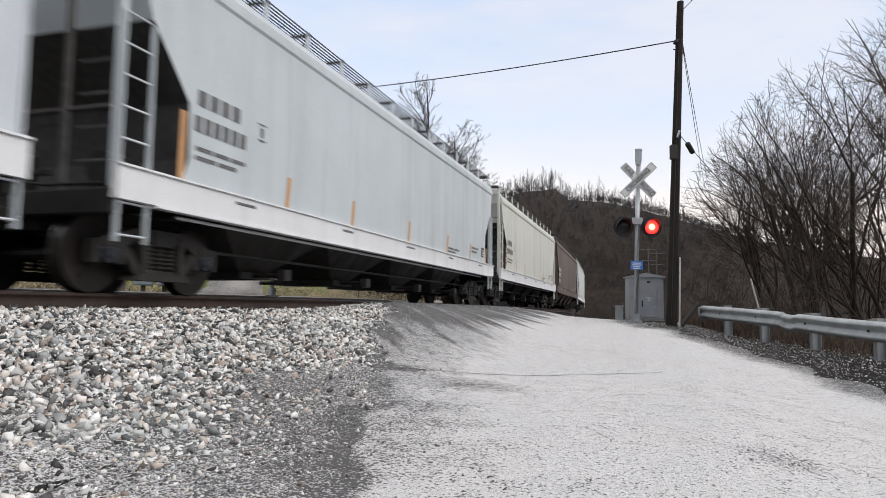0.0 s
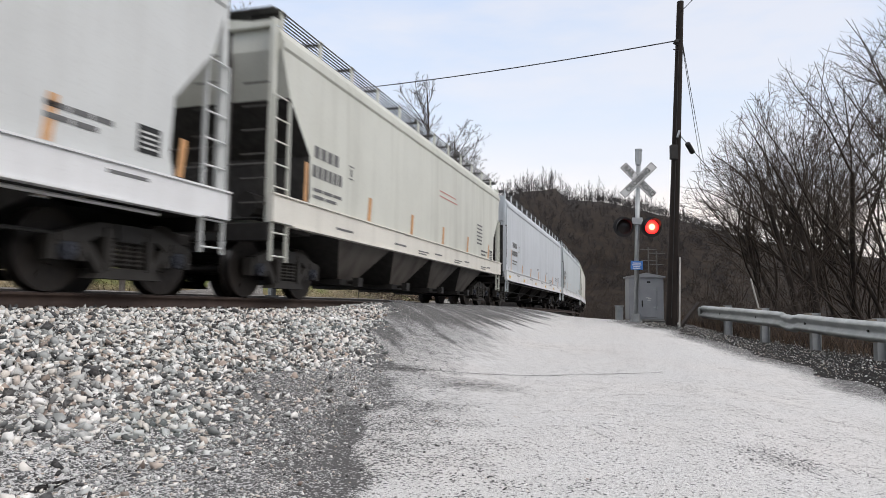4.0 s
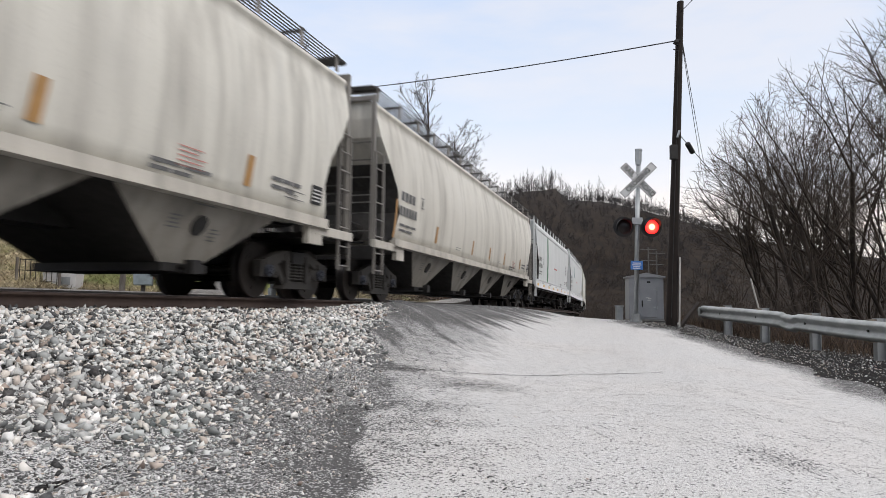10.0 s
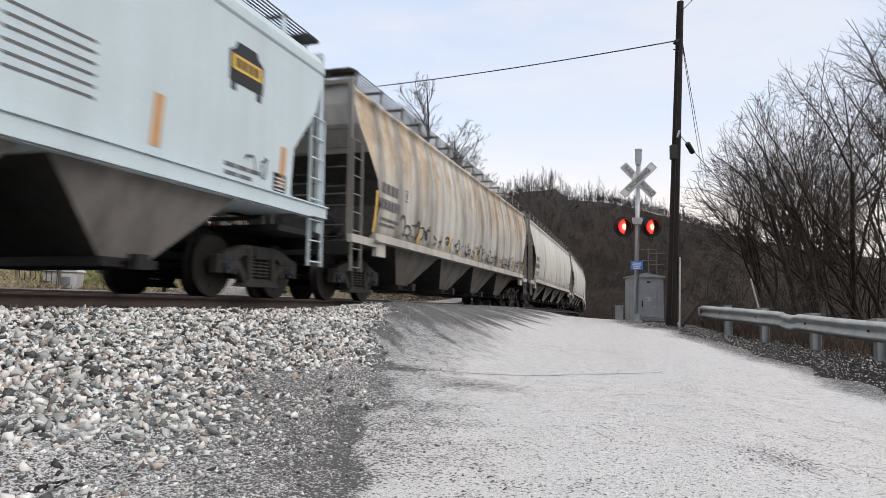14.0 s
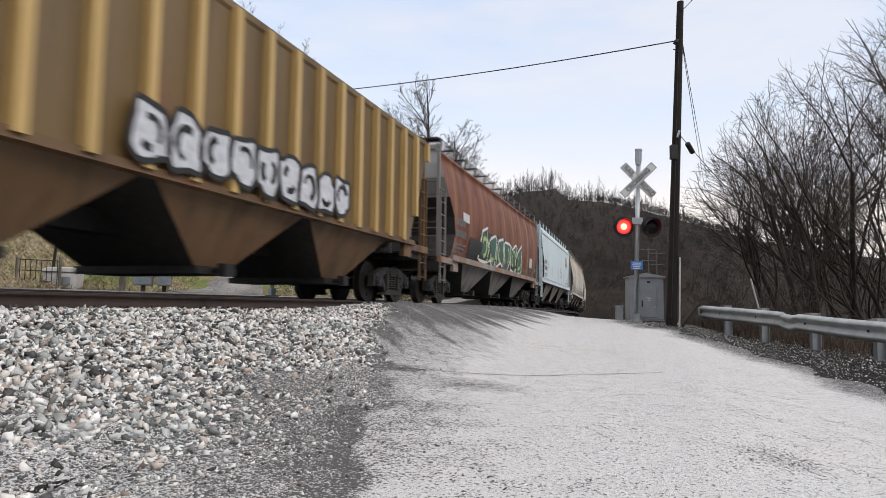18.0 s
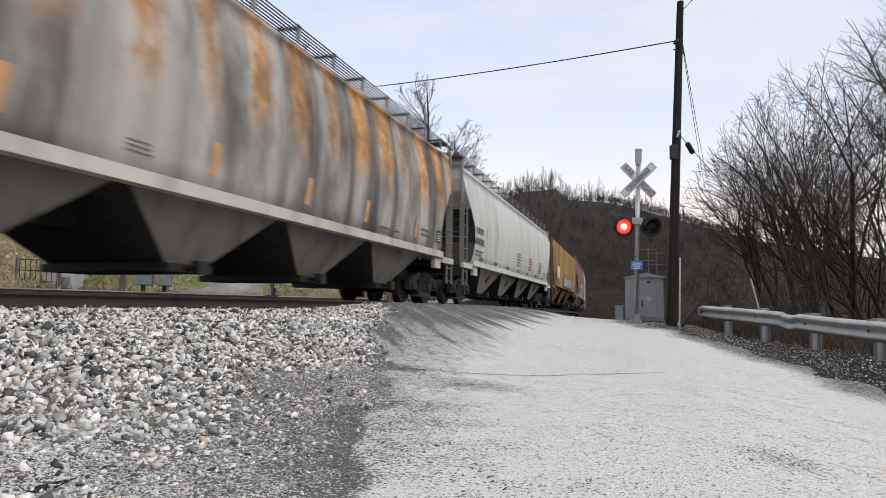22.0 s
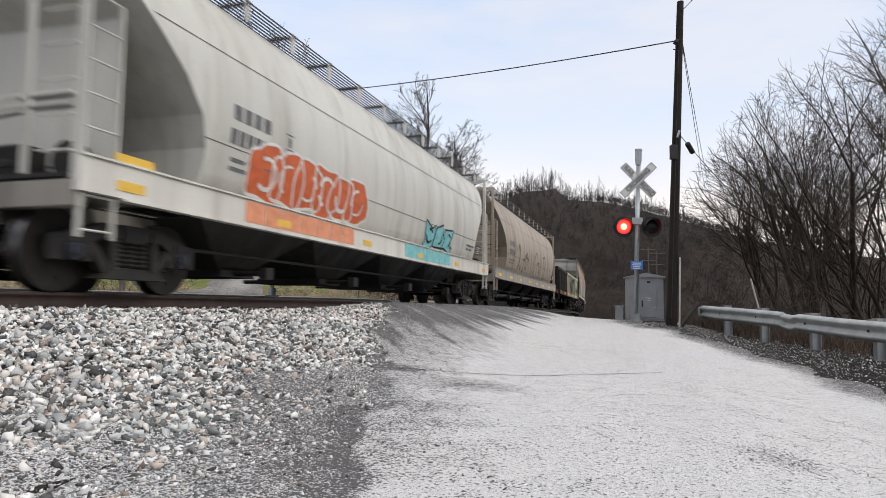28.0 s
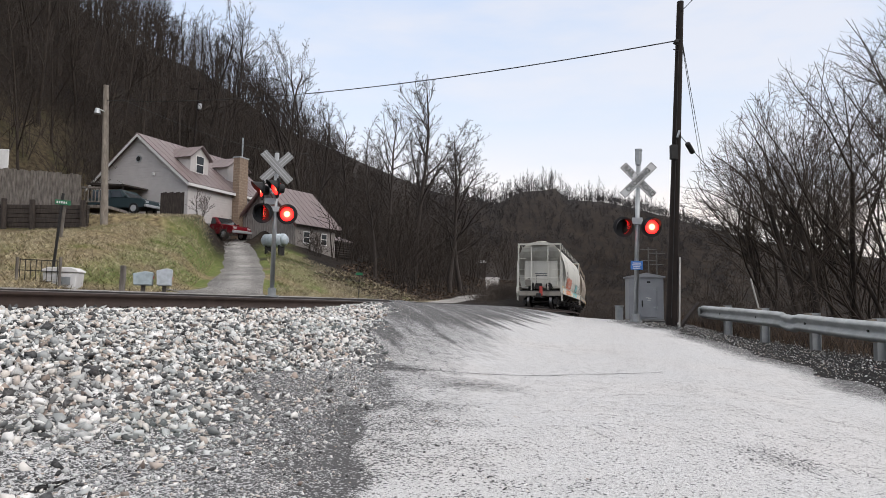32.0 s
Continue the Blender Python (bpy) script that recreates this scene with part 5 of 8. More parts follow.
DUST, SOOT = (0.16, 0.145, 0.125), (0.05, 0.045, 0.04)
P_ICE = paint("pale_blue_grey_paint", (0.575, 0.625, 0.645), DUST, 0.16)
P_ICE2 = paint("cool_grey_paint", (0.61, 0.65, 0.69), DUST, 0.12)
P_SILL = paint("white_sill_paint", (0.80, 0.81, 0.82), DUST, 0.15)
P_CREAM = paint("cream_paint", (0.66, 0.67, 0.605), DUST, 0.2)
P_CREAMS = paint("cream_sill_paint", (0.78, 0.76, 0.69), DUST, 0.2)
P_WHITE = paint("clean_grey_white_paint", (0.65, 0.67, 0.665), DUST, 0.10)
P_BEIGE = paint("dirty_beige_paint", (0.66, 0.635, 0.565), (0.13, 0.115, 0.095), 0.5)
P_BEIGES = paint("beige_sill_paint", (0.55, 0.52, 0.46), DUST, 0.55, soot=0.25)
P_GREIGE = paint("sooty_beige_paint", (0.68, 0.66, 0.59), (0.12, 0.105, 0.09), 0.5, soot=0.15)
P_RUSTY = panel_paint("rust_streaked_paint", (0.66, 0.635, 0.565), (0.22, 0.195, 0.165), 1.15, (0.40, 0.23, 0.075), 0.62, (2.5, 3.6, 4.3), (0.13, 0.105, 0.085), 0.75, seam_at=(0.45, 0.95), soot=0.4)
P_POST = paint("grimy_post_paint", (0.24, 0.225, 0.205), (0.06, 0.05, 0.045), 0.6, soot=0.3)
P_BLUE = paint("pale_sky_blue_paint", (0.60, 0.70, 0.73), DUST, 0.12)
P_RED = panel_paint("oxide_red_paint", (0.185, 0.052, 0.019), (0.065, 0.026, 0.015), 1.75, (0.115, 0.034, 0.013), 0.7, (1.6, 2.4, 4.4), (0.42, 0.25, 0.13), 0.75, wander=0.25, seam_at=(0.72, 1.10), feet=(0.26, 0.22, 0.19))
P_REDS = paint("peeling_grey_sill_paint", (0.30, 0.27, 0.25), (0.10, 0.065, 0.05), 0.6, 0.7, (0.20, 0.09, 0.045))
P_GOLD = paint("dull_ochre_paint", (0.165, 0.105, 0.040), (0.05, 0.032, 0.018), 0.75, 0.3, (0.13, 0.06, 0.025), soot=0.25)
P_GOLDL = paint("brown_gold_hopper_paint", (0.15, 0.085, 0.038), (0.035, 0.024, 0.016), 0.7, 0.3, (0.12, 0.055, 0.025), soot=0.3)
P_GOLDR = paint("golden_rib_paint", (0.52, 0.35, 0.13), (0.10, 0.065, 0.03), 0.5)
P_GRAYW = paint("grey_white_paint", (0.59, 0.60, 0.565), DUST, 0.45)
P_RUSTG = panel_paint("rust_blotched_grey_paint", (0.48, 0.465, 0.42), (0.12, 0.112, 0.10), 1.25, (0.45, 0.215, 0.06), 0.95, (2.4, 3.2, 4.25), (0.060, 0.057, 0.053), 0.88, seam_at=(0.33, 0.88), soot=0.72)
P_ENDG = paint("plain_grey_end_paint", (0.50, 0.49, 0.46), (0.12, 0.11, 0.10), 0.4)
# hopper paints: grime streaks, with the shade under the body put into the colour
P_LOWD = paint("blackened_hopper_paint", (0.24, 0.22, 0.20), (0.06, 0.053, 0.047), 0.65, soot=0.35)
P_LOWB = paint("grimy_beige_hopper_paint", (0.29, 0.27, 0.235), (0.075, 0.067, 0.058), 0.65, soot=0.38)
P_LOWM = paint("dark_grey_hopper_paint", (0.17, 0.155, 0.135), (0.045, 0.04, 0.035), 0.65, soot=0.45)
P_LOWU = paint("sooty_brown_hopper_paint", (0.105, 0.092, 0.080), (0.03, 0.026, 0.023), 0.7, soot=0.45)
P_TAN = paint("dusty_tan_paint", (0.39, 0.325, 0.255), (0.10, 0.085, 0.072), 0.6)
P_TANS = paint("dusty_grey_sill", (0.36, 0.34, 0.31), (0.12, 0.10, 0.085), 0.45)
P_LAST = paint("soft_white_paint", (0.60, 0.59, 0.535), (0.17, 0.15, 0.12), 0.45)
P_LASTS = paint("soiled_white_sill_paint", (0.70, 0.685, 0.62), (0.15, 0.125, 0.10), 0.5)
P_BROWN = paint("dark_umber_paint", (0.115, 0.085, 0.07), SOOT, 0.6)
# near-black underside: the shade beneath the car is put into its colour
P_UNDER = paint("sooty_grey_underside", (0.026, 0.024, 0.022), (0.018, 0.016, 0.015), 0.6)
P_COAL = paint("rusty_black_paint", (0.013, 0.011, 0.0105), (0.055, 0.028, 0.016), 0.5, 0.15, (0.09, 0.04, 0.02), rough=0.8)
P_LIME = paint("faded_lime_paint", (0.44, 0.46, 0.27), (0.13, 0.10, 0.065), 0.6, 0.22, (0.22, 0.085, 0.035))
P_LIMEP = paint("grimy_grey_panel_paint", (0.20, 0.185, 0.15), (0.07, 0.05, 0.04), 0.7, 0.8, (0.19, 0.09, 0.045), soot=0.4)
P_RUSTP = paint("rusted_through_panel", (0.20, 0.085, 0.042), (0.05, 0.03, 0.022), 0.7, 0.45, (0.36, 0.34, 0.20))
P_GRIMY = paint("grimy_lime_grey_paint", (0.30, 0.295, 0.24), (0.09, 0.08, 0.065), 0.7, 0.25, (0.17, 0.11, 0.065), soot=0.3)
P_RSILL = paint("rusted_sill", (0.085, 0.048, 0.030), SOOT, 0.5, 0.45, (0.32, 0.14, 0.05))


def marks_plain(ink=M_MARK, stripes=M_ORA):
    def f(car, kind, half, rng):
        common_marks(car, kind, half, rng, ink, stripes)
    return f


def marks_round(stripes, at):
    """Tall reflector stripes low on the rounded side, with blocks of small lettering between them."""
    def f(car, kind, half, rng):
        common_marks(car, kind, half, rng, M_MARK, stripes, at=at, z=(1.57, 2.02), wide=0.17)
        for q in (0.31, 0.60, 0.74, 0.87):
            u = -half + 2 * half * q
            put_marks(car, kind, [(u, u + rng.uniform(0.35, 0.6), 1.58 + k * 0.06, 1.595 + k * 0.06, 0) for k in range(rng.choice((2, 3, 5)))], M_PINK if q == 0.74 else M_MARK, "data_line")
    return f


def marks_ice(car, kind, half, rng):
    common_marks(car, kind, half, rng, M_MARK, M_ORA, at=(0.20, 0.33, 0.468, 0.608, 0.77, 0.91), z=(1.42, 1.82), wide=0.21)
    sill_reflectors(car, half, M_YEL, 6, 0.28)
    for q in (0.44, 0.62):
        u = -half + 2 * half * q
        put_marks(car, kind, [(u, u + 0.42, 1.86 + k * 0.06, 1.885 + k * 0.06, 0.02) for k in range(2)], M_INK, "data_line")


M_OCHRE = simple("ochre_reflector", (0.42, 0.235, 0.085), 0.5, 0, 0.2)
M_PINK = simple("faded_red_stencil", (0.55, 0.24, 0.21), 0.6)


def marks_cream(car, kind, half, rng):
    common_marks(car, kind, half, rng, M_MARK, M_ORA, at=(0.23, 0.389, 0.547, 0.707, 0.879), z=(1.62, 2.10), wide=0.17)
    put_marks(car, kind, [(half - 7.75, half - 6.15, 3.04, 3.075, 0), (half - 7.75, half - 6.0, 2.90, 2.935, 0)], M_PINK, "slogan_bar", "thin red line of lettering")
    put_marks(car, kind, [(half - 3.6, half - 2.9, 2.0 + k * 0.12, 2.05 + k * 0.12, 0) for k in range(6)], M_MARK, "data_line")
    for k in range(3):
        part("sill_lettering", box(box(B(), half - 9.5 + k * 3.2, half - 8.7 + k * 3.2, -1.541, -1.53, 1.25, 1.28), half - 9.5 + k * 3.2, half - 8.9 + k * 3.2, -1.541, -1.53, 1.19, 1.22), M_MARK, car)


def marks_green(car, kind, half, rng):
    common_marks(car, kind, half, rng, M_MARK, None)
    sill_reflectors(car, half, M_YEL, 8)
    put_marks(car, kind, [(-half + 4.38, -half + 4.84, 1.42, 2.6, 0.16), (-half + 4.54, -half + 5.0, 2.6, 3.9, -0.04)], simple("green_band", (0.035, 0.18, 0.085), 0.5), "stripe", "broad leaning green band")
    put_marks(car, kind, stencil(rng, -half + 7.7, 2.33, 1.9, 0.08, 1), M_REDP, "slogan_bar")
    put_marks(car, kind, [(half - 2.6, half - 1.75, 2.3 + k * 0.1, 2.34 + k * 0.1, 0) for k in range(7)], M_MARK, "data_line")


def marks_teal(car, kind, half, rng):
    common_marks(car, kind, half, rng, M_MARK, M_ORA)
    put_marks(car, kind, [(-half + 4.6, -half + 4.85, 2.75, 3.5, -0.15), (-half + 4.95, -half + 5.2, 2.65, 3.5, -0.15)], simple("teal_band", (0.03, 0.16, 0.18), 0.5), "emblem", "two leaning teal bars")
    put_marks(car, kind, stencil(rng, -half + 7.6, 2.33, 1.7, 0.08, 1), M_REDP, "slogan_bar")


def marks_spray(car, kind, half, rng):
    common_marks(car, kind, half, rng, M_MARK, M_YEL)
    g = random.Random(2)
    scrawl(car, kind, g, -half + 2.6, half - 1.4, 1.46, 1.98, 52, 0.045, simple("soot_spray", (0.06, 0.06, 0.065), 0.6), "abstract black sprayed scrawl")


def marks_blue(car, kind, half, rng):
    common_marks(car, kind, half, rng, M_MARK, M_ORA, sill_marks=False, at=(0.30, 0.51, 0.7125, 0.90), z=(1.72, 2.36), wide=0.17)
    bm = B()
    cx = half - 2.55
    fill(bm, kind, [(cx - 0.42, 2.98), (cx + 0.42, 2.98), (cx + 0.44, 3.40), (cx + 0.30, 3.48), (cx + 0.24, 3.58), (cx - 0.24, 3.58), (cx - 0.30, 3.48), (cx - 0.44, 3.40)], 0.007)
    em = part("emblem", bm, M_INK, car, "black arched emblem with a gold band")
    part("emblem_band", decal(B(), kind, [(cx - 0.37, cx + 0.37, 3.16, 3.38, 0)], out=0.012), M_YEL, em)
    part("emblem_bars", decal(B(), kind, [(cx - 0.28 + k * 0.15, cx - 0.18 + k * 0.15, 3.20, 3.34, 0) for k in range(4)], out=0.016), M_INK, em)
    put_marks(car, kind, [(cx - 0.38, cx - 0.26, 2.86, 2.98, 0), (cx + 0.26, cx + 0.38, 2.86, 2.98, 0)], M_INK, "emblem_foot")
    scrawl(car, kind, random.Random(44), half - 2.55, half - 1.75, 1.75, 2.12, 5, 0.035, M_INK, "small black sprayed tag")
    put_marks(car, kind, [(half - 6.4, half - 5.3, 2.0 + k * 0.12, 2.03 + k * 0.12, 0) for k in range(6)], M_MARK, "data_line")


def marks_red(car, kind, half, rng):
    common_marks(car, kind, half, rng, M_MARK, None)
    wh = simple("white_spray", (0.74, 0.76, 0.72), 0.6)
    put_marks(car, kind, [(-half + 2.6, -half + 4.4, 1.42, 2.1, 0.3), (-half + 4.1, -half + 6.0, 1.45, 2.5, 0.2), (-half + 6.2, -half + 8.0, 1.6, 2.55, 0.2), (-half + 9.5, -half + 11.4, 1.42, 2.0, 0.2)], M_INK, "spray_patch", "black sprayed background patch")
    throw_up(car, kind, 6, -half + 4.2, -half + 12.0, 1.38, 2.46, 6, simple("deep_green_spray", (0.05, 0.13, 0.10), 0.6), wh, simple("lime_spray", (0.46, 0.62, 0.16), 0.6), "abstract dark green and lime sprayed forms", True, 0.10, 0.92)
    put_marks(car, kind, [(-half + 2.0, -half + 2.75, 2.48, 2.75, 0), (half - 3.1, half - 2.4, 1.8, 2.25, 0)], M_MARKL, "placard")


def marks_gold(car, kind, half, rng):
    def plate(x0, x1, z0, z1, m, name):
        part(name, box(B(), x0, x1, -1.625, -1.605, z0, z1), m, car)
    plate(-half + 1.72, -half + 2.25, 1.95, 2.62, M_WHITE, "data_panel")
    part("end_board", box(B(), -half + 0.02, -half + 0.05, -1.35, -0.45, 3.45, 3.95), M_WHITE, car, "white board on the end's top")
    plate(-half + 2.42, -half + 2.92, 1.85, 2.6, M_WHITE, "data_panel")
    SIDES["gold"] = [(0.9, 1.61), (4.4, 1.61)]
    throw_up(car, "gold", 3, -half + 5.75, -half + 11.4, 1.50, 2.20, 9, simple("silver_spray", (0.60, 0.61, 0.65), 0.5), M_INK, M_INK, "abstract silver sprayed forms with black outlines", False, 0.075, 1.0)


M_BRONZE = simple("bronze_reflector", (0.22, 0.13, 0.05), 0.5, 0, 0.3)


def marks_pale(car, kind, half, rng):
    common_marks(car, kind, half, rng, M_MARK, None)
    sill = [(-half + 2 + k * 2.3, -half + 2.45 + k * 2.3, 1.28, 1.38, 0) for k in range(8)]
    put_marks(car, kind, [(a, b + 0.05, 1.44, 1.57, 0) for a, b, _, _, _ in sill], M_BRONZE, "reflector")
    for k in range(3):
        u = -1.0 + k * 3.0
        put_marks(car, kind, [(u, u + 0.8, 1.72 + q * 0.12, 1.78 + q * 0.12, 0) for q in range(5)], M_REDP if k == 1 else M_MARK, "data_line")
    for z in (1.9, 2.25, 3.4, 3.65):
        put_marks(car, kind, [(-1.5, half - 2.0, z, z + 0.025, 0)], M_WHITE, "seam", "thin pale weld seam")


def marks_tan(car, kind, half, rng):
    common_marks(car, kind, half, rng, M_MARK, None, False)
    sill_reflectors(car, half, M_YEL, 8, 0.62)
    put_marks(car, kind, [(-half + 1.9, half - 1.9, 2.05, 2.063, 0), (-half + 1.0, half - 1.0, 3.30, 3.313, 0)], M_TREADLINE, "seam", "long weld seam")
    g = random.Random(5)
    scrawl(car, kind, g, -4.5, 4.0, 1.5, 2.7, 14, 0.085, simple("faint_grey_spray", (0.14, 0.12, 0.10), 0.7), "faint grey sprayed scrawl")
    part("discharge_pipe", bar(B(), (-half + 2.6, -0.95, 0.42), (half - 2.6, -0.95, 0.42), 0.09, 10), M_STEEL, car)


M_TREADLINE = simple("seam_shade", (0.09, 0.08, 0.07), 0.7)


def marks_last(car, kind, half, rng):
    common_marks(car, kind, half, rng, M_MARK, None, False)
    put_marks(car, kind, [(-half + 1.9, half - 1.9, 2.02, 2.032, 0), (-half + 1.0, half - 1.0, 3.30, 3.313, 0)], M_TREADLINE, "seam", "long weld seam")
    orange, aqua, wh = simple("orange_spray", (0.62, 0.13, 0.04), 0.55), simple("aqua_spray", (0.22, 0.56, 0.58), 0.55), simple("white_spray", (0.72, 0.70, 0.66), 0.55)
    throw_up(car, kind, 12, -half + 3.1, -half + 7.0, 1.40, 2.26, 6, orange, wh, wh, "abstract orange swollen forms with white outlines", False, 0.05, 1.5)
    throw_up(car, kind, 8, half - 7.0, half - 4.6, 1.44, 2.05, 3, aqua, M_INK, M_INK, "abstract aqua sprayed forms", True, 0.05, 1.05)
    pale = simple("pale_orange_spray", (0.75, 0.30, 0.16), 0.55)
    for a, b, m in ((-half + 2.95, -half + 6.6, pale), (half - 8.4, half - 4.8, aqua)):
        q = a
        while q < b:
            part("sill_graffiti", box(B(), q, q + 0.5, -1.543, -1.53, 1.06, 1.36), m, car, "sprayed colour run over the sill")
            q += 0.53
    sill_reflectors(car, half, M_YEL, 6, 0.42)
    part("end_plate", box(B(), -half + 0.5, -half + 1.1, -1.50, -1.48, 1.39, 1.52), M_YEL, car, "yellow plate on the sill's end")
    # rear: red lamp box and lettering bars seen on the end sheet
    part("end_lettering", box(box(B(), -half + 0.905, -half + 0.915, -0.45, 0.40, 2.35, 2.42), -half + 0.905, -half + 0.915, -0.45, 0.35, 2.22, 2.28), M_MARK, car)
    part("end_beacon", bevel(box(B(), -half - 0.10, -half + 0.02, -0.22, -0.02, 0.85, 1.5), 0.02), simple("red_end_box", (0.45, 0.07, 0.06), 0.5), car, "red end-of-train box on the coupler")


def spec(front, length, kind, mat, sill, low, label, marks, seed, **more):
    d = dict(front=front, length=length, kind=kind, mat=mat, sill=sill, low=low, label=label, marks=marks, seed=seed)
    d.update(more)
    return d


CARS = [
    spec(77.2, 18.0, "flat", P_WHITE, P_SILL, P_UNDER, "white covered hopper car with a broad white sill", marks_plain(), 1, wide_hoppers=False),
    spec(59.4, 17.8, "flat", P_BROWN, P_BROWN, P_BROWN, "dark brown covered hopper car", marks_plain(M_MARKL, None), 2),
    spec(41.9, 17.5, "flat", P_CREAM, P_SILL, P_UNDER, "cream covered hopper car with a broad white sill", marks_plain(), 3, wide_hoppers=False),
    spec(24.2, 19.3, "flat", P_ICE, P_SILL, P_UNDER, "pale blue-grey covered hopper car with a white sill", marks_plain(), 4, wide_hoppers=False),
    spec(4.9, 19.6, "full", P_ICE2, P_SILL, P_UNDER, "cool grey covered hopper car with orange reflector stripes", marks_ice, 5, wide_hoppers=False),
    spec(-14.7, 17.4, "flat", P_CREAM, P_CREAMS, P_LOWU, "cream covered hopper car with a broad pale sill", marks_cream, 6, sill_z=(1.15, 1.58), hoppers=4),
    spec(-32.1, 17.9, "flat", P_WHITE, P_SILL, P_UNDER, "grey-white covered hopper car with teal emblem bars", marks_teal, 7, wide_hoppers=False),
    spec(-50.0, 17.6, "flat", P_WHITE, P_SILL, P_UNDER, "grey-white covered hopper car with a green band", marks_green, 8, wide_hoppers=False),
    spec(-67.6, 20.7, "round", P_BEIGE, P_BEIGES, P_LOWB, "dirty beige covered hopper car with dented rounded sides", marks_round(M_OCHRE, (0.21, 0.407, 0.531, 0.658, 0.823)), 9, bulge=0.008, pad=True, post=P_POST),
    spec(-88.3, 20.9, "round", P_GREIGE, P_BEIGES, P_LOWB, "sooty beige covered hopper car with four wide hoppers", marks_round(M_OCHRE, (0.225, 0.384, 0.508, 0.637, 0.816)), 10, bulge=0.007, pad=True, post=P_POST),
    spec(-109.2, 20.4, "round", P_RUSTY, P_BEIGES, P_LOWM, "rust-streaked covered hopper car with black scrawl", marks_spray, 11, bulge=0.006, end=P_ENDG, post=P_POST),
    spec(-129.6, 16.3, "flat", P_BLUE, P_BLUE, P_LOWD, "pale sky-blue covered hopper car with a black and gold emblem", marks_blue, 12, hoppers=3, sill_z=(1.40, 1.60)),
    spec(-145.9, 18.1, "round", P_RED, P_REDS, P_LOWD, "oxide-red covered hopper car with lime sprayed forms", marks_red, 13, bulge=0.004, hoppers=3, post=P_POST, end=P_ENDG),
    spec(-164.0, 17.5, "rib", P_GOLD, P_GOLDL, P_GOLDL, "ochre covered hopper car with golden vertical ribs", marks_gold, 14, hoppers=3, rib=P_GOLDR, post=P_GOLDL),
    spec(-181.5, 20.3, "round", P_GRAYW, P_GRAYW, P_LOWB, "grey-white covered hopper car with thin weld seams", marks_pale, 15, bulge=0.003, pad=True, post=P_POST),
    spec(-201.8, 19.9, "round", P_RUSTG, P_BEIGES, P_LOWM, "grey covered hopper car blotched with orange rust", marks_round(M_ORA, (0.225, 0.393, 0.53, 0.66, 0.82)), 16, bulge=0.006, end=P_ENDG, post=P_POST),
    None,
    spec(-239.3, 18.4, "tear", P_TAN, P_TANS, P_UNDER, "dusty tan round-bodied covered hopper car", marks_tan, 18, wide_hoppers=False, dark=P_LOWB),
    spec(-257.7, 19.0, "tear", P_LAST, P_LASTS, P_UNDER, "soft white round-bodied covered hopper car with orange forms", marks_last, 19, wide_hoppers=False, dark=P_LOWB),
]
TRAIN = []
for c in CARS:
    if c is None:
        g = dict(length=17.6, label="rusty black and faded lime open gondola car", black=P_COAL, pale=P_LIME, panel=P_LIMEP, rusted=P_RUSTP, grimy=P_GRIMY, floor=M_STEEL, sill=P_RSILL, split=-1.5)
        TRAIN.append((make_gondola(g), -221.7, 17.6))
    else:
        TRAIN.append((make_hopper("hopper_car", c), c["front"], c["length"]))


def car_pose(s_mid, reach):
    a, b = Vector([float(q) for q in on_track(s_mid - reach)]), Vector([float(q) for q in on_track(s_mid + reach)])
    d = (b - a).normalized()
    left = Vector((0, 0, 1)).cross(d).normalized()
    upv = d.cross(left)
    m = Matrix((d, left, upv)).transposed().to_4x4()
    m.translation = (a + b) / 2
    return m


def key_train():
    mids = {}
    for car, front, length in TRAIN:
        half = length / 2 - 0.55
        mid = front - half
        mids[car] = mid
        times = sorted(set([0.0, 32.0] + [k * 1.0 for k in range(33)]))
        walk(car, [(t, car_pose(mid + SPEED * t, half - 1.75)) for t in times])
    for w, u, car in WHEELS:
        s0 = mids[car] + w.parent.location.x + u
        t_in, t_out = max(0.0, (-14 - s0) / SPEED), min(32.0, (64 - s0) / SPEED)
        if t_out <= 0 or t_in >= 32:
            continue
        fr = list(range(round(t_in * 30), round(t_out * 30) + 1, 2))
        turn = math.degrees(SPEED / 0.457) / 30
        rows = [(f / 30, pose(u, 0, 0.457, 0, (f * turn) % 360, 0)) for f in fr]
        if rows[0][0] > 0:
            rows.insert(0, (0.0, rows[0][1]))
        if rows[-1][0] < 32:
            rows.append((32.0, rows[-1][1]))
        walk(w, rows)


# ---- crossing signals ----
def lens_material():
    """Lit lens: white-hot middle that falls off to red."""
    m, nt, p = mat_new("lit_red_lens")
    co = nt.nodes.new("ShaderNodeTexCoord").outputs["Object"]
    ln = nt.nodes.new("ShaderNodeVectorMath")
    ln.operation = "LENGTH"
    nt.links.new(co, ln.inputs[0])
    ra = nt.nodes.new("ShaderNodeValToRGB")
    cols = ((0.0, (1.0, 0.66, 0.42)), (0.28, (1.0, 0.45, 0.22)), (0.5, (0.9, 0.03, 0.02)), (1.0, (0.55, 0.004, 0.006)))
    while len(ra.color_ramp.elements) < len(cols):
        ra.color_ramp.elements.new(0.5)
    for el, (a, c) in zip(ra.color_ramp.elements, cols):
        el.position, el.color = a, (*c, 1)
    nt.links.new(remap(nt, ln.outputs["Value"], 0.0, 0.20), ra.inputs[0])
    nt.links.new(ra.outputs[0], p.inputs["Emission Color"])
    p.inputs["Base Color"].default_value = (0.3, 0.01, 0.01, 1)
    p.inputs["Emission Strength"].default_value = 5.5
    return m


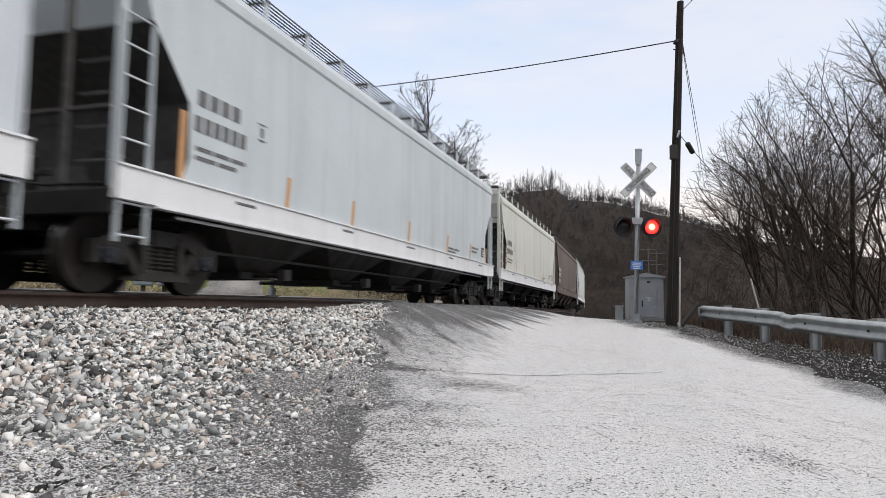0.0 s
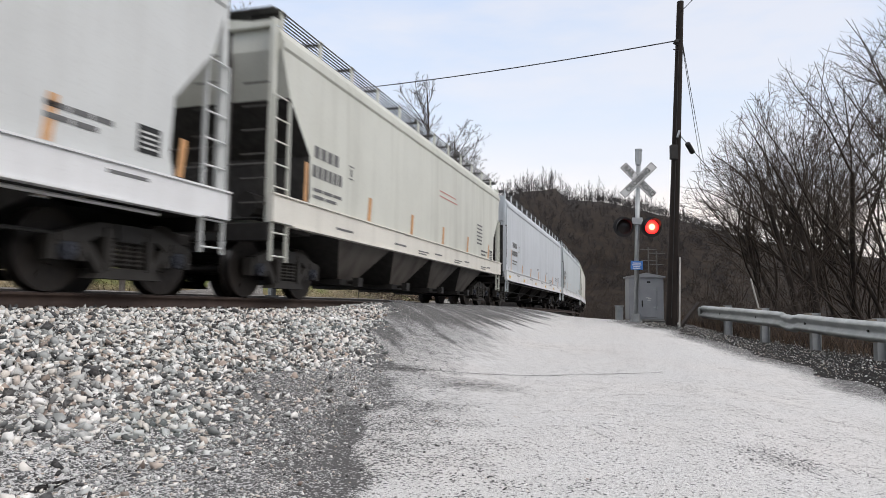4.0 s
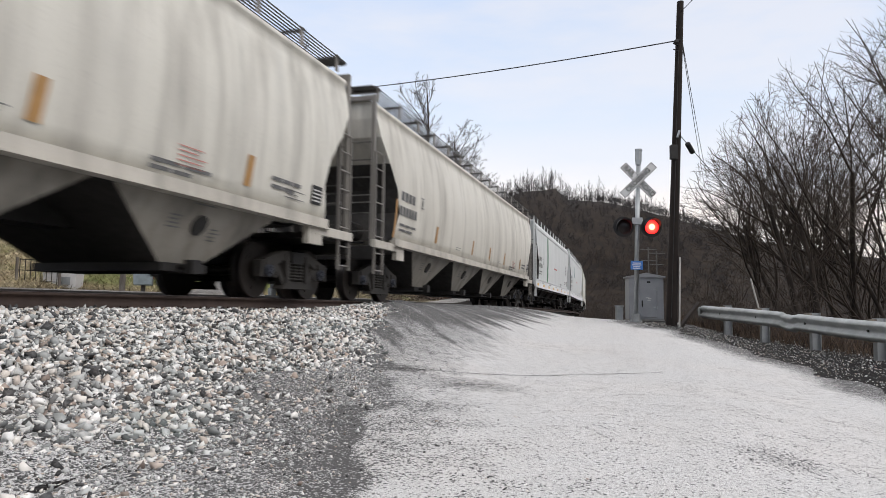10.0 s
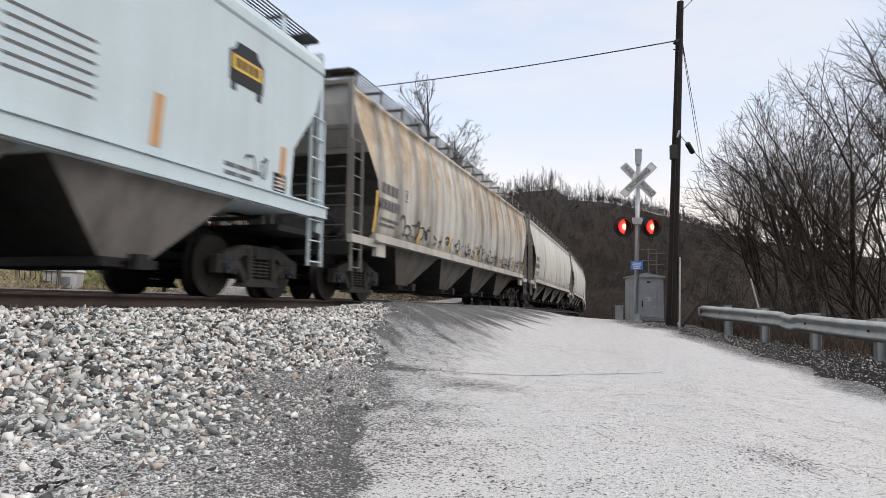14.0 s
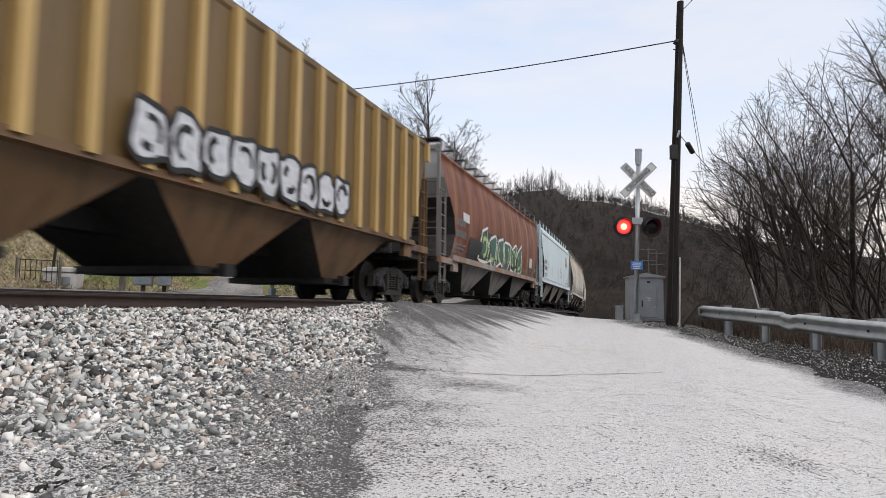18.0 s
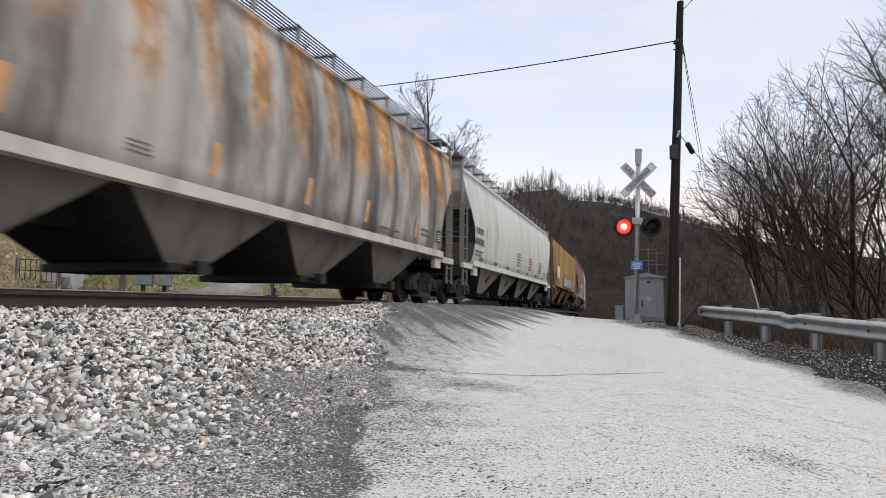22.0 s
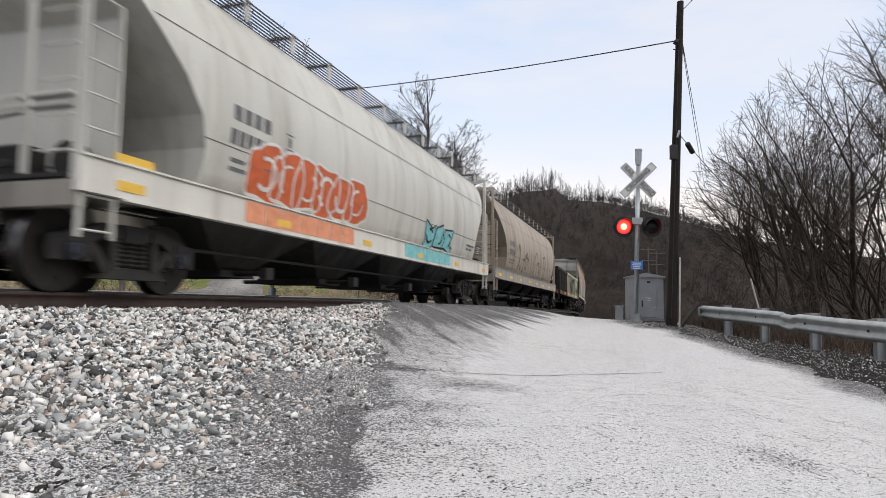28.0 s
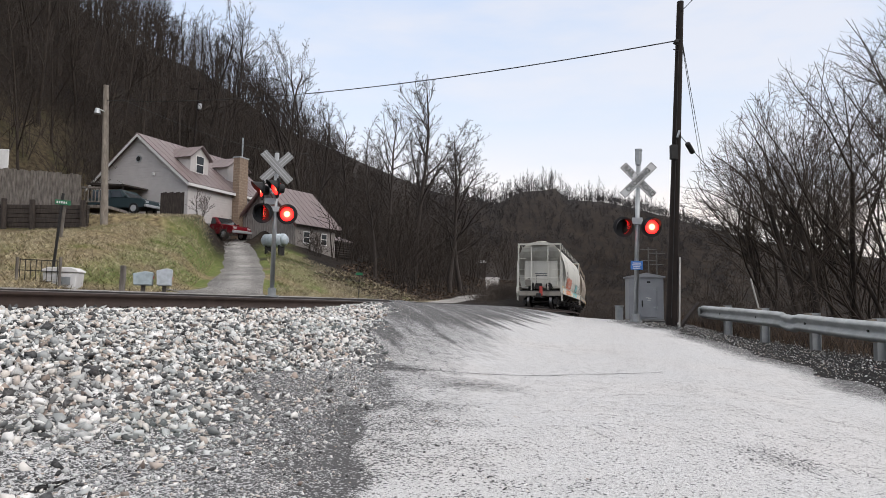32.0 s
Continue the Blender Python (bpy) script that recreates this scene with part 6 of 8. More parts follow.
M_LIT = lens_material()
M_DARKLENS = simple("dark_red_glass", (0.010, 0.004, 0.004), 0.3, 0, 0.2)
M_BOARD = simple("matt_black_board", (0.014, 0.014, 0.015), 0.7, 0, 0.3)
FLASH = []      # (lens, its pose, lit in the first phase or not)


def flasher(parent, m, first):
    """A round black target board with a hood, and a lens that turns between its lit and its dark face. It looks along -y of m."""
    un = part("target_board", disc(B(), (0, 0, 0), (0, 1, 0), 0.285, 0.02, 36), M_BOARD, parent, "round black target board")
    un.matrix_basis = m
    bm = B()
    n, a0, a1 = 22, radians(-35), radians(215)
    ring = []
    for k in range(n + 1):
        a = a0 + (a1 - a0) * k / n
        reach = 0.12 + 0.20 * max(0.0, math.sin(a)) ** 0.7 if math.sin(a) > 0 else 0.12 * (1 + math.sin(a))
        ring.append([(math.cos(a) * r, d, math.sin(a) * r) for r, d in ((0.212, -0.01), (0.212, -reach), (0.204, -reach), (0.204, -0.01))])
    vs = [[bm.verts.new(p) for p in q] for q in ring]
    for a, b in zip(vs, vs[1:]):
        for i in range(3):
            bm.faces.new((a[i], b[i], b[i + 1], a[i + 1]))
    part("hood", bm, M_BOARD, un)
    bm = B()
    disc(bm, (0, 0.09, 0), (0, 1, 0), 0.16, 0.16, 18, 0.12)
    part("lamp_housing", bm, M_BOARD, un)
    lens_m = m @ pose(0, -0.016, 0)
    bm = B()
    for sgn in (-1, 1):
        rings = []
        for k in range(5):
            r = 0.195 * k / 4
            y = sgn * (0.004 + 0.028 * (1 - (k / 4) ** 2))
            rings.append([bm.verts.new((r * math.cos(j * math.tau / 24), y, r * math.sin(j * math.tau / 24))) for j in range(24)] if k else [bm.verts.new((0, y, 0))])
        for k in range(4):
            for j in range(24):
                j2 = (j + 1) % 24
                q = (rings[0][0], rings[1][j], rings[1][j2]) if k == 0 else (rings[k][j], rings[k + 1][j], rings[k + 1][j2], rings[k][j2])
                f = bm.faces.new(q)
                f.material_index = 0 if sgn < 0 else 1
    bmesh.ops.recalc_face_normals(bm, faces=bm.faces[:])
    ln = part("lens", bm, M_LIT, parent, "round red signal lens")
    ln.data.materials.append(M_DARKLENS)
    ln.matrix_basis = lens_m
    FLASH.append((ln, lens_m, first))


FLASH_START, FLASH_HALF = 0.375, 0.619


def key_flashers():
    for ln, m, first in FLASH:
        lit = first
        rows, t = [(0.0, m @ pose(0, 0, 0, 0, 0, 0 if lit else 172))], FLASH_START
        while t < 31.95:
            # a lens comes on a little before its neighbour goes out
            t0 = (math.floor(t * 30 + 1.2) if lit else math.floor(t * 30)) / 30
            for step, turn in ((-1, 0), (0, 37), (1, 124), (2, 172)) if lit else ((-1, 172), (0, 124), (1, 37), (2, 0)):
                rows.append((t0 + step / 30, m @ pose(0, 0, 0, 0, 0, turn)))
            lit = not lit
            t += FLASH_HALF
        rows.append((32.0, m @ pose(0, 0, 0, 0, 0, 0 if lit else 172)))
        out = []
        for r in rows:
            if not out or frame(r[0]) > frame(out[-1][0]):
                out.append(r)
        walk(ln, out)


def sign_text(parent, word, m, size, material):
    cu = bpy.data.curves.new("word", "FONT")
    cu.body, cu.size, cu.align_x, cu.align_y, cu.extrude = word, size, "CENTER", "CENTER", 0.0015
    cu.offset = 0.006
    me_ob = bpy.data.objects.new("word", cu)
    scene.collection.objects.link(me_ob)
    bpy.context.view_layer.update()
    me = bpy.data.meshes.new_from_object(me_ob.evaluated_get(bpy.context.evaluated_depsgraph_get()))
    bpy.data.objects.remove(me_ob)
    me.materials.clear()
    me.materials.append(material)
    ob = new("lettering", me)
    ob.parent = parent
    ob.matrix_basis = m
    return ob


M_BACK = simple("dull_blade_back", (0.30, 0.30, 0.30), 0.55, 0.4, 0.2)


def crossbuck(mast, z, y, front, reach=0.6):
    """Two crossed blades; lettering on the side that looks along -y."""
    for k, a in enumerate((46, -46)):
        bm = box(B(), -reach, reach, -0.012, 0.012, -0.112, 0.112)
        bl = part("crossbuck_blade", bevel(bm, 0.004), M_WHITE if front else M_BACK, mast, "white crossed blade" if front else "bare metal back of a crossed blade")
        bl.matrix_basis = pose(0, y - 0.026 * (k == (0 if front else 1)), z, 0, -a, 0)
        if front:
            up = pose(0, -0.014, 0, 90, 0, 0)
            if a > 0:
                sign_text(bl, "CROSSING", up, 0.175, M_INK)
            else:
                sign_text(bl, "RAIL", pose(-0.355, -0.014, 0, 90, 0, 0), 0.175, M_INK)
                sign_text(bl, "ROAD", pose(0.36, -0.014, 0, 90, 0, 0), 0.175, M_INK)
            bm = B()
            for sx in (-1, 1):
                box(bm, sx * 0.58 - 0.006, sx * 0.58 + 0.006, -0.0135, -0.0125, -0.10, 0.10)
            for sz in (-1, 1):
                box(bm, -0.58, 0.58, -0.0135, -0.0125, sz * 0.098 - 0.005, sz * 0.098 + 0.005)
            part("blade_border", bm, M_INK, bl)
        else:
            bm = B()
            for q in (-0.04, 0.04):
                box(bm, -reach, reach, -0.018, -0.012, q - 0.01, q + 0.01)
            part("stiffener", bm, M_ALU, bl)


def near_signal():
    x, y = 5.31, 19.0
    m = Matrix.Translation((x, y, gz(x, y))) @ pose(0, 0, 0, 0, 1.6, -14)
    s = thing("crossing_signal", m, "railroad crossing signal with crossed white blades and twin red lamps", "crossing signal", "crossing signals")
    bm = B()
    bar(bm, (0, 0, 0), (0, 0, 4.35), 0.062, 16)
    part("mast", bm, M_GALV, s, "galvanised round mast", True)
    bm = B()
    box(bm, -0.17, 0.17, -0.17, 0.17, -0.10, 0.03)
    disc(bm, (0, 0, 0.12), (0, 0, 1), 0.11, 0.22, 14)
    for a in (-1, 1):
        for b in (-1, 1):
            disc(bm, (a * 0.13, b * 0.13, 0.05), (0, 0, 1), 0.02, 0.06, 8)
    part("mast_base", bm, M_GALV, s)
    bm = B()
    disc(bm, (0, 0, 4.42), (0, 0, 1), 0.078, 0.10, 14)
    disc(bm, (0, 0, 4.62), (0, 0, 1), 0.088, 0.30, 14)
    disc(bm, (0, 0, 4.79), (0, 0, 1), 0.10, 0.05, 14)
    part("bell", bm, M_GALV, s, "cylindrical warning bell on top")
    crossbuck(s, 3.92, -0.10, True)
    bm = B()
    bar(bm, (-0.42, 0.02, 2.78), (0.42, 0.02, 2.78), 0.035, 10)
    box(bm, -0.14, 0.14, -0.10, 0.12, 2.70, 2.88)
    part("crossarm", bm, M_ALU, s)
    for sgn in (-1, 1):
        flasher(s, pose(sgn * 0.37, -0.10, 2.62, 0, 0, 14 + sgn * 2), sgn > 0)
    sg = part("notice_plate", bevel(box(B(), -0.16, 0.16, -0.085, -0.075, 1.44, 1.68), 0.002), M_BLUE, s, "small blue notice plate with white bars")
    bm = B()
    for z, w in ((1.62, 0.11), (1.57, 0.12), (1.52, 0.09), (1.475, 0.10)):
        box(bm, -w, w, -0.089, -0.086, z - 0.012, z + 0.012)
    part("notice_bars", bm, M_WHITE, sg)
    return s


def far_signal():
    x, y = -4.70, 19.0
    m = Matrix.Translation((x, y, gz(x, y))) @ pose(0, 0, 0, 0, 0.4, 18)
    s = thing("crossing_signal", m, "railroad crossing signal seen from its bare metal back, four lamps", "crossing signal", "crossing signals")
    h = 4.20 - gz(x, y)
    part("mast", bar(B(), (0, 0, 0), (0, 0, h), 0.062, 16), M_GALV, s, "galvanised round mast", True)
    bm = B()
    box(bm, -0.17, 0.17, -0.17, 0.17, -0.05, 0.03)
    disc(bm, (0, 0, 0.12), (0, 0, 1), 0.11, 0.22, 14)
    part("mast_base", bm, M_GALV, s)
    crossbuck(s, h - 0.42, -0.10, False, 0.545)
    lo, hi = h - 1.72, h - 1.10
    bm = B()
    bar(bm, (-0.36, 0.02, lo + 0.12), (0.36, 0.02, lo + 0.12), 0.03, 8)
    box(bm, -0.12, 0.12, -0.09, 0.10, lo + 0.06, lo + 0.20)
    bar(bm, (-0.40, -0.05, hi), (0.10, -0.20, hi), 0.03, 8)
    box(bm, -0.30, -0.02, -0.14, 0.06, hi - 0.36, hi - 0.20)
    part("crossarm", bm, M_ALU, s)
    for sgn in (-1, 1):
        flasher(s, pose(sgn * 0.33, -0.10, lo, 0, 0, -18 + sgn * 2), sgn > 0)
    flasher(s, pose(-0.36, -0.08, hi + 0.02, 0, 0, -82), True)
    flasher(s, pose(0.03, -0.30, hi + 0.06, 0, 0, -82), False)
    return s


near_signal()
far_signal()


def signal_cabinet():
    M_CAB = simple("weathered_aluminium", (0.33, 0.34, 0.355), 0.5, 0.2, 0.12, 3, 60)
    x, y = 6.1, 20.9
    c = thing("signal_cabinet", Matrix.Translation((x, y, gz(x, y - 0.4) - 0.02)) @ pose(0, 0, 0, 0, 0, -7), "grey metal signal cabinet with a low gabled roof", "cabinet")
    part("body", bevel(box(B(), -0.50, 0.50, -0.42, 0.42, 0.06, 1.30), 0.012), M_CAB, c)
    part("plinth", box(B(), -0.52, 0.52, -0.44, 0.44, -0.12, 0.06), simple("concrete", (0.33, 0.32, 0.30), 0.9), c)
    part("roof", prism(B(), [(-0.55, 1.30), (0.55, 1.30), (0.55, 1.335), (0.0, 1.44), (-0.55, 1.335)], "y", -0.47, 0.47), M_CAB, c)
    d = part("door", bevel(box(B(), -0.17, 0.29, -0.445, -0.42, 0.12, 1.02), 0.006), M_CAB, c, "flush grey door")
    bm = B()
    for z in (0.42, 0.95):
        bar(bm, (0.30, -0.455, z - 0.05), (0.30, -0.455, z + 0.05), 0.02, 8)
        box(bm, 0.20, 0.29, -0.453, -0.445, z - 0.02, z + 0.02)
    part("hinge", bm, M_GALV, d)
    part("handle", box(B(), -0.14, -0.11, -0.475, -0.445, 0.42, 0.62), M_STEEL, d)
    part("vent_panel", box(B(), -0.17, 0.30, -0.432, -0.42, 1.06, 1.26), M_CAB, c)
    part("vent", box(B(), 0.02, 0.12, -0.437, -0.432, 1.14, 1.19), M_INK, c)
    bm = B()
    for u, z in ((0.03, 0.70), (0.09, 0.68), (0.07, 0.63)):
        box(bm, u - 0.05, u + 0.05, -0.449, -0.446, z - 0.012, z + 0.012)
    part("stencil_bars", bm, M_MARKL, d)
    j = thing("junction_box", Matrix.Translation((5.22, 20.4, gz(5.22, 20.4))), "small pale metal junction box on the ground", "junction box")
    part("box", bevel(box(B(), -0.10, 0.10, -0.07, 0.07, -0.03, 0.40), 0.01), M_GALV, j)
    part("lid", box(B(), -0.115, 0.115, -0.085, 0.085, 0.40, 0.43), M_GALV, j)


signal_cabinet()


# ---- poles and wires ----
M_POLE = bark("creosoted_pole", (0.006, 0.0042, 0.0034), (0.020, 0.0125, 0.0095))
M_POLEG = bark("grey_weathered_pole", (0.13, 0.11, 0.09), (0.30, 0.265, 0.225))
M_POLEF = bark("dark_grey_pole", (0.060, 0.058, 0.058), (0.15, 0.145, 0.14))


def wire(name, a, b, sag, r, label, n=24):
    a, b = Vector(a), Vector(b)
    p = [a.lerp(b, k / n) - Vector((0, 0, sag * 4 * (k / n) * (1 - k / n))) for k in range(n + 1)]
    bm = tube_path(B(), p, r, 5)
    return tagged(link_mesh(name, bm, M_BLACK), label, "wire")


def utility_pole(base, top, r0, r1, mat, label):
    base, top = Vector(base), Vector(top)
    p = thing("utility_pole", Matrix.Translation(base), label, "utility pole")
    d = top - base
    v, f, n, m = [], [], 9, 14
    for k in range(n + 1):
        q = k / n
        c, r = d * (q * (1 + 0.4 / d.length) - 0.4 / d.length), r0 + (r1 - r0) * q
        v += [(c.x + r * math.cos(a * math.tau / m), c.y + r * math.sin(a * math.tau / m), c.z) for a in range(m)]
    for k in range(n):
        f += [(k * m + a, k * m + (a + 1) % m, (k + 1) * m + (a + 1) % m, (k + 1) * m + a) for a in range(m)]
    top_c = len(v)
    v.append(tuple(d + Vector((0, 0, r1 * 0.3))))
    arrays("shaft", v, f, mat, p, smooth_shade=True)
    part("pole_top", disc(B(), d, (0, 0, 1), r1, 0.03, 14), mat, p)
    return p


P1 = (5.69, 17.2, gz(5.69, 17.2))
P1T = (6.06, 17.2, 7.86)
pole = utility_pole(P1, P1T, 0.138, 0.085, M_POLE, "dark creosoted wooden utility pole leaning slightly")
bm = B()
box(bm, -0.02, 0.14, -0.30, -0.14, 4.15, 4.50)
part("meter_box", bm, M_BLACK, pole)
part("bracket", bar(B(), (0.18, -0.15, 4.72), (0.24, -0.15, 4.90), 0.03, 8), M_GALV, pole)
part("conduit", bar(B(), (0.16, -0.12, -0.15), (0.20, -0.13, 1.70), 0.022, 8), simple("white_conduit", (0.55, 0.53, 0.50), 0.5), pole, "thin white plastic conduit")
part("ground_wire", bar(B(), (-0.05, -0.17, 0.2), (0.27, -0.10, 7.0), 0.009, 5), M_BLACK, pole)
bm = B()
for z in (7.15, 7.0):
    bar(bm, (0.12, -0.16, z), (0.46, 0.10, z), 0.018, 6)
disc(bm, (0.17, -0.22, 7.18), (0, 1, 0), 0.05, 0.12, 10)
part("cable_clamp", bm, M_STEEL, pole)
P2 = (-16.64, 33.6, gz(-16.64, 33.6))
pole2 = utility_pole(P2, (-16.89, 33.6, 10.75), 0.19, 0.12, M_POLEG, "grey weathered wooden utility pole with a yard lamp")
bm = B()
bar(bm, (-0.2, -0.1, 5.75), (-0.45, -0.2, 5.85), 0.03, 8)
disc(bm, (-0.5, -0.22, 5.75), (0, 0, 1), 0.17, 0.26, 12, 0.10)
part("yard_lamp", bm, M_GALV, pole2, "pale metal yard lamp")
wire("service_wire", (6.02, 17.1, 6.82), (-16.85, 33.6, 10.0), 0.55, 0.016, "sagging black service wire over the road")
wire("utility_wire", (6.03, 17.2, 7.25), (25.0, 62.0, 7.4), 0.9, 0.010, "thin black wire running off over the trees")
wire("utility_wire", (6.05, 17.2, 7.05), (24.6, 62.0, 7.0), 0.9, 0.010, "thin black wire running off over the trees")
wire("utility_wire", (6.06, 17.2, 7.6), (7.5, -20.0, 9.5), 0.8, 0.010, "thin black wire running overhead along the road")
wire("utility_wire", (-16.3, 34.0, 10.2), (-14.0, 70.0, 15.5), 0.8, 0.014, "black wire between poles on the bank")
gw = wire("guy_wire", (5.95, 17.1, 4.35), (13.5, 25.0, 1.2), 0.15, 0.010, "thin guy wire with a black insulator")
spl = thing("cable_splice", Matrix.Translation((6.33, 17.45, 4.10)) @ pose(0, 0, 0, 0, 128, 40), "black cable splice case hanging on the wire", "cable splice")
part("case", bevel(bar(B(), (0, 0, -0.17), (0, 0, 0.17), 0.068, 12), 0.02), M_BLACK, spl)
for bx, by, h in ((32.9, 110.0, 9.6), (34.2, 110.0, 9.0)):
    up = utility_pole((bx, by, gz(bx, by)), (bx, by, h), 0.16, 0.10, M_POLEF, "distant wooden pole with crossarms")
    hh = h - gz(bx, by)
    part("crossarm", box(box(B(), -1.3, 1.3, -0.06, 0.06, hh - 0.4, hh - 0.25), -1.1, 1.1, -0.06, 0.06, hh - 2.2, hh - 2.05), M_POLEF, up)
hp = utility_pole((-29.0, 78.0, gz(-29.0, 78.0)), (-28.4, 78.0, gz(-29, 78) + 12.5), 0.16, 0.10, M_POLE, "dark utility pole on the wooded bank")
part("crossarm", box(B(), -0.4, 1.2, -0.05, 0.05, 11.6, 11.75), M_POLE, hp)
part("transformer", disc(B(), (0.75, -0.1, 9.6), (0, 0, 1), 0.22, 0.6, 12), simple("pale_grey_can", (0.55, 0.57, 0.6), 0.5), hp, "pale grey transformer can")


# ---- guardrail ----
def guardrail():
    g = thing("guardrail", Matrix.Identity(4), "galvanised steel guardrail with a bent, weathered beam", "guardrail")
    prof = [(0.0, 0.155), (-0.045, 0.135), (-0.083, 0.10), (-0.083, 0.07), (-0.02, 0.02), (-0.02, -0.02), (-0.083, -0.07), (-0.083, -0.10), (-0.045, -0.135), (0.0, -0.155)]

    def line(y):
        x = 6.46 + 0.012 * math.sin(y * 1.1) + (0.05 if 12.9 < y < 13.8 else 0)
        top = -0.165 + 0.0325 * (y - 10.1) + 0.012 * math.sin(y * 0.9 + 1)
        if y > 16.2:
            x += (y - 16.2) * 0.10
        if 12.6 < y < 13.2:
            top -= 0.035
        return x, top - 0.155
    spans = ((2.2, 6.0), (5.95, 9.75), (9.7, 13.25), (13.2, 17.45))
    for k, (a, b) in enumerate(spans):
        v, f, n = [], [], 26
        for i in range(n + 1):
            y = a + (b - a) * i / n
            x, z = line(y)
            for q, (dx, dz) in enumerate(prof):
                v.append((x + dx - 0.006 * (k % 2), y, z + dz))
            for q, (dx, dz) in enumerate(prof):
                v.append((x + dx + 0.006 - 0.006 * (k % 2), y, z + dz))
        m = len(prof)
        for i in range(n):
            for q in range(m - 1):
                for off, flip in ((0, 0), (m, 1)):
                    c = (i * 2 * m + off + q, i * 2 * m + off + q + 1, (i + 1) * 2 * m + off + q + 1, (i + 1) * 2 * m + off + q)
                    f.append(c[::-1] if flip else c)
        arrays("beam", v, f, M_GUARD, g, smooth_shade=True)
    for y in (4.7, 6.6, 8.5, 10.45, 12.3, 14.2, 16.0):
        x, z = line(y)
        base = gz(x + 0.15, y)
        bm = B()
        box(bm, x + 0.075, x + 0.085, y - 0.05, y + 0.05, base - 0.3, z + 0.19)
        box(bm, x + 0.085, x + 0.225, y - 0.005, y + 0.005, base - 0.3, z + 0.19)
        box(bm, x + 0.225, x + 0.235, y - 0.05, y + 0.05, base - 0.3, z + 0.19)
        part("post", bm, M_GALV, g)
        part("block", box(B(), x + 0.0, x + 0.075, y - 0.06, y + 0.06, z - 0.17, z + 0.18), M_POLEG, g)
        part("bolt", disc(B(), (x - 0.026, y, z), (1, 0, 0), 0.022, 0.02, 8), M_STEEL, g)
    x, z = line(17.45)
    part("end_shoe", bevel(box(B(), x - 0.09, x + 0.03, 17.40, 17.62, z - 0.12, z + 0.12), 0.03), M_GUARD, g)
    d = thing("marker_stake", Matrix.Translation((6.72, 14.3, gz(6.72, 14.3))) @ pose(0, 0, 0, 0, -14, 0), "thin pale leaning marker stake", "stake")
    part("stake", bar(B(), (0, 0, -0.1), (0, 0, 1.35), 0.016, 6), simple("bleached_stick", (0.5, 0.48, 0.45), 0.7), d)


M_GUARD = simple("weathered_galvanised", (0.44, 0.46, 0.455), 0.5, 0.3, 0.25, 4, 40)
guardrail()


# ---- the houses on the bank ----
def lap_siding(parent, name, mat, u0, u1, z0, z1, y, slope=None, step=0.2, mid=None):
    """Overlapping boards on a wall in the plane y = const that looks along -y; slope: the gable's rise over run about mid."""
    bm = B()
    z = z0
    while z < z1:
        a, b = u0, u1
        zt = min(z + step + 0.015, z1)
        if slope:
            r = max(0.0, (slope[1] - zt) / slope[0])
            a, b = max(u0, mid - r), min(u1, mid + r)
        if b - a > 0.1:
            p = [(a, y, zt), (b, y, zt), (b, y - 0.03, z), (a, y - 0.03, z)]
            q = [bm.verts.new(v) for v in p] + [bm.verts.new((v[0], y + 0.03, v[2])) for v in p]
            for f in ((0, 3, 2, 1), (3, 7, 6, 2), (0, 4, 7, 3), (1, 2, 6, 5)):
                bm.faces.new([q[i] for i in f])
        z += step
    return part(name, bm, mat, parent)


def metal_roof(parent, mat, p0, p1, p2, p3, ribs, t=0.05):
    """A roof slope with standing seams: p0-p1 along the eave, p3-p2 along the ridge."""
    p0, p1, p2, p3 = (Vector(p) for p in (p0, p1, p2, p3))
    nrm = (p1 - p0).cross(p3 - p0).normalized()
    bm = B()
    lo, hi = [bm.verts.new(p) for p in (p0, p1, p2, p3)], [bm.verts.new(p + nrm * t) for p in (p0, p1, p2, p3)]
    bm.faces.new(lo[::-1])
    bm.faces.new(hi)
    for k in range(4):
        bm.faces.new((lo[k], lo[(k + 1) % 4], hi[(k + 1) % 4], hi[k]))
    ob = part("roof", bm, mat, parent)
    for k in range(ribs + 1):
        a, b = p0.lerp(p1, k / ribs) + nrm * t, p3.lerp(p2, k / ribs) + nrm * t
        part("seam", bar(B(), a, b, 0.03, 4), mat, ob)
    return ob


M_SIDE = simple("grey_beige_siding", (0.53, 0.50, 0.485), 0.6, 0, 0.08, 2, 30)
M_ROOF = simple("mauve_metal_roof", (0.20, 0.155, 0.15), 0.45, 0.2, 0.15, 1.5, 20)
M_TRIM = simple("white_trim", (0.68, 0.67, 0.66), 0.5, 0, 0.08)
M_FASC = simple("dark_red_fascia", (0.10, 0.05, 0.045), 0.6)
M_BRICK = simple("chimney_brick", (0.30, 0.22, 0.16), 0.9, 0, 0.3, 6, 30)
M_BARN = bark("bare_barn_boards", (0.17, 0.15, 0.14), (0.31, 0.285, 0.265))
M_OLDW = bark("silvered_wood", (0.075, 0.064, 0.055), (0.24, 0.215, 0.19))
M_LOG = bark("dark_timber", (0.018, 0.014, 0.012), (0.065, 0.051, 0.043))
M_GLASS, _nt, _p = mat_new("window_glass")
_p.inputs["Base Color"].default_value, _p.inputs["Roughness"].default_value = (0.02, 0.025, 0.03, 1), 0.06


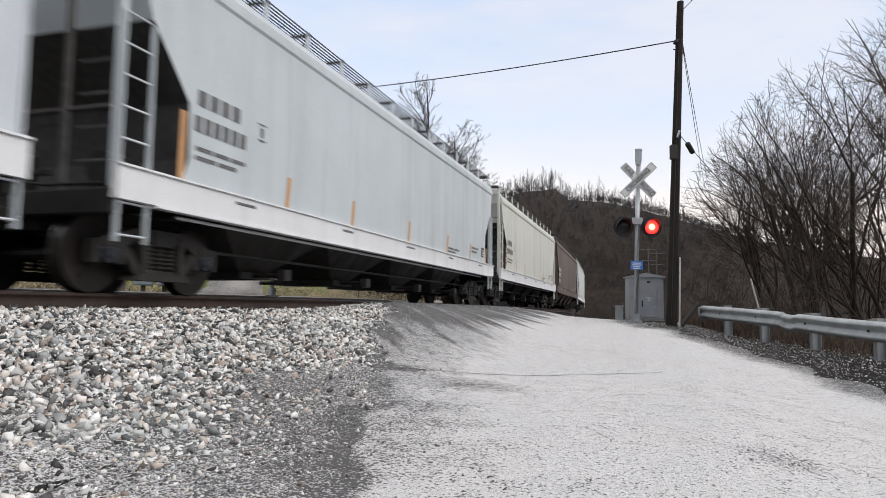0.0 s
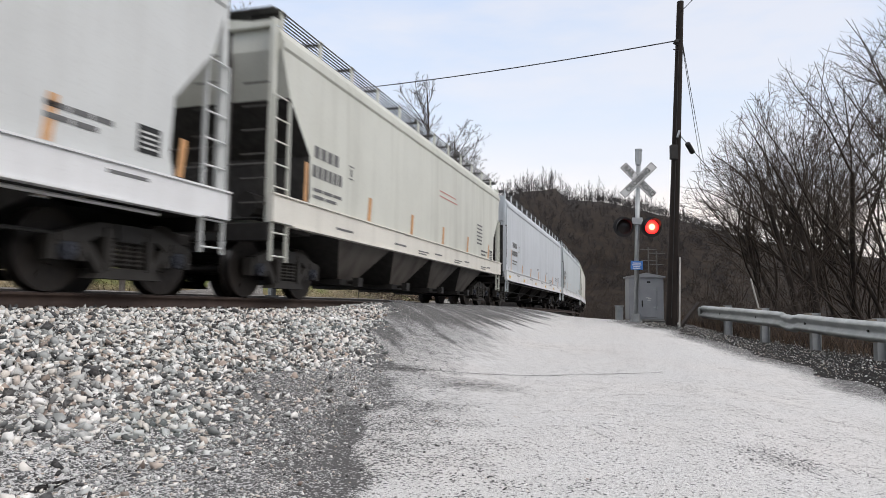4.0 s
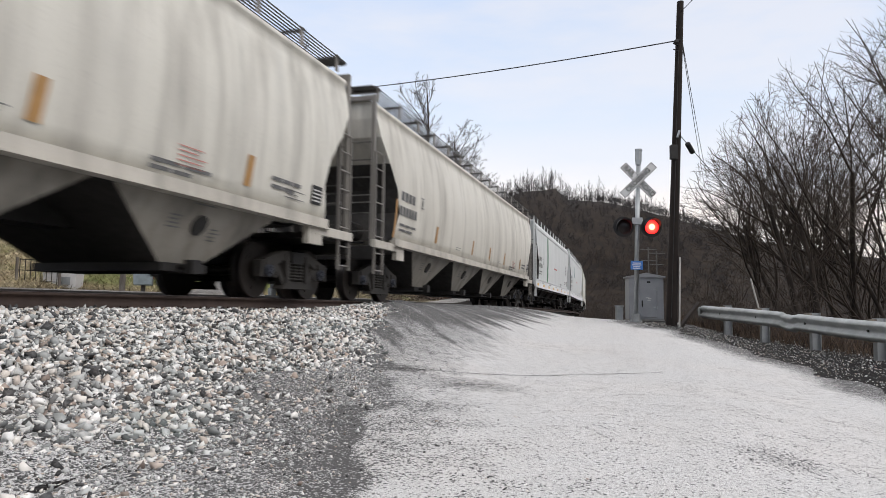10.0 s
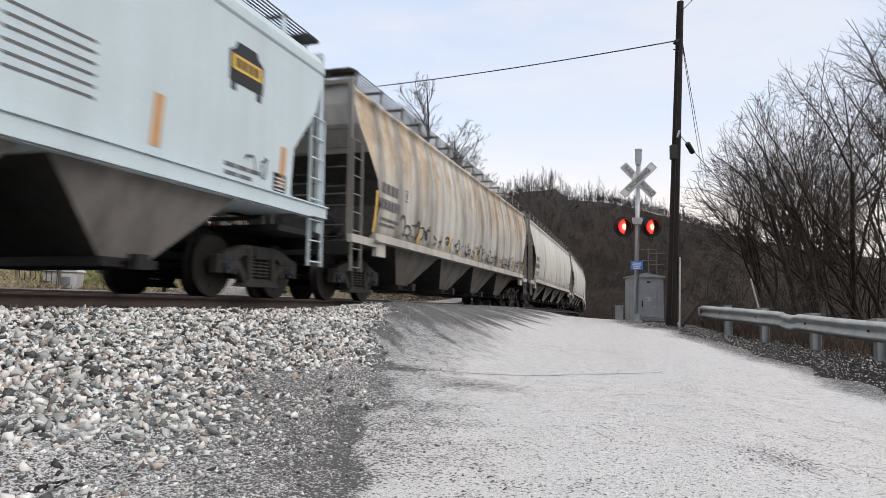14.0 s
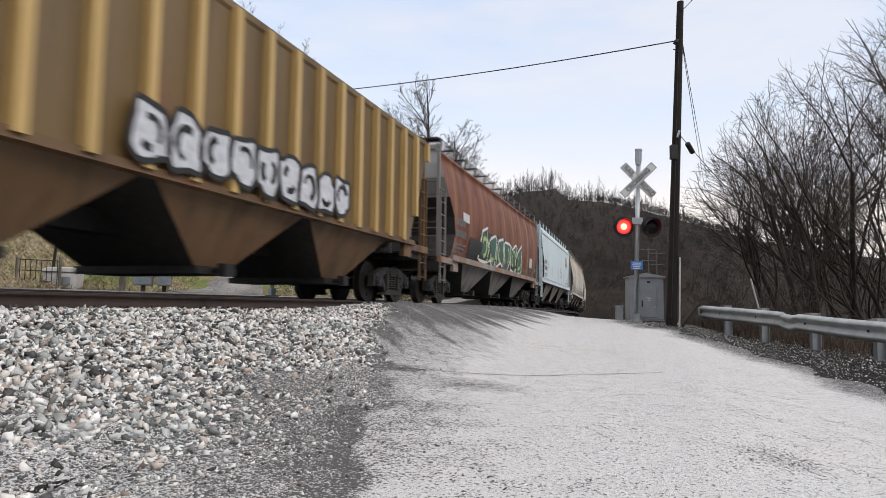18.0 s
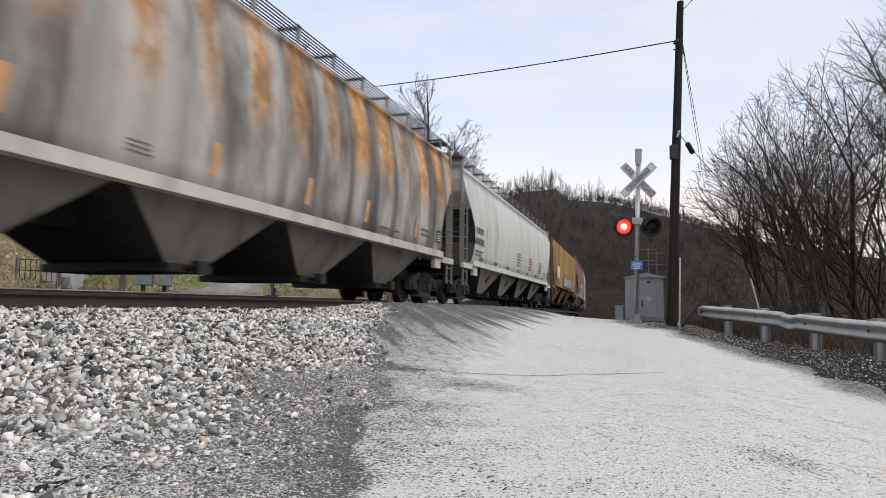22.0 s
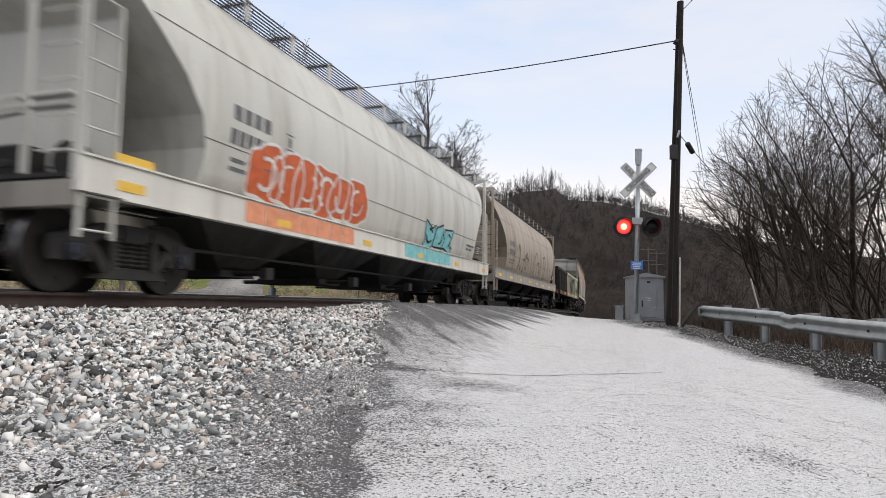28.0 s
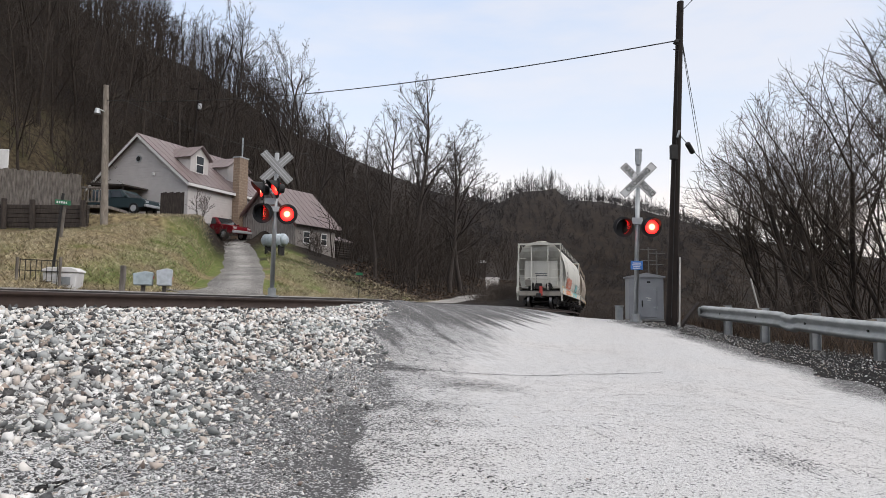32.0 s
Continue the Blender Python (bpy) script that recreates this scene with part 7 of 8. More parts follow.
def window_unit(parent, x0, x1, z0, z1, y, m=None):
    w = part("window", box(B(), x0, x1, y - 0.05, y, z0, z1), M_TRIM, parent, "white-framed sash window")
    if m is not None:
        w.matrix_basis = m
    for a, b in ((z0 + 0.06, (z0 + z1) / 2 - 0.03), ((z0 + z1) / 2 + 0.03, z1 - 0.06)):
        part("pane", box(B(), x0 + 0.06, x1 - 0.06, y - 0.056, y - 0.05, a, b), M_GLASS, w)
    return w


def house():
    # local: x to the right along the front gable, y away along the ridge; origin at the gable's right corner
    a = 22
    z0 = 5.80
    h = thing("house", Matrix.Translation((-18.0, 48.0, z0)) @ pose(0, 0, 0, 0, 0, -a), "grey-beige sided house with a mauve metal roof and dormers", "house")
    W, Lh, E, A = 9.2, 9.6, 2.85, 6.47
    rise = (A - E) / (W / 2)
    part("foundation", box(B(), -W + 0.05, -0.05, 0.05, Lh - 0.05, -2.0, 0.0), simple("block_foundation", (0.28, 0.27, 0.26), 0.9), h)
    part("wall", prism(B(), [(-W, 0), (0, 0), (0, E), (-W / 2, A), (-W, E)], "y", 0.0, 0.15), M_SIDE, h)
    part("wall", prism(B(), [(-W, 0), (0, 0), (0, E), (-W / 2, A), (-W, E)], "y", Lh - 0.15, Lh), M_SIDE, h)
    part("wall", box(B(), -0.15, 0.0, 0.15, Lh - 0.15, 0, E), M_SIDE, h)
    part("wall", box(B(), -W, -W + 0.15, 0.15, Lh - 0.15, 0, E), M_SIDE, h)
    lap_siding(h, "siding", M_SIDE, -W, 0, 0, A, 0.0, (rise, A), 0.19, -W / 2)
    sd = lap_siding(h, "siding", M_SIDE, 0, Lh, 0, E, 0.0, None, 0.19)
    sd.matrix_basis = pose(0, 0, 0, 0, 0, 90)
    o = 0.35
    metal_roof(h, M_ROOF, (o, -o, E - o * rise), (o, Lh + o, E - o * rise), (-W / 2, Lh + o, A), (-W / 2, -o, A), 16)
    metal_roof(h, M_ROOF, (-W - o, Lh + o, E - o * rise), (-W - o, -o, E - o * rise), (-W / 2, -o, A), (-W / 2, Lh + o, A), 16)
    for sgn in (-1, 1):
        xe = -W / 2 + sgn * (W / 2 + o)
        bm = B()
        q = [(-W / 2, A - 0.02), (xe, E - o * rise - 0.02), (xe, E - o * rise - 0.24), (-W / 2, A - 0.24)]
        prism(bm, q, "y", -o - 0.03, -o)
        part("barge_board", bm, M_TRIM, h)
    part("fascia", box(B(), o - 0.02, o + 0.03, -o, Lh + o, E - o * rise - 0.2, E - o * rise), M_TRIM, h)
    bm = B()
    disc(bm, (-W / 2 - 0.05, -0.04, 4.65), (0, 1, 0), 0.28, 0.06, 8)
    part("gable_vent", bm, M_GALV, h)
    part("vent_centre", disc(B(), (-W / 2 - 0.05, -0.075, 4.65), (0, 1, 0), 0.19, 0.03, 8), M_INK, h)
    # two dormers on the slope that looks to the right
    for yc, w in ((2.3, 1.9), (6.6, 2.4)):
        xf, zb, zt = -1.1, E + 1.1 * rise - 0.1, E + 1.1 * rise + 1.25
        d = part("dormer", box(B(), -3.4, xf, yc - w / 2, yc + w / 2, zb - 0.2, zt), M_SIDE, h)
        part("dormer_gable", prism(B(), [(yc - w / 2, zt), (yc + w / 2, zt), (yc, zt + 0.75)], "x", -3.6, xf), M_SIDE, d)
        metal_roof(d, M_ROOF, (-4.6, yc - w / 2 - 0.2, zt - 0.16), (xf + 0.25, yc - w / 2 - 0.2, zt - 0.16), (xf + 0.25, yc, zt + 0.80), (-4.6, yc, zt + 0.80), 6)
        metal_roof(d, M_ROOF, (xf + 0.25, yc + w / 2 + 0.2, zt - 0.16), (-4.6, yc + w / 2 + 0.2, zt - 0.16), (-4.6, yc, zt + 0.80), (xf + 0.25, yc, zt + 0.80), 6)
        window_unit(d, yc - 0.42, yc + 0.42, zb + 0.12, zt + 0.1, 0.0, Matrix.Translation((xf, 0, 0)) @ pose(0, 0, 0, 0, 0, 90))
    # chimney against the side wall
    ch = part("chimney", box(B(), 0.05, 0.65, 4.7, 5.7, -1.2, 5.35), M_BRICK, h, "tan brick chimney")
    part("chimney_cap", box(B(), 0.0, 0.7, 4.65, 5.75, 5.35, 5.45), M_GALV, ch)
    part("stove_pipe", bar(B(), (0.45, 5.2, 5.45), (0.45, 5.2, 7.0), 0.06, 8), M_GALV, ch)
    bm = B()
    for k in range(30):
        z = -1.1 + k * 0.21
        box(bm, 0.04, 0.66, 4.69, 5.71, z, z + 0.012)
    part("mortar_joint", bm, simple("mortar", (0.42, 0.36, 0.29), 0.95), ch)
    # lean-to porch at the gable's foot
    part("porch_roof", prism(B(), [(-7.3, 2.55), (-3.6, 2.25), (-3.6, 2.35), (-7.3, 2.7)], "y", -2.2, -0.05), M_LOG, h)
    for u in (-7.1, -3.9):
        part("porch_post", box(B(), u - 0.06, u + 0.06, -2.1, -1.98, -0.4, 2.4), M_LOG, h)
    part("lamp", bevel(box(B(), -3.2, -3.0, -0.2, -0.04, 3.3, 3.55), 0.03), M_TRIM, h, "white wall lamp")
    return h


house()


def barn():
    x, y = -10.8, 50.0
    b = thing("barn", Matrix.Translation((x, y, gz(x, y) - 0.1)) @ pose(0, 0, 0, 0, 0, -30), "bare board outbuilding with a rusty metal roof", "barn")
    W, L2, E, A = 5.8, 4.6, 1.95, 4.75
    rise = (A - E) / (W / 2)
    part("wall", prism(B(), [(-W, -1.5), (0, -1.5), (0, E), (-W / 2, A), (-W, E)], "y", 0.0, 0.12), M_BARN, b)
    part("wall", prism(B(), [(-W, -1.5), (0, -1.5), (0, E), (-W / 2, A), (-W, E)], "y", L2 - 0.12, L2), M_BARN, b)
    for u in (-W, -0.12):
        part("wall", box(B(), u, u + 0.12, 0.12, L2 - 0.12, -1.5, E), M_BARN, b)
    for k in range(24):
        u = -W + (k + 0.5) * W / 24
        t = A - abs(u + W / 2) * rise
        part("batten", box(B(), u - 0.03, u + 0.03, -0.035, 0.0, -1.3, t - 0.1), M_BARN, b)
    o = 0.4
    metal_roof(b, M_ROOF, (o, -o, E - o * rise), (o, L2 + o, E - o * rise), (-W / 2, L2 + o, A), (-W / 2, -o, A), 9)
    metal_roof(b, M_ROOF, (-W - o, L2 + o, E - o * rise), (-W - o, -o, E - o * rise), (-W / 2, -o, A), (-W / 2, L2 + o, A), 9)
    for sgn in (-1, 1):
        xe = -W / 2 + sgn * (W / 2 + o)
        part("barge_board", prism(B(), [(-W / 2, A - 0.02), (xe, E - o * rise - 0.02), (xe, E - o * rise - 0.2), (-W / 2, A - 0.2)], "y", -o - 0.03, -o), M_FASC, b)
    for yy in (1.2, 3.2):
        window_unit(b, yy - 0.35, yy + 0.35, 0.3, 1.2, 0.0, pose(0.002, 0, 0, 0, 0, 90))
    # log shed beyond
    x, y = -9.2, 57.0
    s = thing("log_shed", Matrix.Translation((x, y, gz(x, y) - 0.3)) @ Matrix.Scale(0.72, 4) @ pose(0, 0, 0, 0, 0, -30), "low dark log shed with pale chinking", "shed")
    for k in range(7):
        part("log", bar(B(), (-1.6, -1.2, 0.1 + k * 0.26), (1.6, -1.2, 0.1 + k * 0.26), 0.13, 8), M_LOG, s)
        part("log", bar(B(), (1.6, -1.2, 0.1 + k * 0.26), (1.6, 1.2, 0.1 + k * 0.26), 0.13, 8), M_LOG, s)
    part("chinking", box(B(), -1.6, 1.6, -1.18, 1.2, 0.0, 1.8), M_BARN, s)
    part("roof", prism(B(), [(-1.6, 1.85), (1.8, 1.85), (1.8, 1.93), (0, 2.6), (-1.8, 1.93)], "y", -1.5, 1.5), M_ROOF, s)


barn()


def fence_and_wall():
    y = 35.0
    f = thing("board_fence", Matrix.Translation((0, y, 0)), "weathered grey privacy fence of upright boards", "fence")
    rng = random.Random(3)
    x, base = -25.0, 4.82
    me = None
    while x < -18.75:
        hgt = 2.15 - 0.075 * (x + 25) + rng.uniform(-0.05, 0.05)
        part("board", bevel(box(B(), x, x + 0.13, -0.02, 0.02, base - 0.6, base + hgt), 0.004), M_OLDW, f)
        x += 0.145
    for z in (5.4, 6.4):
        part("fence_rail", box(B(), -25, -18.7, 0.02, 0.07, z, z + 0.09), M_OLDW, f)
    w = thing("retaining_wall", Matrix.Translation((0, 33.9, 0)), "retaining wall of old dark timbers and posts", "retaining wall")
    for k in range(6):
        part("timber", bevel(box(B(), -25, -17.6, -0.11, 0.11, 3.42 + k * 0.225, 3.63 + k * 0.225), 0.015), M_LOG, w)
    for u in (-24.6, -23.0, -21.6, -20.2, -17.7):
        part("post", bevel(bar(B(), (u, -0.22, 3.0), (u - 0.08, -0.2, 5.1 - 0.2 * rng.random()), 0.13, 8), 0.01), M_LOG, w)
    d = thing("deck_railing", Matrix.Translation((0, 36.5, 0)), "grey wooden deck railing beside the fence", "railing")
    part("deck", box(B(), -19.9, -17.8, -0.4, 2.0, 4.95, 5.1), M_OLDW, d)
    part("rail", box(B(), -19.9, -17.8, -0.4, -0.3, 5.98, 6.08), M_OLDW, d)
    part("rail", box(B(), -19.9, -17.8, -0.4, -0.3, 5.25, 5.32), M_OLDW, d)
    for k in range(11):
        part("baluster", box(B(), -19.8 + k * 0.19, -19.75 + k * 0.19, -0.37, -0.33, 5.3, 6.0), M_OLDW, d)
    for u in (-19.8, -17.9):
        part("post", box(B(), u - 0.06, u + 0.06, -0.36, -0.24, 3.9, 6.15), M_OLDW, d)
    g = thing("board_gate", Matrix.Translation((-18.4, 44.4, gz(-18.4, 44.4) - 0.05)) @ pose(0, 0, 0, 0, 0, -8), "dark low board gate beside the parked vehicle", "gate")
    for k in range(11):
        part("board", box(B(), k * 0.15, k * 0.15 + 0.13, -0.02, 0.02, 0.05, 1.55 + 0.03 * (k % 3)), M_LOG, g)
    wb = thing("white_panel", Matrix.Translation((-22.6, 35.5, 6.9)), "plain white panel standing behind the fence", "panel")
    part("panel", bevel(box(B(), -1.6, -0.15, -0.05, 0.05, -1.5, 1.0), 0.02), M_TRIM, wb)


fence_and_wall()


# ---- vehicles ----
def car_glass(parent, quads):
    for k, q in enumerate(quads):
        bm = B()
        bm.faces.new([bm.verts.new(p) for p in q])
        part("window", bm, M_GLASS, parent)


def parked_vehicle(name, m, label, col, pickup):
    c = thing(name, m, label, "car")
    W = 0.92
    low = [(-2.25, 0.55), (-2.2, 0.40), (2.2, 0.40), (2.28, 0.55), (2.26, 0.85), (2.0, 0.98), (0.95, 1.08), (-2.22, 1.10)]
    part("body", bevel(prism(B(), low, "y", -W, W), 0.04, 2), col, c)
    cab = [(-2.15, 1.10), (0.95, 1.08), (0.25, 1.68), (-2.05, 1.72)] if not pickup else [(-0.9, 1.10), (1.0, 1.08), (0.35, 1.66), (-0.7, 1.68)]
    bm = prism(B(), cab, "y", -W + 0.06, W - 0.06)
    for v in bm.verts:
        if v.co.z > 1.4:
            v.co.y *= 0.86
    part("cabin", bevel(bm, 0.03), col, c)
    x0, x1 = cab[3][0], cab[2][0]
    for sgn in (-1, 1):
        n = 2 if pickup else 3
        for k in range(n):
            a, b = x0 + 0.10 + (x1 - x0 - 0.1) * k / n, x0 + 0.02 + (x1 - x0 - 0.1) * (k + 1) / n
            sk = 0.30 if k == n - 1 else 0.0
            yb, yt = sgn * (W - 0.045), sgn * (W - 0.155)
            car_glass(c, [[(a, yb, 1.16), (b + sk, yb, 1.16), (b, yt, 1.60), (a, yt, 1.60)][::sgn]])
    part("windscreen", (lambda bm: (bm.faces.new([bm.verts.new(p) for p in ((cab[1][0] - 0.05, -0.75, 1.14), (cab[1][0] - 0.05, 0.75, 1.14), (cab[2][0] + 0.05, 0.66, 1.63), (cab[2][0] + 0.05, -0.66, 1.63))]), bm)[1])(B()), M_GLASS, c)
    for x in (-1.38, 1.42):
        for y in (-W + 0.08, W - 0.08):
            w = part("wheel", disc(B(), (0, 0, 0), (0, 1, 0), 0.36, 0.24, 22), simple("tyre_rubber", (0.015, 0.015, 0.016), 0.85), c)
            w.location = (x, y, 0.36)
            part("rim", disc(B(), (0, 0, 0), (0, 1, 0), 0.22, 0.26, 14), M_ALU, w)
    for x, mm in ((2.30, M_ALU), (-2.27, M_STEEL)):
        part("bumper", bevel(box(B(), x - 0.09, x + 0.09, -W, W, 0.42, 0.62), 0.03), mm, c)
    for y in (-0.68, 0.68):
        part("headlight", bevel(box(B(), 2.16, 2.27, y - 0.16, y + 0.16, 0.70, 0.86), 0.02), M_ALU, c)
        part("tail_light", bevel(box(B(), -2.28, -2.20, y - 0.10, y + 0.10, 0.75, 1.05), 0.02), M_REDP, c)
        part("mirror", bevel(box(B(), 0.75, 0.85, y * 1.45 - 0.08, y * 1.45 + 0.08, 1.12, 1.26), 0.02), col, c)
    return c


M_TEAL = simple("dark_teal_paint", (0.012, 0.030, 0.036), 0.4, 0.0, 0.1)
M_CRIM = simple("crimson_car_paint", (0.19, 0.010, 0.018), 0.25, 0.2, 0.1)
vx, vy = -21.6, 46.4
parked_vehicle("sport_utility_car", Matrix.Translation((vx, vy, gz(vx, vy) - 0.02)) @ pose(0, 0, 0, 0, 0, -15), "dark teal sport utility car parked by the house", M_TEAL, False)
vx, vy = -16.6, 51.0
parked_vehicle("pickup_truck", Matrix.Translation((vx, vy, gz(vx, vy) - 0.02)) @ pose(0, 0, 0, 0, 0, -30), "crimson pickup truck parked at the driveway's top", M_CRIM, True)


# ---- small things by the lane ----
def mailboxes():
    for x, y, w, col, label in ((-7.12, 16.4, 0.44, simple("pale_blue_tin", (0.40, 0.47, 0.50), 0.5, 0.2), "dented pale blue mailbox on a wooden post"), (-6.70, 16.6, 0.36, simple("blue_grey_tin", (0.52, 0.56, 0.60), 0.5, 0.2), "blue-grey metal mailbox on a post")):
        m = thing("mailbox", Matrix.Translation((x, y, gz(x, y))) @ pose(0, 0, 0, 0, 0, 20), label, "mailbox", "mailboxes by the lane")
        part("post", box(B(), -0.05, 0.05, -0.05, 0.05, -0.2, 0.22), M_OLDW, m)
        hi = 0.50 if w > 0.36 else 0.58
        pts = [(-w / 2 + 0.03, 0.20), (w / 2 - 0.02, 0.20), (w / 2, hi), (0.05, hi + 0.03), (-w / 2, hi - 0.03)]
        part("box", bevel(prism(B(), pts, "y", -0.26, 0.26), 0.012), col, m)
        part("door", box(B(), -w / 2 + 0.02, w / 2 - 0.02, -0.275, -0.26, 0.22, 0.44), col, m)
        part("flag", box(B(), w / 2, w / 2 + 0.015, -0.1, 0.06, 0.36, 0.42), M_REDP, m)
    p = thing("fence_post", Matrix.Translation((-7.9, 17.0, gz(-7.9, 17.0))) @ pose(0, 0, 0, 0, 1, 0), "grey split wooden post", "post")
    part("post", bevel(box(B(), -0.06, 0.06, -0.05, 0.05, -0.2, 0.70), 0.015), M_OLDW, p)
    t = thing("storage_tote", Matrix.Translation((-9.35, 17.0, gz(-9.35, 17.0) - 0.2)) @ Matrix.Scale(0.86, 4) @ pose(0, 0, 0, 0, 0, 10), "white plastic bin with a domed lid", "bin")
    part("tub", bevel(prism(B(), [(-0.40, -0.1), (0.40, -0.1), (0.46, 0.55), (-0.46, 0.55)], "y", -0.32, 0.32), 0.03), M_TRIM, t)
    part("lid", bevel(prism(B(), [(-0.50, 0.55), (0.50, 0.55), (0.47, 0.62), (0.30, 0.70), (-0.30, 0.70), (-0.47, 0.62)], "y", -0.36, 0.36), 0.02), M_TRIM, t)
    part("label_panel", box(B(), 0.02, 0.30, -0.372, -0.36, 0.2, 0.42), M_GALV, t)
    g = thing("wire_crate", Matrix.Translation((-9.85, 16.6, gz(-9.85, 16.6) - 0.2)), "rusted wire frame beside the bin", "wire frame")
    bm = B()
    for k in range(8):
        bar(bm, (-0.35 + k * 0.13, 0, 0), (-0.35 + k * 0.13, 0, 0.72 - 0.01 * k), 0.010, 5)
    for z in (0.15, 0.4, 0.66):
        bar(bm, (-0.4, 0, z + 0.04), (0.62, 0, z), 0.010, 5)
    part("mesh", bm, M_STEEL, g)
    for u in (-0.42, 0.62):
        part("post", bar(B(), (u, 0, -0.1), (u, 0, 0.75), 0.035, 8), M_OLDW, g)
    s = thing("street_sign", Matrix.Translation((-10.19, 18.0, gz(-10.19, 18.0))) @ pose(0, 0, 0, 0, 4, 12), "green street name sign on a leaning rusty post", "street sign")
    part("post", box(B(), -0.03, 0.03, -0.025, 0.025, -0.2, 2.05), M_STEEL, s)
    bl = part("blade", bevel(box(B(), -0.16, 0.22, -0.036, -0.026, 1.74, 1.87), 0.004), simple("sign_green", (0.02, 0.17, 0.075), 0.4), s)
    bm = B()
    for k in range(5):
        box(bm, -0.12 + k * 0.055, -0.085 + k * 0.055, -0.040, -0.037, 1.775, 1.835)
    part("letter_bar", bm, M_WHITE, bl)
    part("old_board", box(B(), 0.02, 0.10, 0.03, 0.06, 0.9, 1.8), M_OLDW, s)
    q = thing("street_sign", Matrix.Translation((-4.0, 33.0, gz(-4.0, 33.0))), "small green sign on a thin stake by the lane", "street sign")
    part("post", bar(B(), (0, 0, -0.2), (0, 0, 1.3), 0.02, 6), M_STEEL, q)
    part("blade", box(B(), -0.16, 0.16, -0.03, -0.02, 1.2, 1.32), simple("sign_green", (0.02, 0.17, 0.075), 0.4), q)
    tk = thing("gas_tank", Matrix.Translation((-10.3, 42.0, gz(-10.3, 42.0) + 0.05)) @ pose(0, 0, 0, 0, 0, -25), "pale blue-grey propane tank on short legs", "tank")
    bm = B()
    bar(bm, (-0.7, 0, 0.75), (0.7, 0, 0.75), 0.40, 18)
    bar(bm, (-0.9, 0, 0.75), (-0.7, 0, 0.75), 0.22, 18, 0.40)
    bar(bm, (0.7, 0, 0.75), (0.9, 0, 0.75), 0.40, 18, 0.22)
    part("vessel", bm, simple("tank_paint", (0.44, 0.50, 0.54), 0.4), tk, smooth_shade=True)
    for u in (-0.5, 0.5):
        part("leg", box(B(), u - 0.06, u + 0.06, -0.25, 0.25, -0.3, 0.42), M_STEEL, tk)
    part("dome", disc(B(), (0, 0, 1.2), (0, 0, 1), 0.12, 0.15, 10), M_GALV, tk)


mailboxes()
# a pale outbuilding far down the lane
fh = thing("far_shed", Matrix.Translation((5.9, 105, 5.5)), "small dark shed with a white roof far down the lane", "shed")
part("wall", box(B(), -0.65, 0.65, -1, 1, -1.5, 1.0), M_LOG, fh)
part("roof", prism(B(), [(-0.8, 1.0), (0.8, 1.0), (0, 1.5)], "y", -1.2, 1.2), M_TRIM, fh)


# a leaning board at the pole's foot
lb = thing("leaning_board", Matrix.Translation((5.98, 17.35, gz(5.98, 17.35))) @ pose(0, 0, 0, 0, 38, 0), "old dark board leaning beside the pole", "board")
part("board", bevel(box(B(), -0.03, 0.03, -0.12, 0.12, -0.1, 0.75), 0.01), M_LOG, lb)


# ---- bare winter trees ----
def grow(rng, height, r0, spec, lean=(0.0, 0.0), start=0.25, droop=0.0, stems=1):
    """Tapered limbs as rows (start, end, radius, radius, level). spec: for each level (children, length share, spread in degrees, pieces)."""
    rows = []

    def limb(p, d, length, r, level, pieces, curve, up):
        step = length / pieces
        pts = [(p.copy(), r, d.copy())]
        for k in range(pieces):
            d = (d + Vector((rng.gauss(0, curve), rng.gauss(0, curve), rng.gauss(0, curve) + up))).normalized()
            p = p + d * step
            rr = r * (1 - 0.80 * (k + 1) / pieces)
            rows.append((pts[-1][0], p.copy(), pts[-1][1], rr, level))
            pts.append((p.copy(), rr, d.copy()))
        if level + 1 < len(spec):
            n, share, spread, pc = spec[level + 1]
            s0 = start if level == 0 else 0.18
            for i in range(n):
                q = s0 + (1 - s0) * ((i + rng.random()) / n)
                f = q * pieces
                k = min(pieces - 1, int(f))
                a = pts[k][0].lerp(pts[k + 1][0], f - k)
                rad = (pts[k][1] + (pts[k + 1][1] - pts[k][1]) * (f - k)) * 0.62
                base = pts[k + 1][2]
                side = base.orthogonal().normalized()
                side.rotate(Matrix.Rotation(rng.uniform(0, math.tau), 3, base))
                ang = radians(spread * rng.uniform(0.6, 1.3))
                nd = (base * math.cos(ang) + side * math.sin(ang)).normalized()
                ln = length * share * (1.15 - 0.75 * q if level == 0 else 1.1 - 0.6 * q) * rng.uniform(0.7, 1.25)
                limb(a, nd, ln, max(rad, 0.004), level + 1, pc, 0.12 + 0.04 * level, 0.06 - droop)
    for k in range(stems):
        a = rng.uniform(0, math.tau)
        off = Vector((math.cos(a), math.sin(a), 0)) * (0.25 if stems > 1 else 0)
        d = Vector((lean[0] + (math.cos(a) * 0.28 if stems > 1 else 0), lean[1] + (math.sin(a) * 0.28 if stems > 1 else 0), 1)).normalized()
        limb(off - d * 0.3, d, height * rng.uniform(0.8, 1.05), r0 * rng.uniform(0.7, 1.0), 0, spec[0][3], 0.15 if stems > 1 else 0.05, 0.04)
    return rows


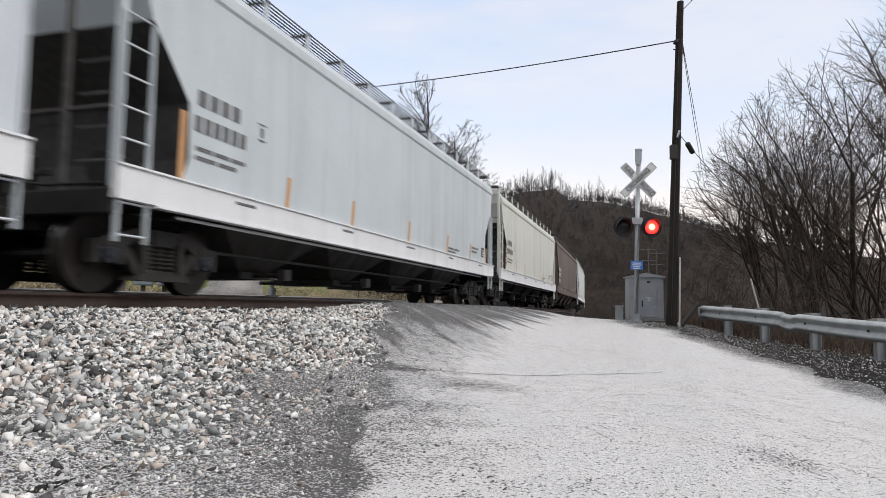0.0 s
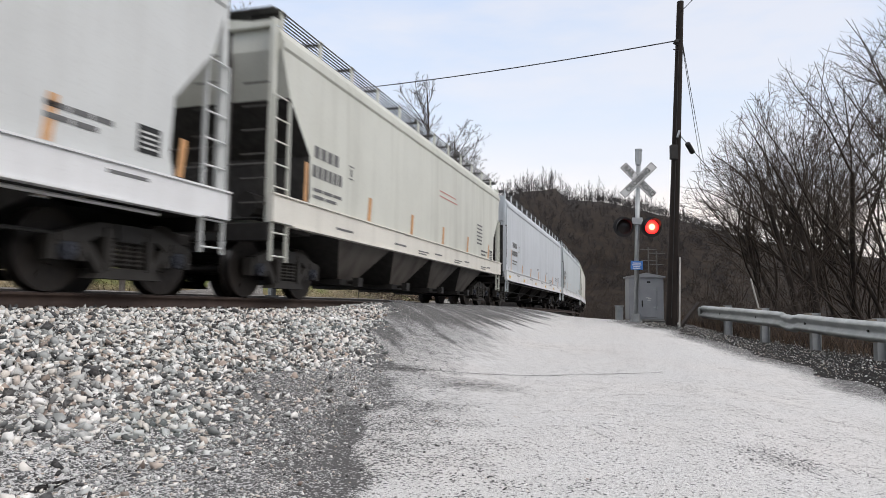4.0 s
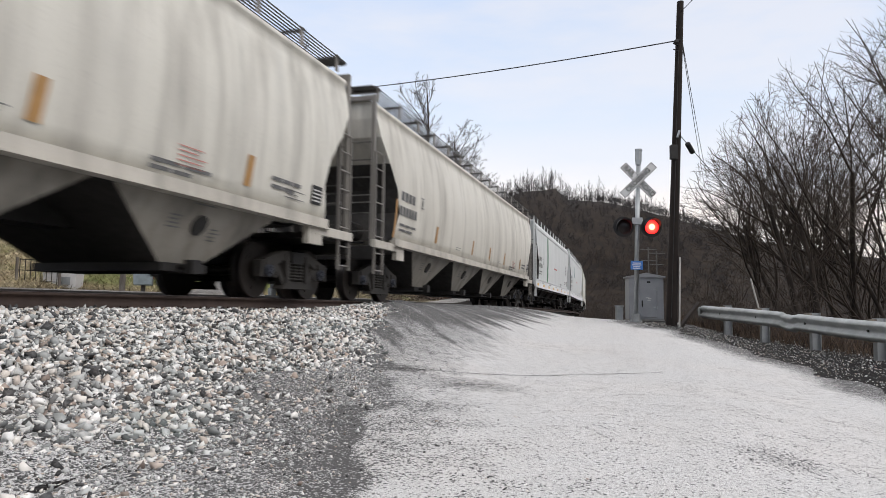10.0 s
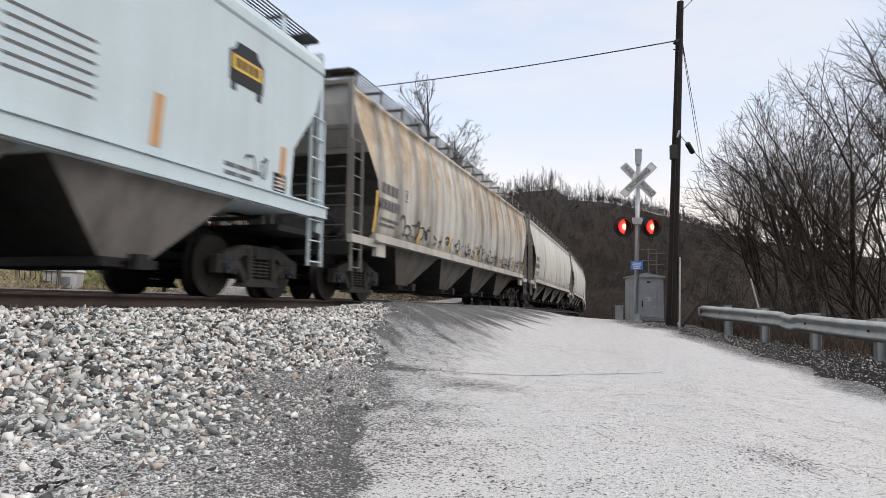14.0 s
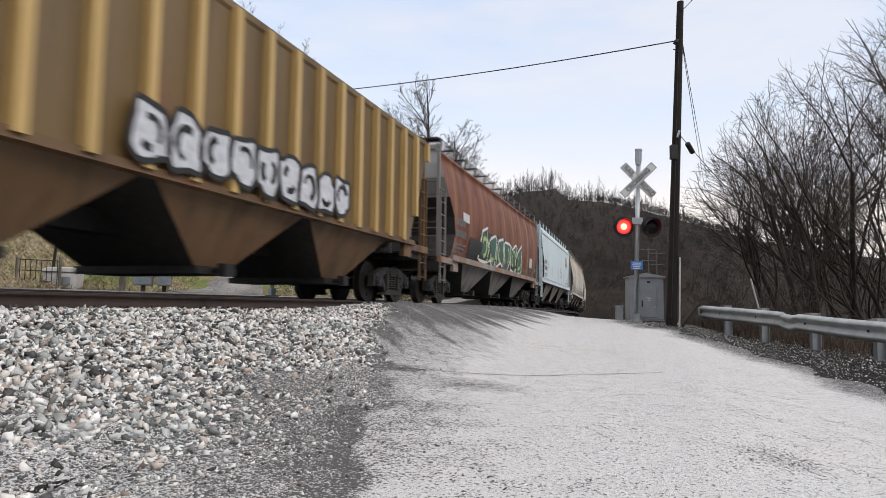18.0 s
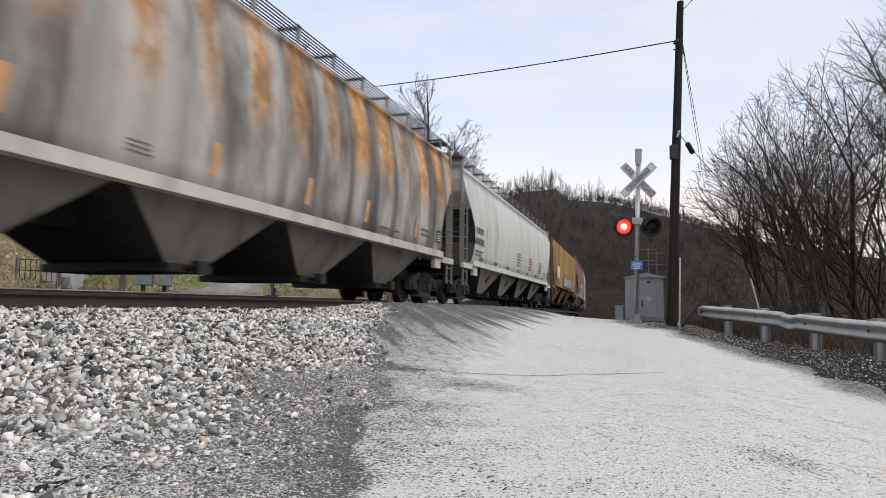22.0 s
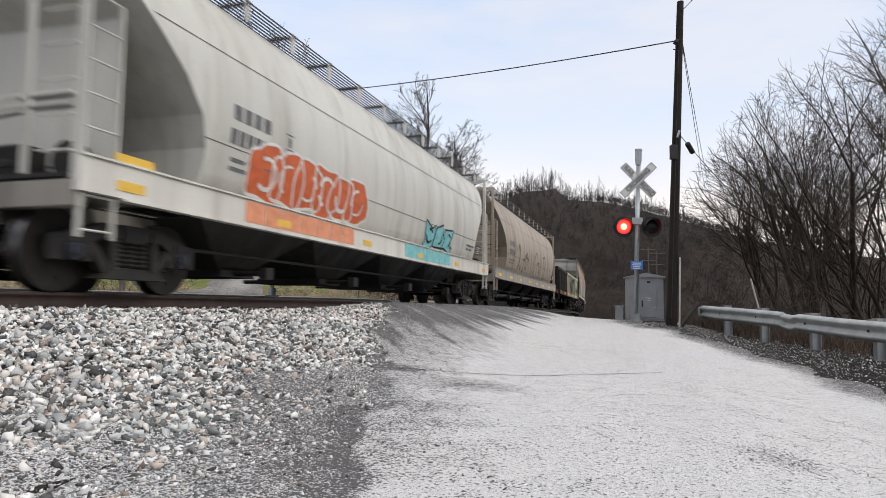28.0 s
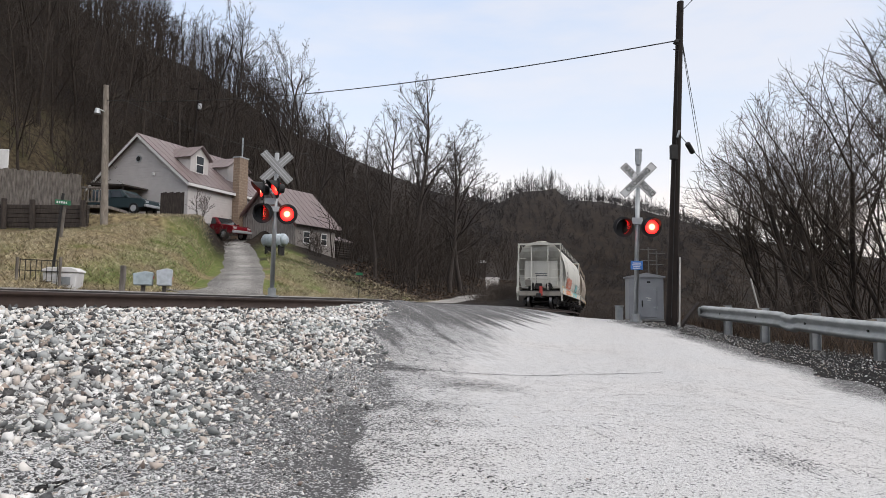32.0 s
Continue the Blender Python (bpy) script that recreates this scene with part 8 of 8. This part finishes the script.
def tubes(rows, least, sides=(6, 5, 4, 3, 3, 3)):
    """Triangles for the limbs, grouped by side count. Returns vertices and triangles."""
    V, F, base = [], [], 0
    by = {}
    for r in rows:
        by.setdefault(sides[min(r[4], 5)], []).append(r)
    for n, rs in by.items():
        a, b = np.array([r[0][:] for r in rs]), np.array([r[1][:] for r in rs])
        ra, rb = np.maximum(np.array([r[2] for r in rs]), least), np.maximum(np.array([r[3] for r in rs]), least * 0.7)
        d = b - a
        d /= np.linalg.norm(d, axis=1)[:, None] + 1e-9
        ref = np.where(np.abs(d[:, 2:3]) < 0.9, np.array([[0, 0, 1.0]]), np.array([[1.0, 0, 0]]))
        u = np.cross(d, ref)
        u /= np.linalg.norm(u, axis=1)[:, None]
        v = np.cross(d, u)
        ang = np.arange(n) * math.tau / n
        ring = u[:, None, :] * np.cos(ang)[None, :, None] + v[:, None, :] * np.sin(ang)[None, :, None]
        lo, hi = a[:, None, :] + ring * ra[:, None, None], b[:, None, :] + ring * rb[:, None, None]
        V.append(np.concatenate([lo, hi], 1).reshape(-1, 3))
        i = np.arange(n)
        j = (i + 1) % n
        t = np.concatenate([np.stack([i, j, n + j], 1), np.stack([i, n + j, n + i], 1)])
        F.append((t[None] + (np.arange(len(rs)) * 2 * n)[:, None, None]).reshape(-1, 3) + base)
        base += len(rs) * 2 * n
    return np.concatenate(V), np.concatenate(F)


TREE_KINDS = {}


def tree_kind(key, seed, height, r0, spec, least, cut=1, **more):
    rows = grow(random.Random(seed), height, r0, spec, **more)
    low, high = [r for r in rows if r[4] < cut], [r for r in rows if r[4] >= cut]
    TREE_KINDS[key] = (tubes(low, least), tubes(high, least), {})


def plant(key, x, y, turn, size, label, mats=(None, None), sink=0.0, name="tree", group=""):
    low, high, made = TREE_KINDS[key]
    bk, tw = mats[0] or M_BARK, mats[1] or M_TWIG
    t = thing(name, Matrix.Translation((x, y, gz(x, y) - sink)) @ pose(0, 0, 0, 0, 0, turn), label, name.replace("_", " "), group)
    for nm, arr, mt in (("trunk", low, bk), ("crown", high, tw)):
        k = (nm, mt.name)
        if k not in made:
            made[k] = arrays(nm, arr[0], arr[1], mt, t)
            made[k].scale = (size,) * 3
        else:
            o = new(nm, made[k].data)
            o.parent = t
            o.scale = (size,) * 3
    return t


# thicket behind the guardrail: many-stemmed young trees that lean over the road's light
def canopy(x, y):
    """The height that the thicket's tops reach: low by the road, tall at the back."""
    return y * float(np.interp(x / y, (0.33, 0.36, 0.424, 0.494, 0.588, 0.641, 0.72), (0.15, 0.20, 0.29, 0.375, 0.40, 0.46, 0.56)))


def lean_tree(seed, x, y, height, r0, stems, lean, least, under=1.0):
    """A tree of leaning, upward-curving stems; its branches stay under the canopy."""
    rng = random.Random(seed)
    base = Vector((x, y, gz(x, y) - 0.15))
    rows = []
    kids = ((7, 1.05, 34, 8), (7, 0.46, 40, 4), (4, 0.48, 42, 3), (3, 0.52, 40, 2))

    def limb(p, d, length, r, level, pieces):
        slack = rng.uniform(0.92, 1.05)
        while length > 0.25:
            e = p + (d + Vector((0, 0, 0.25))).normalized() * length
            if e.y > 3 and e.z < canopy(e.x, e.y) * slack * under:
                break
            length *= 0.72
        if length <= 0.25:
            return
        step = length / pieces
        pts = [(p.copy(), r, d.copy())]
        for k in range(pieces):
            c = 0.065 + 0.035 * level
            d = (d + Vector((rng.gauss(0, c), rng.gauss(0, c), rng.gauss(0, c) + (0.055 if level < 2 else 0.03)))).normalized()
            p = p + d * step
            rr = r * (1 - (0.5 if level == 0 else 0.82) * (k + 1) / pieces)
            rows.append((pts[-1][0], p.copy(), pts[-1][1], rr, level))
            pts.append((p.copy(), rr, d.copy()))
        if level >= len(kids):
            return
        n, share, spread, pc = kids[level]
        s0 = 0.42 if level == 0 else 0.16
        for i in range(n):
            q = s0 + (1 - s0) * ((i + rng.random()) / n)
            f = q * pieces
            k = min(pieces - 1, int(f))
            a = pts[k][0].lerp(pts[k + 1][0], f - k)
            rad = (pts[k][1] + (pts[k + 1][1] - pts[k][1]) * (f - k)) * 0.62
            b = pts[k + 1][2]
            side = b.orthogonal().normalized()
            side.rotate(Matrix.Rotation(rng.uniform(0, math.tau), 3, b))
            ang = radians(spread * rng.uniform(0.6, 1.3))
            limb(a, (b * math.cos(ang) + side * math.sin(ang)).normalized(), length * share * (1.15 - 0.5 * q) * rng.uniform(0.7, 1.25), max(rad, 0.004), level + 1, pc)
    for k in range(stems):
        a = rng.uniform(-0.6, 0.9)
        d = Vector((-lean * rng.uniform(0.1, 1.6), lean * 0.7 * rng.gauss(0, 1), 1)).normalized()
        limb(base + Vector((rng.gauss(0, 0.2), rng.gauss(0, 0.2), 0)), d, height * rng.uniform(0.40, 0.55), r0 * rng.uniform(0.65, 1.0), 0, 9)
    low, high = [r for r in rows if r[4] < 1], [r for r in rows if r[4] >= 1]
    t = thing("tree", Matrix.Translation(base), "bare many-stemmed tree in the thicket behind the guardrail", "tree", "thicket trees")
    for nm, part_rows, mt in (("trunk", low, M_BARK), ("crown", high, M_TWIG)):
        v, f = tubes(part_rows, least, (6, 4, 3, 3, 3, 3))
        arrays(nm, v - np.array(base[:]), f, mt, t)


rngt = random.Random(23)
for row, (x0, x1, y0, y1, n, h, least) in enumerate(((8.8, 11.5, 15.0, 18.5, 2, 10.5, 0.0050), (11.0, 15.0, 17, 24, 4, 14.0, 0.0055), (15.0, 20, 25, 33, 2, 16.0, 0.0075), (15, 27, 34, 46, 2, 10.0, 0.012))):
    for k in range(n):
        q = (k + rngt.random()) / n
        y = y0 + (y1 - y0) * q
        x = max(x0 + (x1 - x0) * rngt.random(), 0.46 * y + rngt.uniform(0, 1.5))
        lean_tree(100 * row + k, x, y, h * rngt.uniform(0.85, 1.1), 0.115 + 0.014 * row, 2, 0.30, least, 0.72 if row == 3 else 1.0)

# the largest trees of the thicket stand nearest the road
lean_tree(511, 11.2, 16.6, 13.0, 0.12, 1, 0.20, 0.0055)
lean_tree(507, 9.9, 12.9, 12.0, 0.11, 1, 0.18, 0.0050)
lean_tree(503, 9.6, 19.5, 7.5, 0.11, 2, 0.20, 0.0055)

# tall trees by the lane
tree_kind("tall_a", 31, 19.0, 0.30, [(0, 0, 0, 10), (16, 0.40, 36, 6), (10, 0.42, 40, 4), (4, 0.45, 40, 2), (3, 0.5, 40, 1)], 0.012, 1, lean=(0.03, 0), start=0.35)
tree_kind("tall_b", 32, 16.0, 0.30, [(0, 0, 0, 9), (16, 0.46, 46, 6), (10, 0.45, 42, 4), (4, 0.45, 42, 2), (3, 0.5, 40, 1)], 0.012, 1, lean=(0.10, 0), start=0.28)
tree_kind("tall_c", 33, 20.0, 0.34, [(0, 0, 0, 10), (13, 0.60, 40, 7), (9, 0.42, 40, 4), (4, 0.45, 42, 2), (3, 0.5, 40, 1)], 0.014, 1, lean=(0.16, 0), start=0.40, stems=2)
for key, x, y, turn, size, lab in (("tall_a", -2.3, 56, 20, 1.0, "tall slender bare tree beside the lane"), ("tall_b", 0.6, 60, 100, 1.0, "spreading bare tree beside the lane"), ("tall_b", 1.7, 66, 220, 1.0, "spreading bare tree beside the lane"),
                                   ("tall_a", -5.0, 62, 130, 0.9, "slender bare tree on the bank"), ("tall_a", 1.0, 84, 200, 0.7, "bare tree at the lane's bend"),
                                   ("tall_c", -17.5, 88, 0, 1.15, "big forked bare tree on the hillside"), ("tall_c", -31.0, 92, 90, 1.0, "big bare tree on the hillside"), ("tall_a", -13, 70, 45, 0.9, "bare tree behind the outbuilding"),
                                   ("tall_b", -9.5, 68, 300, 0.9, "bare tree behind the outbuilding"), ("tall_a", -4.6, 47, 260, 0.55, "young bare tree on the cut bank"), ("tall_b", -2.6, 72, 0, 0.95, "bare tree beside the lane")):
    plant(key, x, y, turn, size, lab, (M_BARK2, M_DTWIG))


def woods(name, pts, kinds, material, label, rng, parent_kind="stuff"):
    """Many trees as one mesh."""
    V, F, base = [], [], 0
    xs, ys = np.array([p[0] for p in pts]), np.array([p[1] for p in pts])
    zs = ground_z(xs, ys)
    for x, y, z in zip(xs, ys, zs):
        v, f = kinds[rng.randrange(len(kinds))]
        a, s = rng.uniform(0, math.tau), rng.uniform(0.75, 1.2)
        c, q = math.cos(a) * s, math.sin(a) * s
        w = np.stack([v[:, 0] * c - v[:, 1] * q + x, v[:, 0] * q + v[:, 1] * c + y, v[:, 2] * s * rng.uniform(0.9, 1.1) + z], 1)
        V.append(w)
        F.append(f + base)
        base += len(v)
    ob = arrays(name, np.concatenate(V), np.concatenate(F), material)
    return tagged(ob, label, "woods", kind=parent_kind)


def build_woods():
    rng = random.Random(77)
    mid = [tubes(grow(random.Random(40 + k), 15.0, 0.20, [(0, 0, 0, 5), (11, 0.38, 40, 2), (5, 0.48, 44, 1), (2, 0.62, 44, 1)], start=0.30), 0.022, (4, 3, 3, 3)) for k in range(8)]
    pts = []
    while len(pts) < 620:
        f, s = 31 + 85 * rng.random(), -10 + 235 * rng.random() ** 1.05
        x, y, _ = on_track(s, -f)
        if y < 30 or abs(x / max(y, 1)) > 0.80 or (y < 62 and -24 < x < -8 and f < 34):
            continue
        pts.append((float(x), float(y)))
    while len(pts) < 700:
        x, y, _ = on_track(rng.uniform(-14, 44), -rng.uniform(46, 90))
        if y > 40 and abs(x / y) < 0.85:
            pts.append((float(x), float(y)))
    us = [tubes(grow(random.Random(140 + k), 5.5, 0.05, [(0, 0, 0, 3), (5, 0.6, 42, 1), (3, 0.55, 45, 1)], start=0.08, stems=3), 0.018, (3, 3, 3)) for k in range(4)]
    low = []
    while len(low) < 520:
        f, s = (25 + 90 * rng.random() ** 1.3, -8 + 170 * rng.random() ** 1.2) if len(low) % 5 > 1 else (rng.uniform(8.5, 30), rng.uniform(44, 110))
        x, y, _ = on_track(s, -f)
        if y < 36 or on_lane(x, y) or abs(x / max(y, 1)) > 0.80 or (y < 60 and -24 < x < -8 and f < 34):
            continue
        low.append((float(x), float(y)))
    while len(low) < 860:
        y = rng.uniform(52, 120)
        x = -y * rng.uniform(0.22, 0.70)
        if -track_coords(x, y)[0] > 29:
            low.append((x, y))
    woods("hillside_scrub", low, us, M_FARWOOD, "bare undergrowth below the hillside trees", rng)
    woods("hillside_woods", pts, mid, M_FARWOOD, "steep hillside of bare grey-brown winter trees", rng)
    # the far ridge: low fine woods over its face, taller bare trees along its crest
    small = [tubes(grow(random.Random(60 + k), 13.0, 0.17, [(0, 0, 0, 3), (9, 0.30, 30, 1), (3, 0.5, 36, 1)], start=0.40), 0.05, (3, 3, 3)) for k in range(6)]
    face = [tubes(grow(random.Random(160 + k), 3.2, 0.10, [(0, 0, 0, 2), (7, 0.6, 56, 1), (2, 0.7, 56, 1)], start=0.05), 0.055, (3, 3, 3)) for k in range(5)]
    pts = []
    while len(pts) < 2400:
        y = rng.uniform(250, 436)
        pts.append((y * rng.uniform(-0.04, 0.42), y))
    woods("ridge_face_woods", pts, face, M_RIDGE, "bare low woods on the face of the far ridge", rng)
    pts = []
    while len(pts) < 420:
        y = rng.gauss(438, 7)
        pts.append((y * rng.uniform(-0.04, 0.42), y))
    woods("ridge_woods", pts, small, M_RIDGE, "bare trees along the crest of the far ridge", rng)
    pts = []
    while len(pts) < 30:
        y = rng.uniform(36, 90)
        pts.append((y * rng.uniform(0.335, 0.68), y))
    woods("far_thicket", pts, [(v * 0.50, f) for v, f in mid], M_HAZEWOOD, "bare thicket farther down behind the guardrail", rng)
    pts = []
    while len(pts) < 560:
        y = rng.uniform(62, 290)
        pts.append((y * rng.uniform(0.15, 0.345), y))
    pts = [p for p in pts if track_coords(*p)[0] > 4.5]
    woods("valley_scrub", pts, [(v * np.array([1.4, 1.4, 0.80]), f) for v, f in us], M_BRUSH, "pale brown bare scrub in the valley beyond the crossing", rng)
    # brush: dense low twigs behind the guardrail, beside the track and at the foot of the hill
    br = [tubes(grow(random.Random(80 + k), 1.7, 0.016, [(0, 0, 0, 3), (5, 0.6, 50, 2), (4, 0.6, 50, 1)], start=0.05, droop=0.10, stems=4), 0.0065, (3, 3, 3, 3)) for k in range(4)]
    pts = []
    while len(pts) < 90:
        x, y = rng.uniform(7.4, 22), rng.uniform(8, 46)
        o, s = track_coords(x, y)
        if o < 5.5 or x / y > 0.80 or (x < 7.4 and 16 < y < 23) or x / y < 0.25:
            continue
        pts.append((x, y))
    while len(pts) < 140:
        y = rng.uniform(16, 40)
        x = y * rng.uniform(0.34, 0.60)
        if x > 7.6:
            pts.append((x, y))
    woods("brush", pts, br, M_HAZEWOOD, "dense bare brush behind the guardrail", rng)
    pts = []
    while len(pts) < 120:
        s = rng.uniform(40, 92)
        x, y, _ = on_track(s, -rng.uniform(2.9, max(3.0, float(lane_edges(s)[0]) - 0.5)))
        pts.append((float(x), float(y)))
    woods("brush", pts, [(v * 0.8, f) for v, f in br], M_HAZEWOOD, "low brown weeds between the lane and the track", rng)
    pts = []
    while len(pts) < 170:
        s, f = rng.uniform(30, 150), rng.choice((rng.uniform(4, 9), rng.uniform(-34, -7.0)))
        x, y, _ = on_track(s, f)
        o, _s = track_coords(x, y)
        if -6.8 < o < 3.5 or (o < 0 and s < 42) or on_lane(x, y):
            continue
        pts.append((float(x), float(y)))
    woods("brush", pts, br, M_DTWIG, "bare scrub along the track and the cut bank", rng)


build_woods()


def build_grass():
    rng = np.random.default_rng(8)
    n = 150000
    f, s = 6.0 + 15 * rng.uniform(0, 1, n) ** 1.1, rng.uniform(-4, 44, n)
    t = TH0
    x = T_X[_i0] + s * math.sin(t) - f * math.cos(t)
    y = T_Y[_i0] + s * math.cos(t) + f * math.sin(t)
    dc = np.abs(x - drive_centre(y))
    keep = (dc > 1.5) & (y < 44) & ((wobble(x, y, 1.2, 0.4) > -0.55) | (rng.uniform(0, 1, n) < 0.4))
    x, y = x[keep], y[keep]
    z = ground_z(x, y)
    k = len(x)
    a, h = rng.uniform(0, 6.28, k), rng.uniform(0.03, 0.16, k)
    ln = rng.uniform(0.6, 2.2, k)
    wd = rng.uniform(0.006, 0.014, k)
    b = rng.uniform(0, 6.28, k)
    p0 = np.stack([x - np.cos(a) * wd, y - np.sin(a) * wd, z], 1)
    p1 = np.stack([x + np.cos(a) * wd, y + np.sin(a) * wd, z], 1)
    p2 = np.stack([x + np.cos(b) * ln * h, y + np.sin(b) * ln * h, z + h], 1)
    v = np.stack([p0, p1, p2], 1).reshape(-1, 3)
    ob = arrays("grass", v, np.arange(len(v)).reshape(-1, 3), M_GRASS)
    tagged(ob, "dry straw-coloured winter grass on the bank", "grass", kind="stuff")


def grass_material():
    m, nt, p = mat_new("winter_grass")
    ge = nt.nodes.new("ShaderNodeNewGeometry")
    co = nt.nodes.new("ShaderNodeTexCoord").outputs["Object"]
    n = noise_node(nt, 0.45, 4, 0.6, co)
    dry = mix(nt, ge.outputs["Random Per Island"], (0.07, 0.05, 0.026), (0.70, 0.61, 0.41))
    grn = mix(nt, ge.outputs["Random Per Island"], (0.05, 0.065, 0.014), (0.27, 0.29, 0.085))
    c = mix(nt, remap(nt, n, 0.54, 0.66), dry, grn)
    clump = noise_node(nt, 2.2, 4, 0.65, co)
    nt.links.new(mix(nt, remap(nt, clump, 0.50, 0.66, 0, 0.8), c, (0.045, 0.035, 0.016)), p.inputs["Base Color"])
    p.inputs["Roughness"].default_value = 0.9
    return m


M_GRASS = grass_material()
build_grass()


def litter_material():
    m, nt, p = mat_new("fallen_leaves")
    ge = nt.nodes.new("ShaderNodeNewGeometry")
    ra = nt.nodes.new("ShaderNodeValToRGB")
    ra.color_ramp.elements.new(0.6)
    for el, (q, c) in zip(ra.color_ramp.elements, ((0.0, (0.016, 0.011, 0.009)), (0.65, (0.060, 0.040, 0.027)), (1.0, (0.17, 0.115, 0.075)))):
        el.position, el.color = q, (*c, 1)
    nt.links.new(ge.outputs["Random Per Island"], ra.inputs[0])
    nt.links.new(ra.outputs[0], p.inputs["Base Color"])
    p.inputs["Roughness"].default_value = 0.9
    return m


def build_litter():
    """Fallen leaves and dead stalks on the cut bank below the woods."""
    rng = np.random.default_rng(18)
    n = 60000
    f, s = 6.3 + 26 * rng.uniform(0, 1, n) ** 1.2, rng.uniform(26, 92, n)
    x, y, _ = on_track(s, -f)
    keep = (wobble(x, y, 0.9, 0.3) * 2.5 + s > 34) & (x > -7.0) & ~on_lane(x, y, 0.0)
    x, y = x[keep], y[keep]
    z = ground_z(x, y)
    k = len(x)
    size = rng.uniform(0.03, 0.09, k) * (0.7 + s[keep] / 90)
    a, tilt = rng.uniform(0, 6.28, k), rng.uniform(0.1, 1.2, k)
    ux, uy = np.cos(a), np.sin(a)
    p0 = np.stack([x - ux * size, y - uy * size, z + 0.02], 1)
    p1 = np.stack([x + ux * size, y + uy * size, z + 0.02], 1)
    p2 = np.stack([x - uy * size * 0.7, y + ux * size * 0.7, z + 0.03 + size * tilt], 1)
    v = np.stack([p0, p1, p2], 1).reshape(-1, 3)
    ob = arrays("leaf_litter", v, np.arange(len(v)).reshape(-1, 3), litter_material())
    tagged(ob, "brown fallen leaves and dead stalks on the cut bank", "leaf litter", kind="stuff")


build_litter()

# shrubs at the house's corner
tree_kind("shrub", 51, 1.7, 0.03, [(0, 0, 0, 3), (6, 0.6, 42, 3), (4, 0.6, 42, 2)], 0.010, 1, start=0.08, stems=5)
for x, y, size in ((-16.2, 45.5, 1.0), (-14.9, 46.2, 0.9), (-9.3, 49.0, 1.0), (-8.6, 47.0, 0.8)):
    plant("shrub", x, y, x * 50, size, "low bare shrub by the building's wall", (M_BARK2, M_BRUSH), name="shrub")


def build_dry_grass():
    """Brown dead grass behind the guardrail."""
    rng = np.random.default_rng(28)
    n = 9000
    y = rng.uniform(4, 20, n)
    x = 6.75 + 1.9 * rng.uniform(0, 1, n) ** 1.3
    z = ground_z(x, y)
    a, b, h = rng.uniform(0, 6.28, n), rng.uniform(0, 6.28, n), rng.uniform(0.08, 0.38, n)
    wd = rng.uniform(0.003, 0.008, n)
    p0 = np.stack([x - np.cos(a) * wd, y - np.sin(a) * wd, z], 1)
    p1 = np.stack([x + np.cos(a) * wd, y + np.sin(a) * wd, z], 1)
    p2 = np.stack([x + np.cos(b) * h * 0.45, y + np.sin(b) * h * 0.45, z + h], 1)
    v = np.stack([p0, p1, p2], 1).reshape(-1, 3)
    ob = arrays("dry_grass", v, np.arange(len(v)).reshape(-1, 3), bpy.data.materials["fallen_leaves"])
    tagged(ob, "brown dead grass and stalks behind the guardrail", "grass", kind="stuff")


build_dry_grass()


def motions():
    key_train()
    key_flashers()


motions()
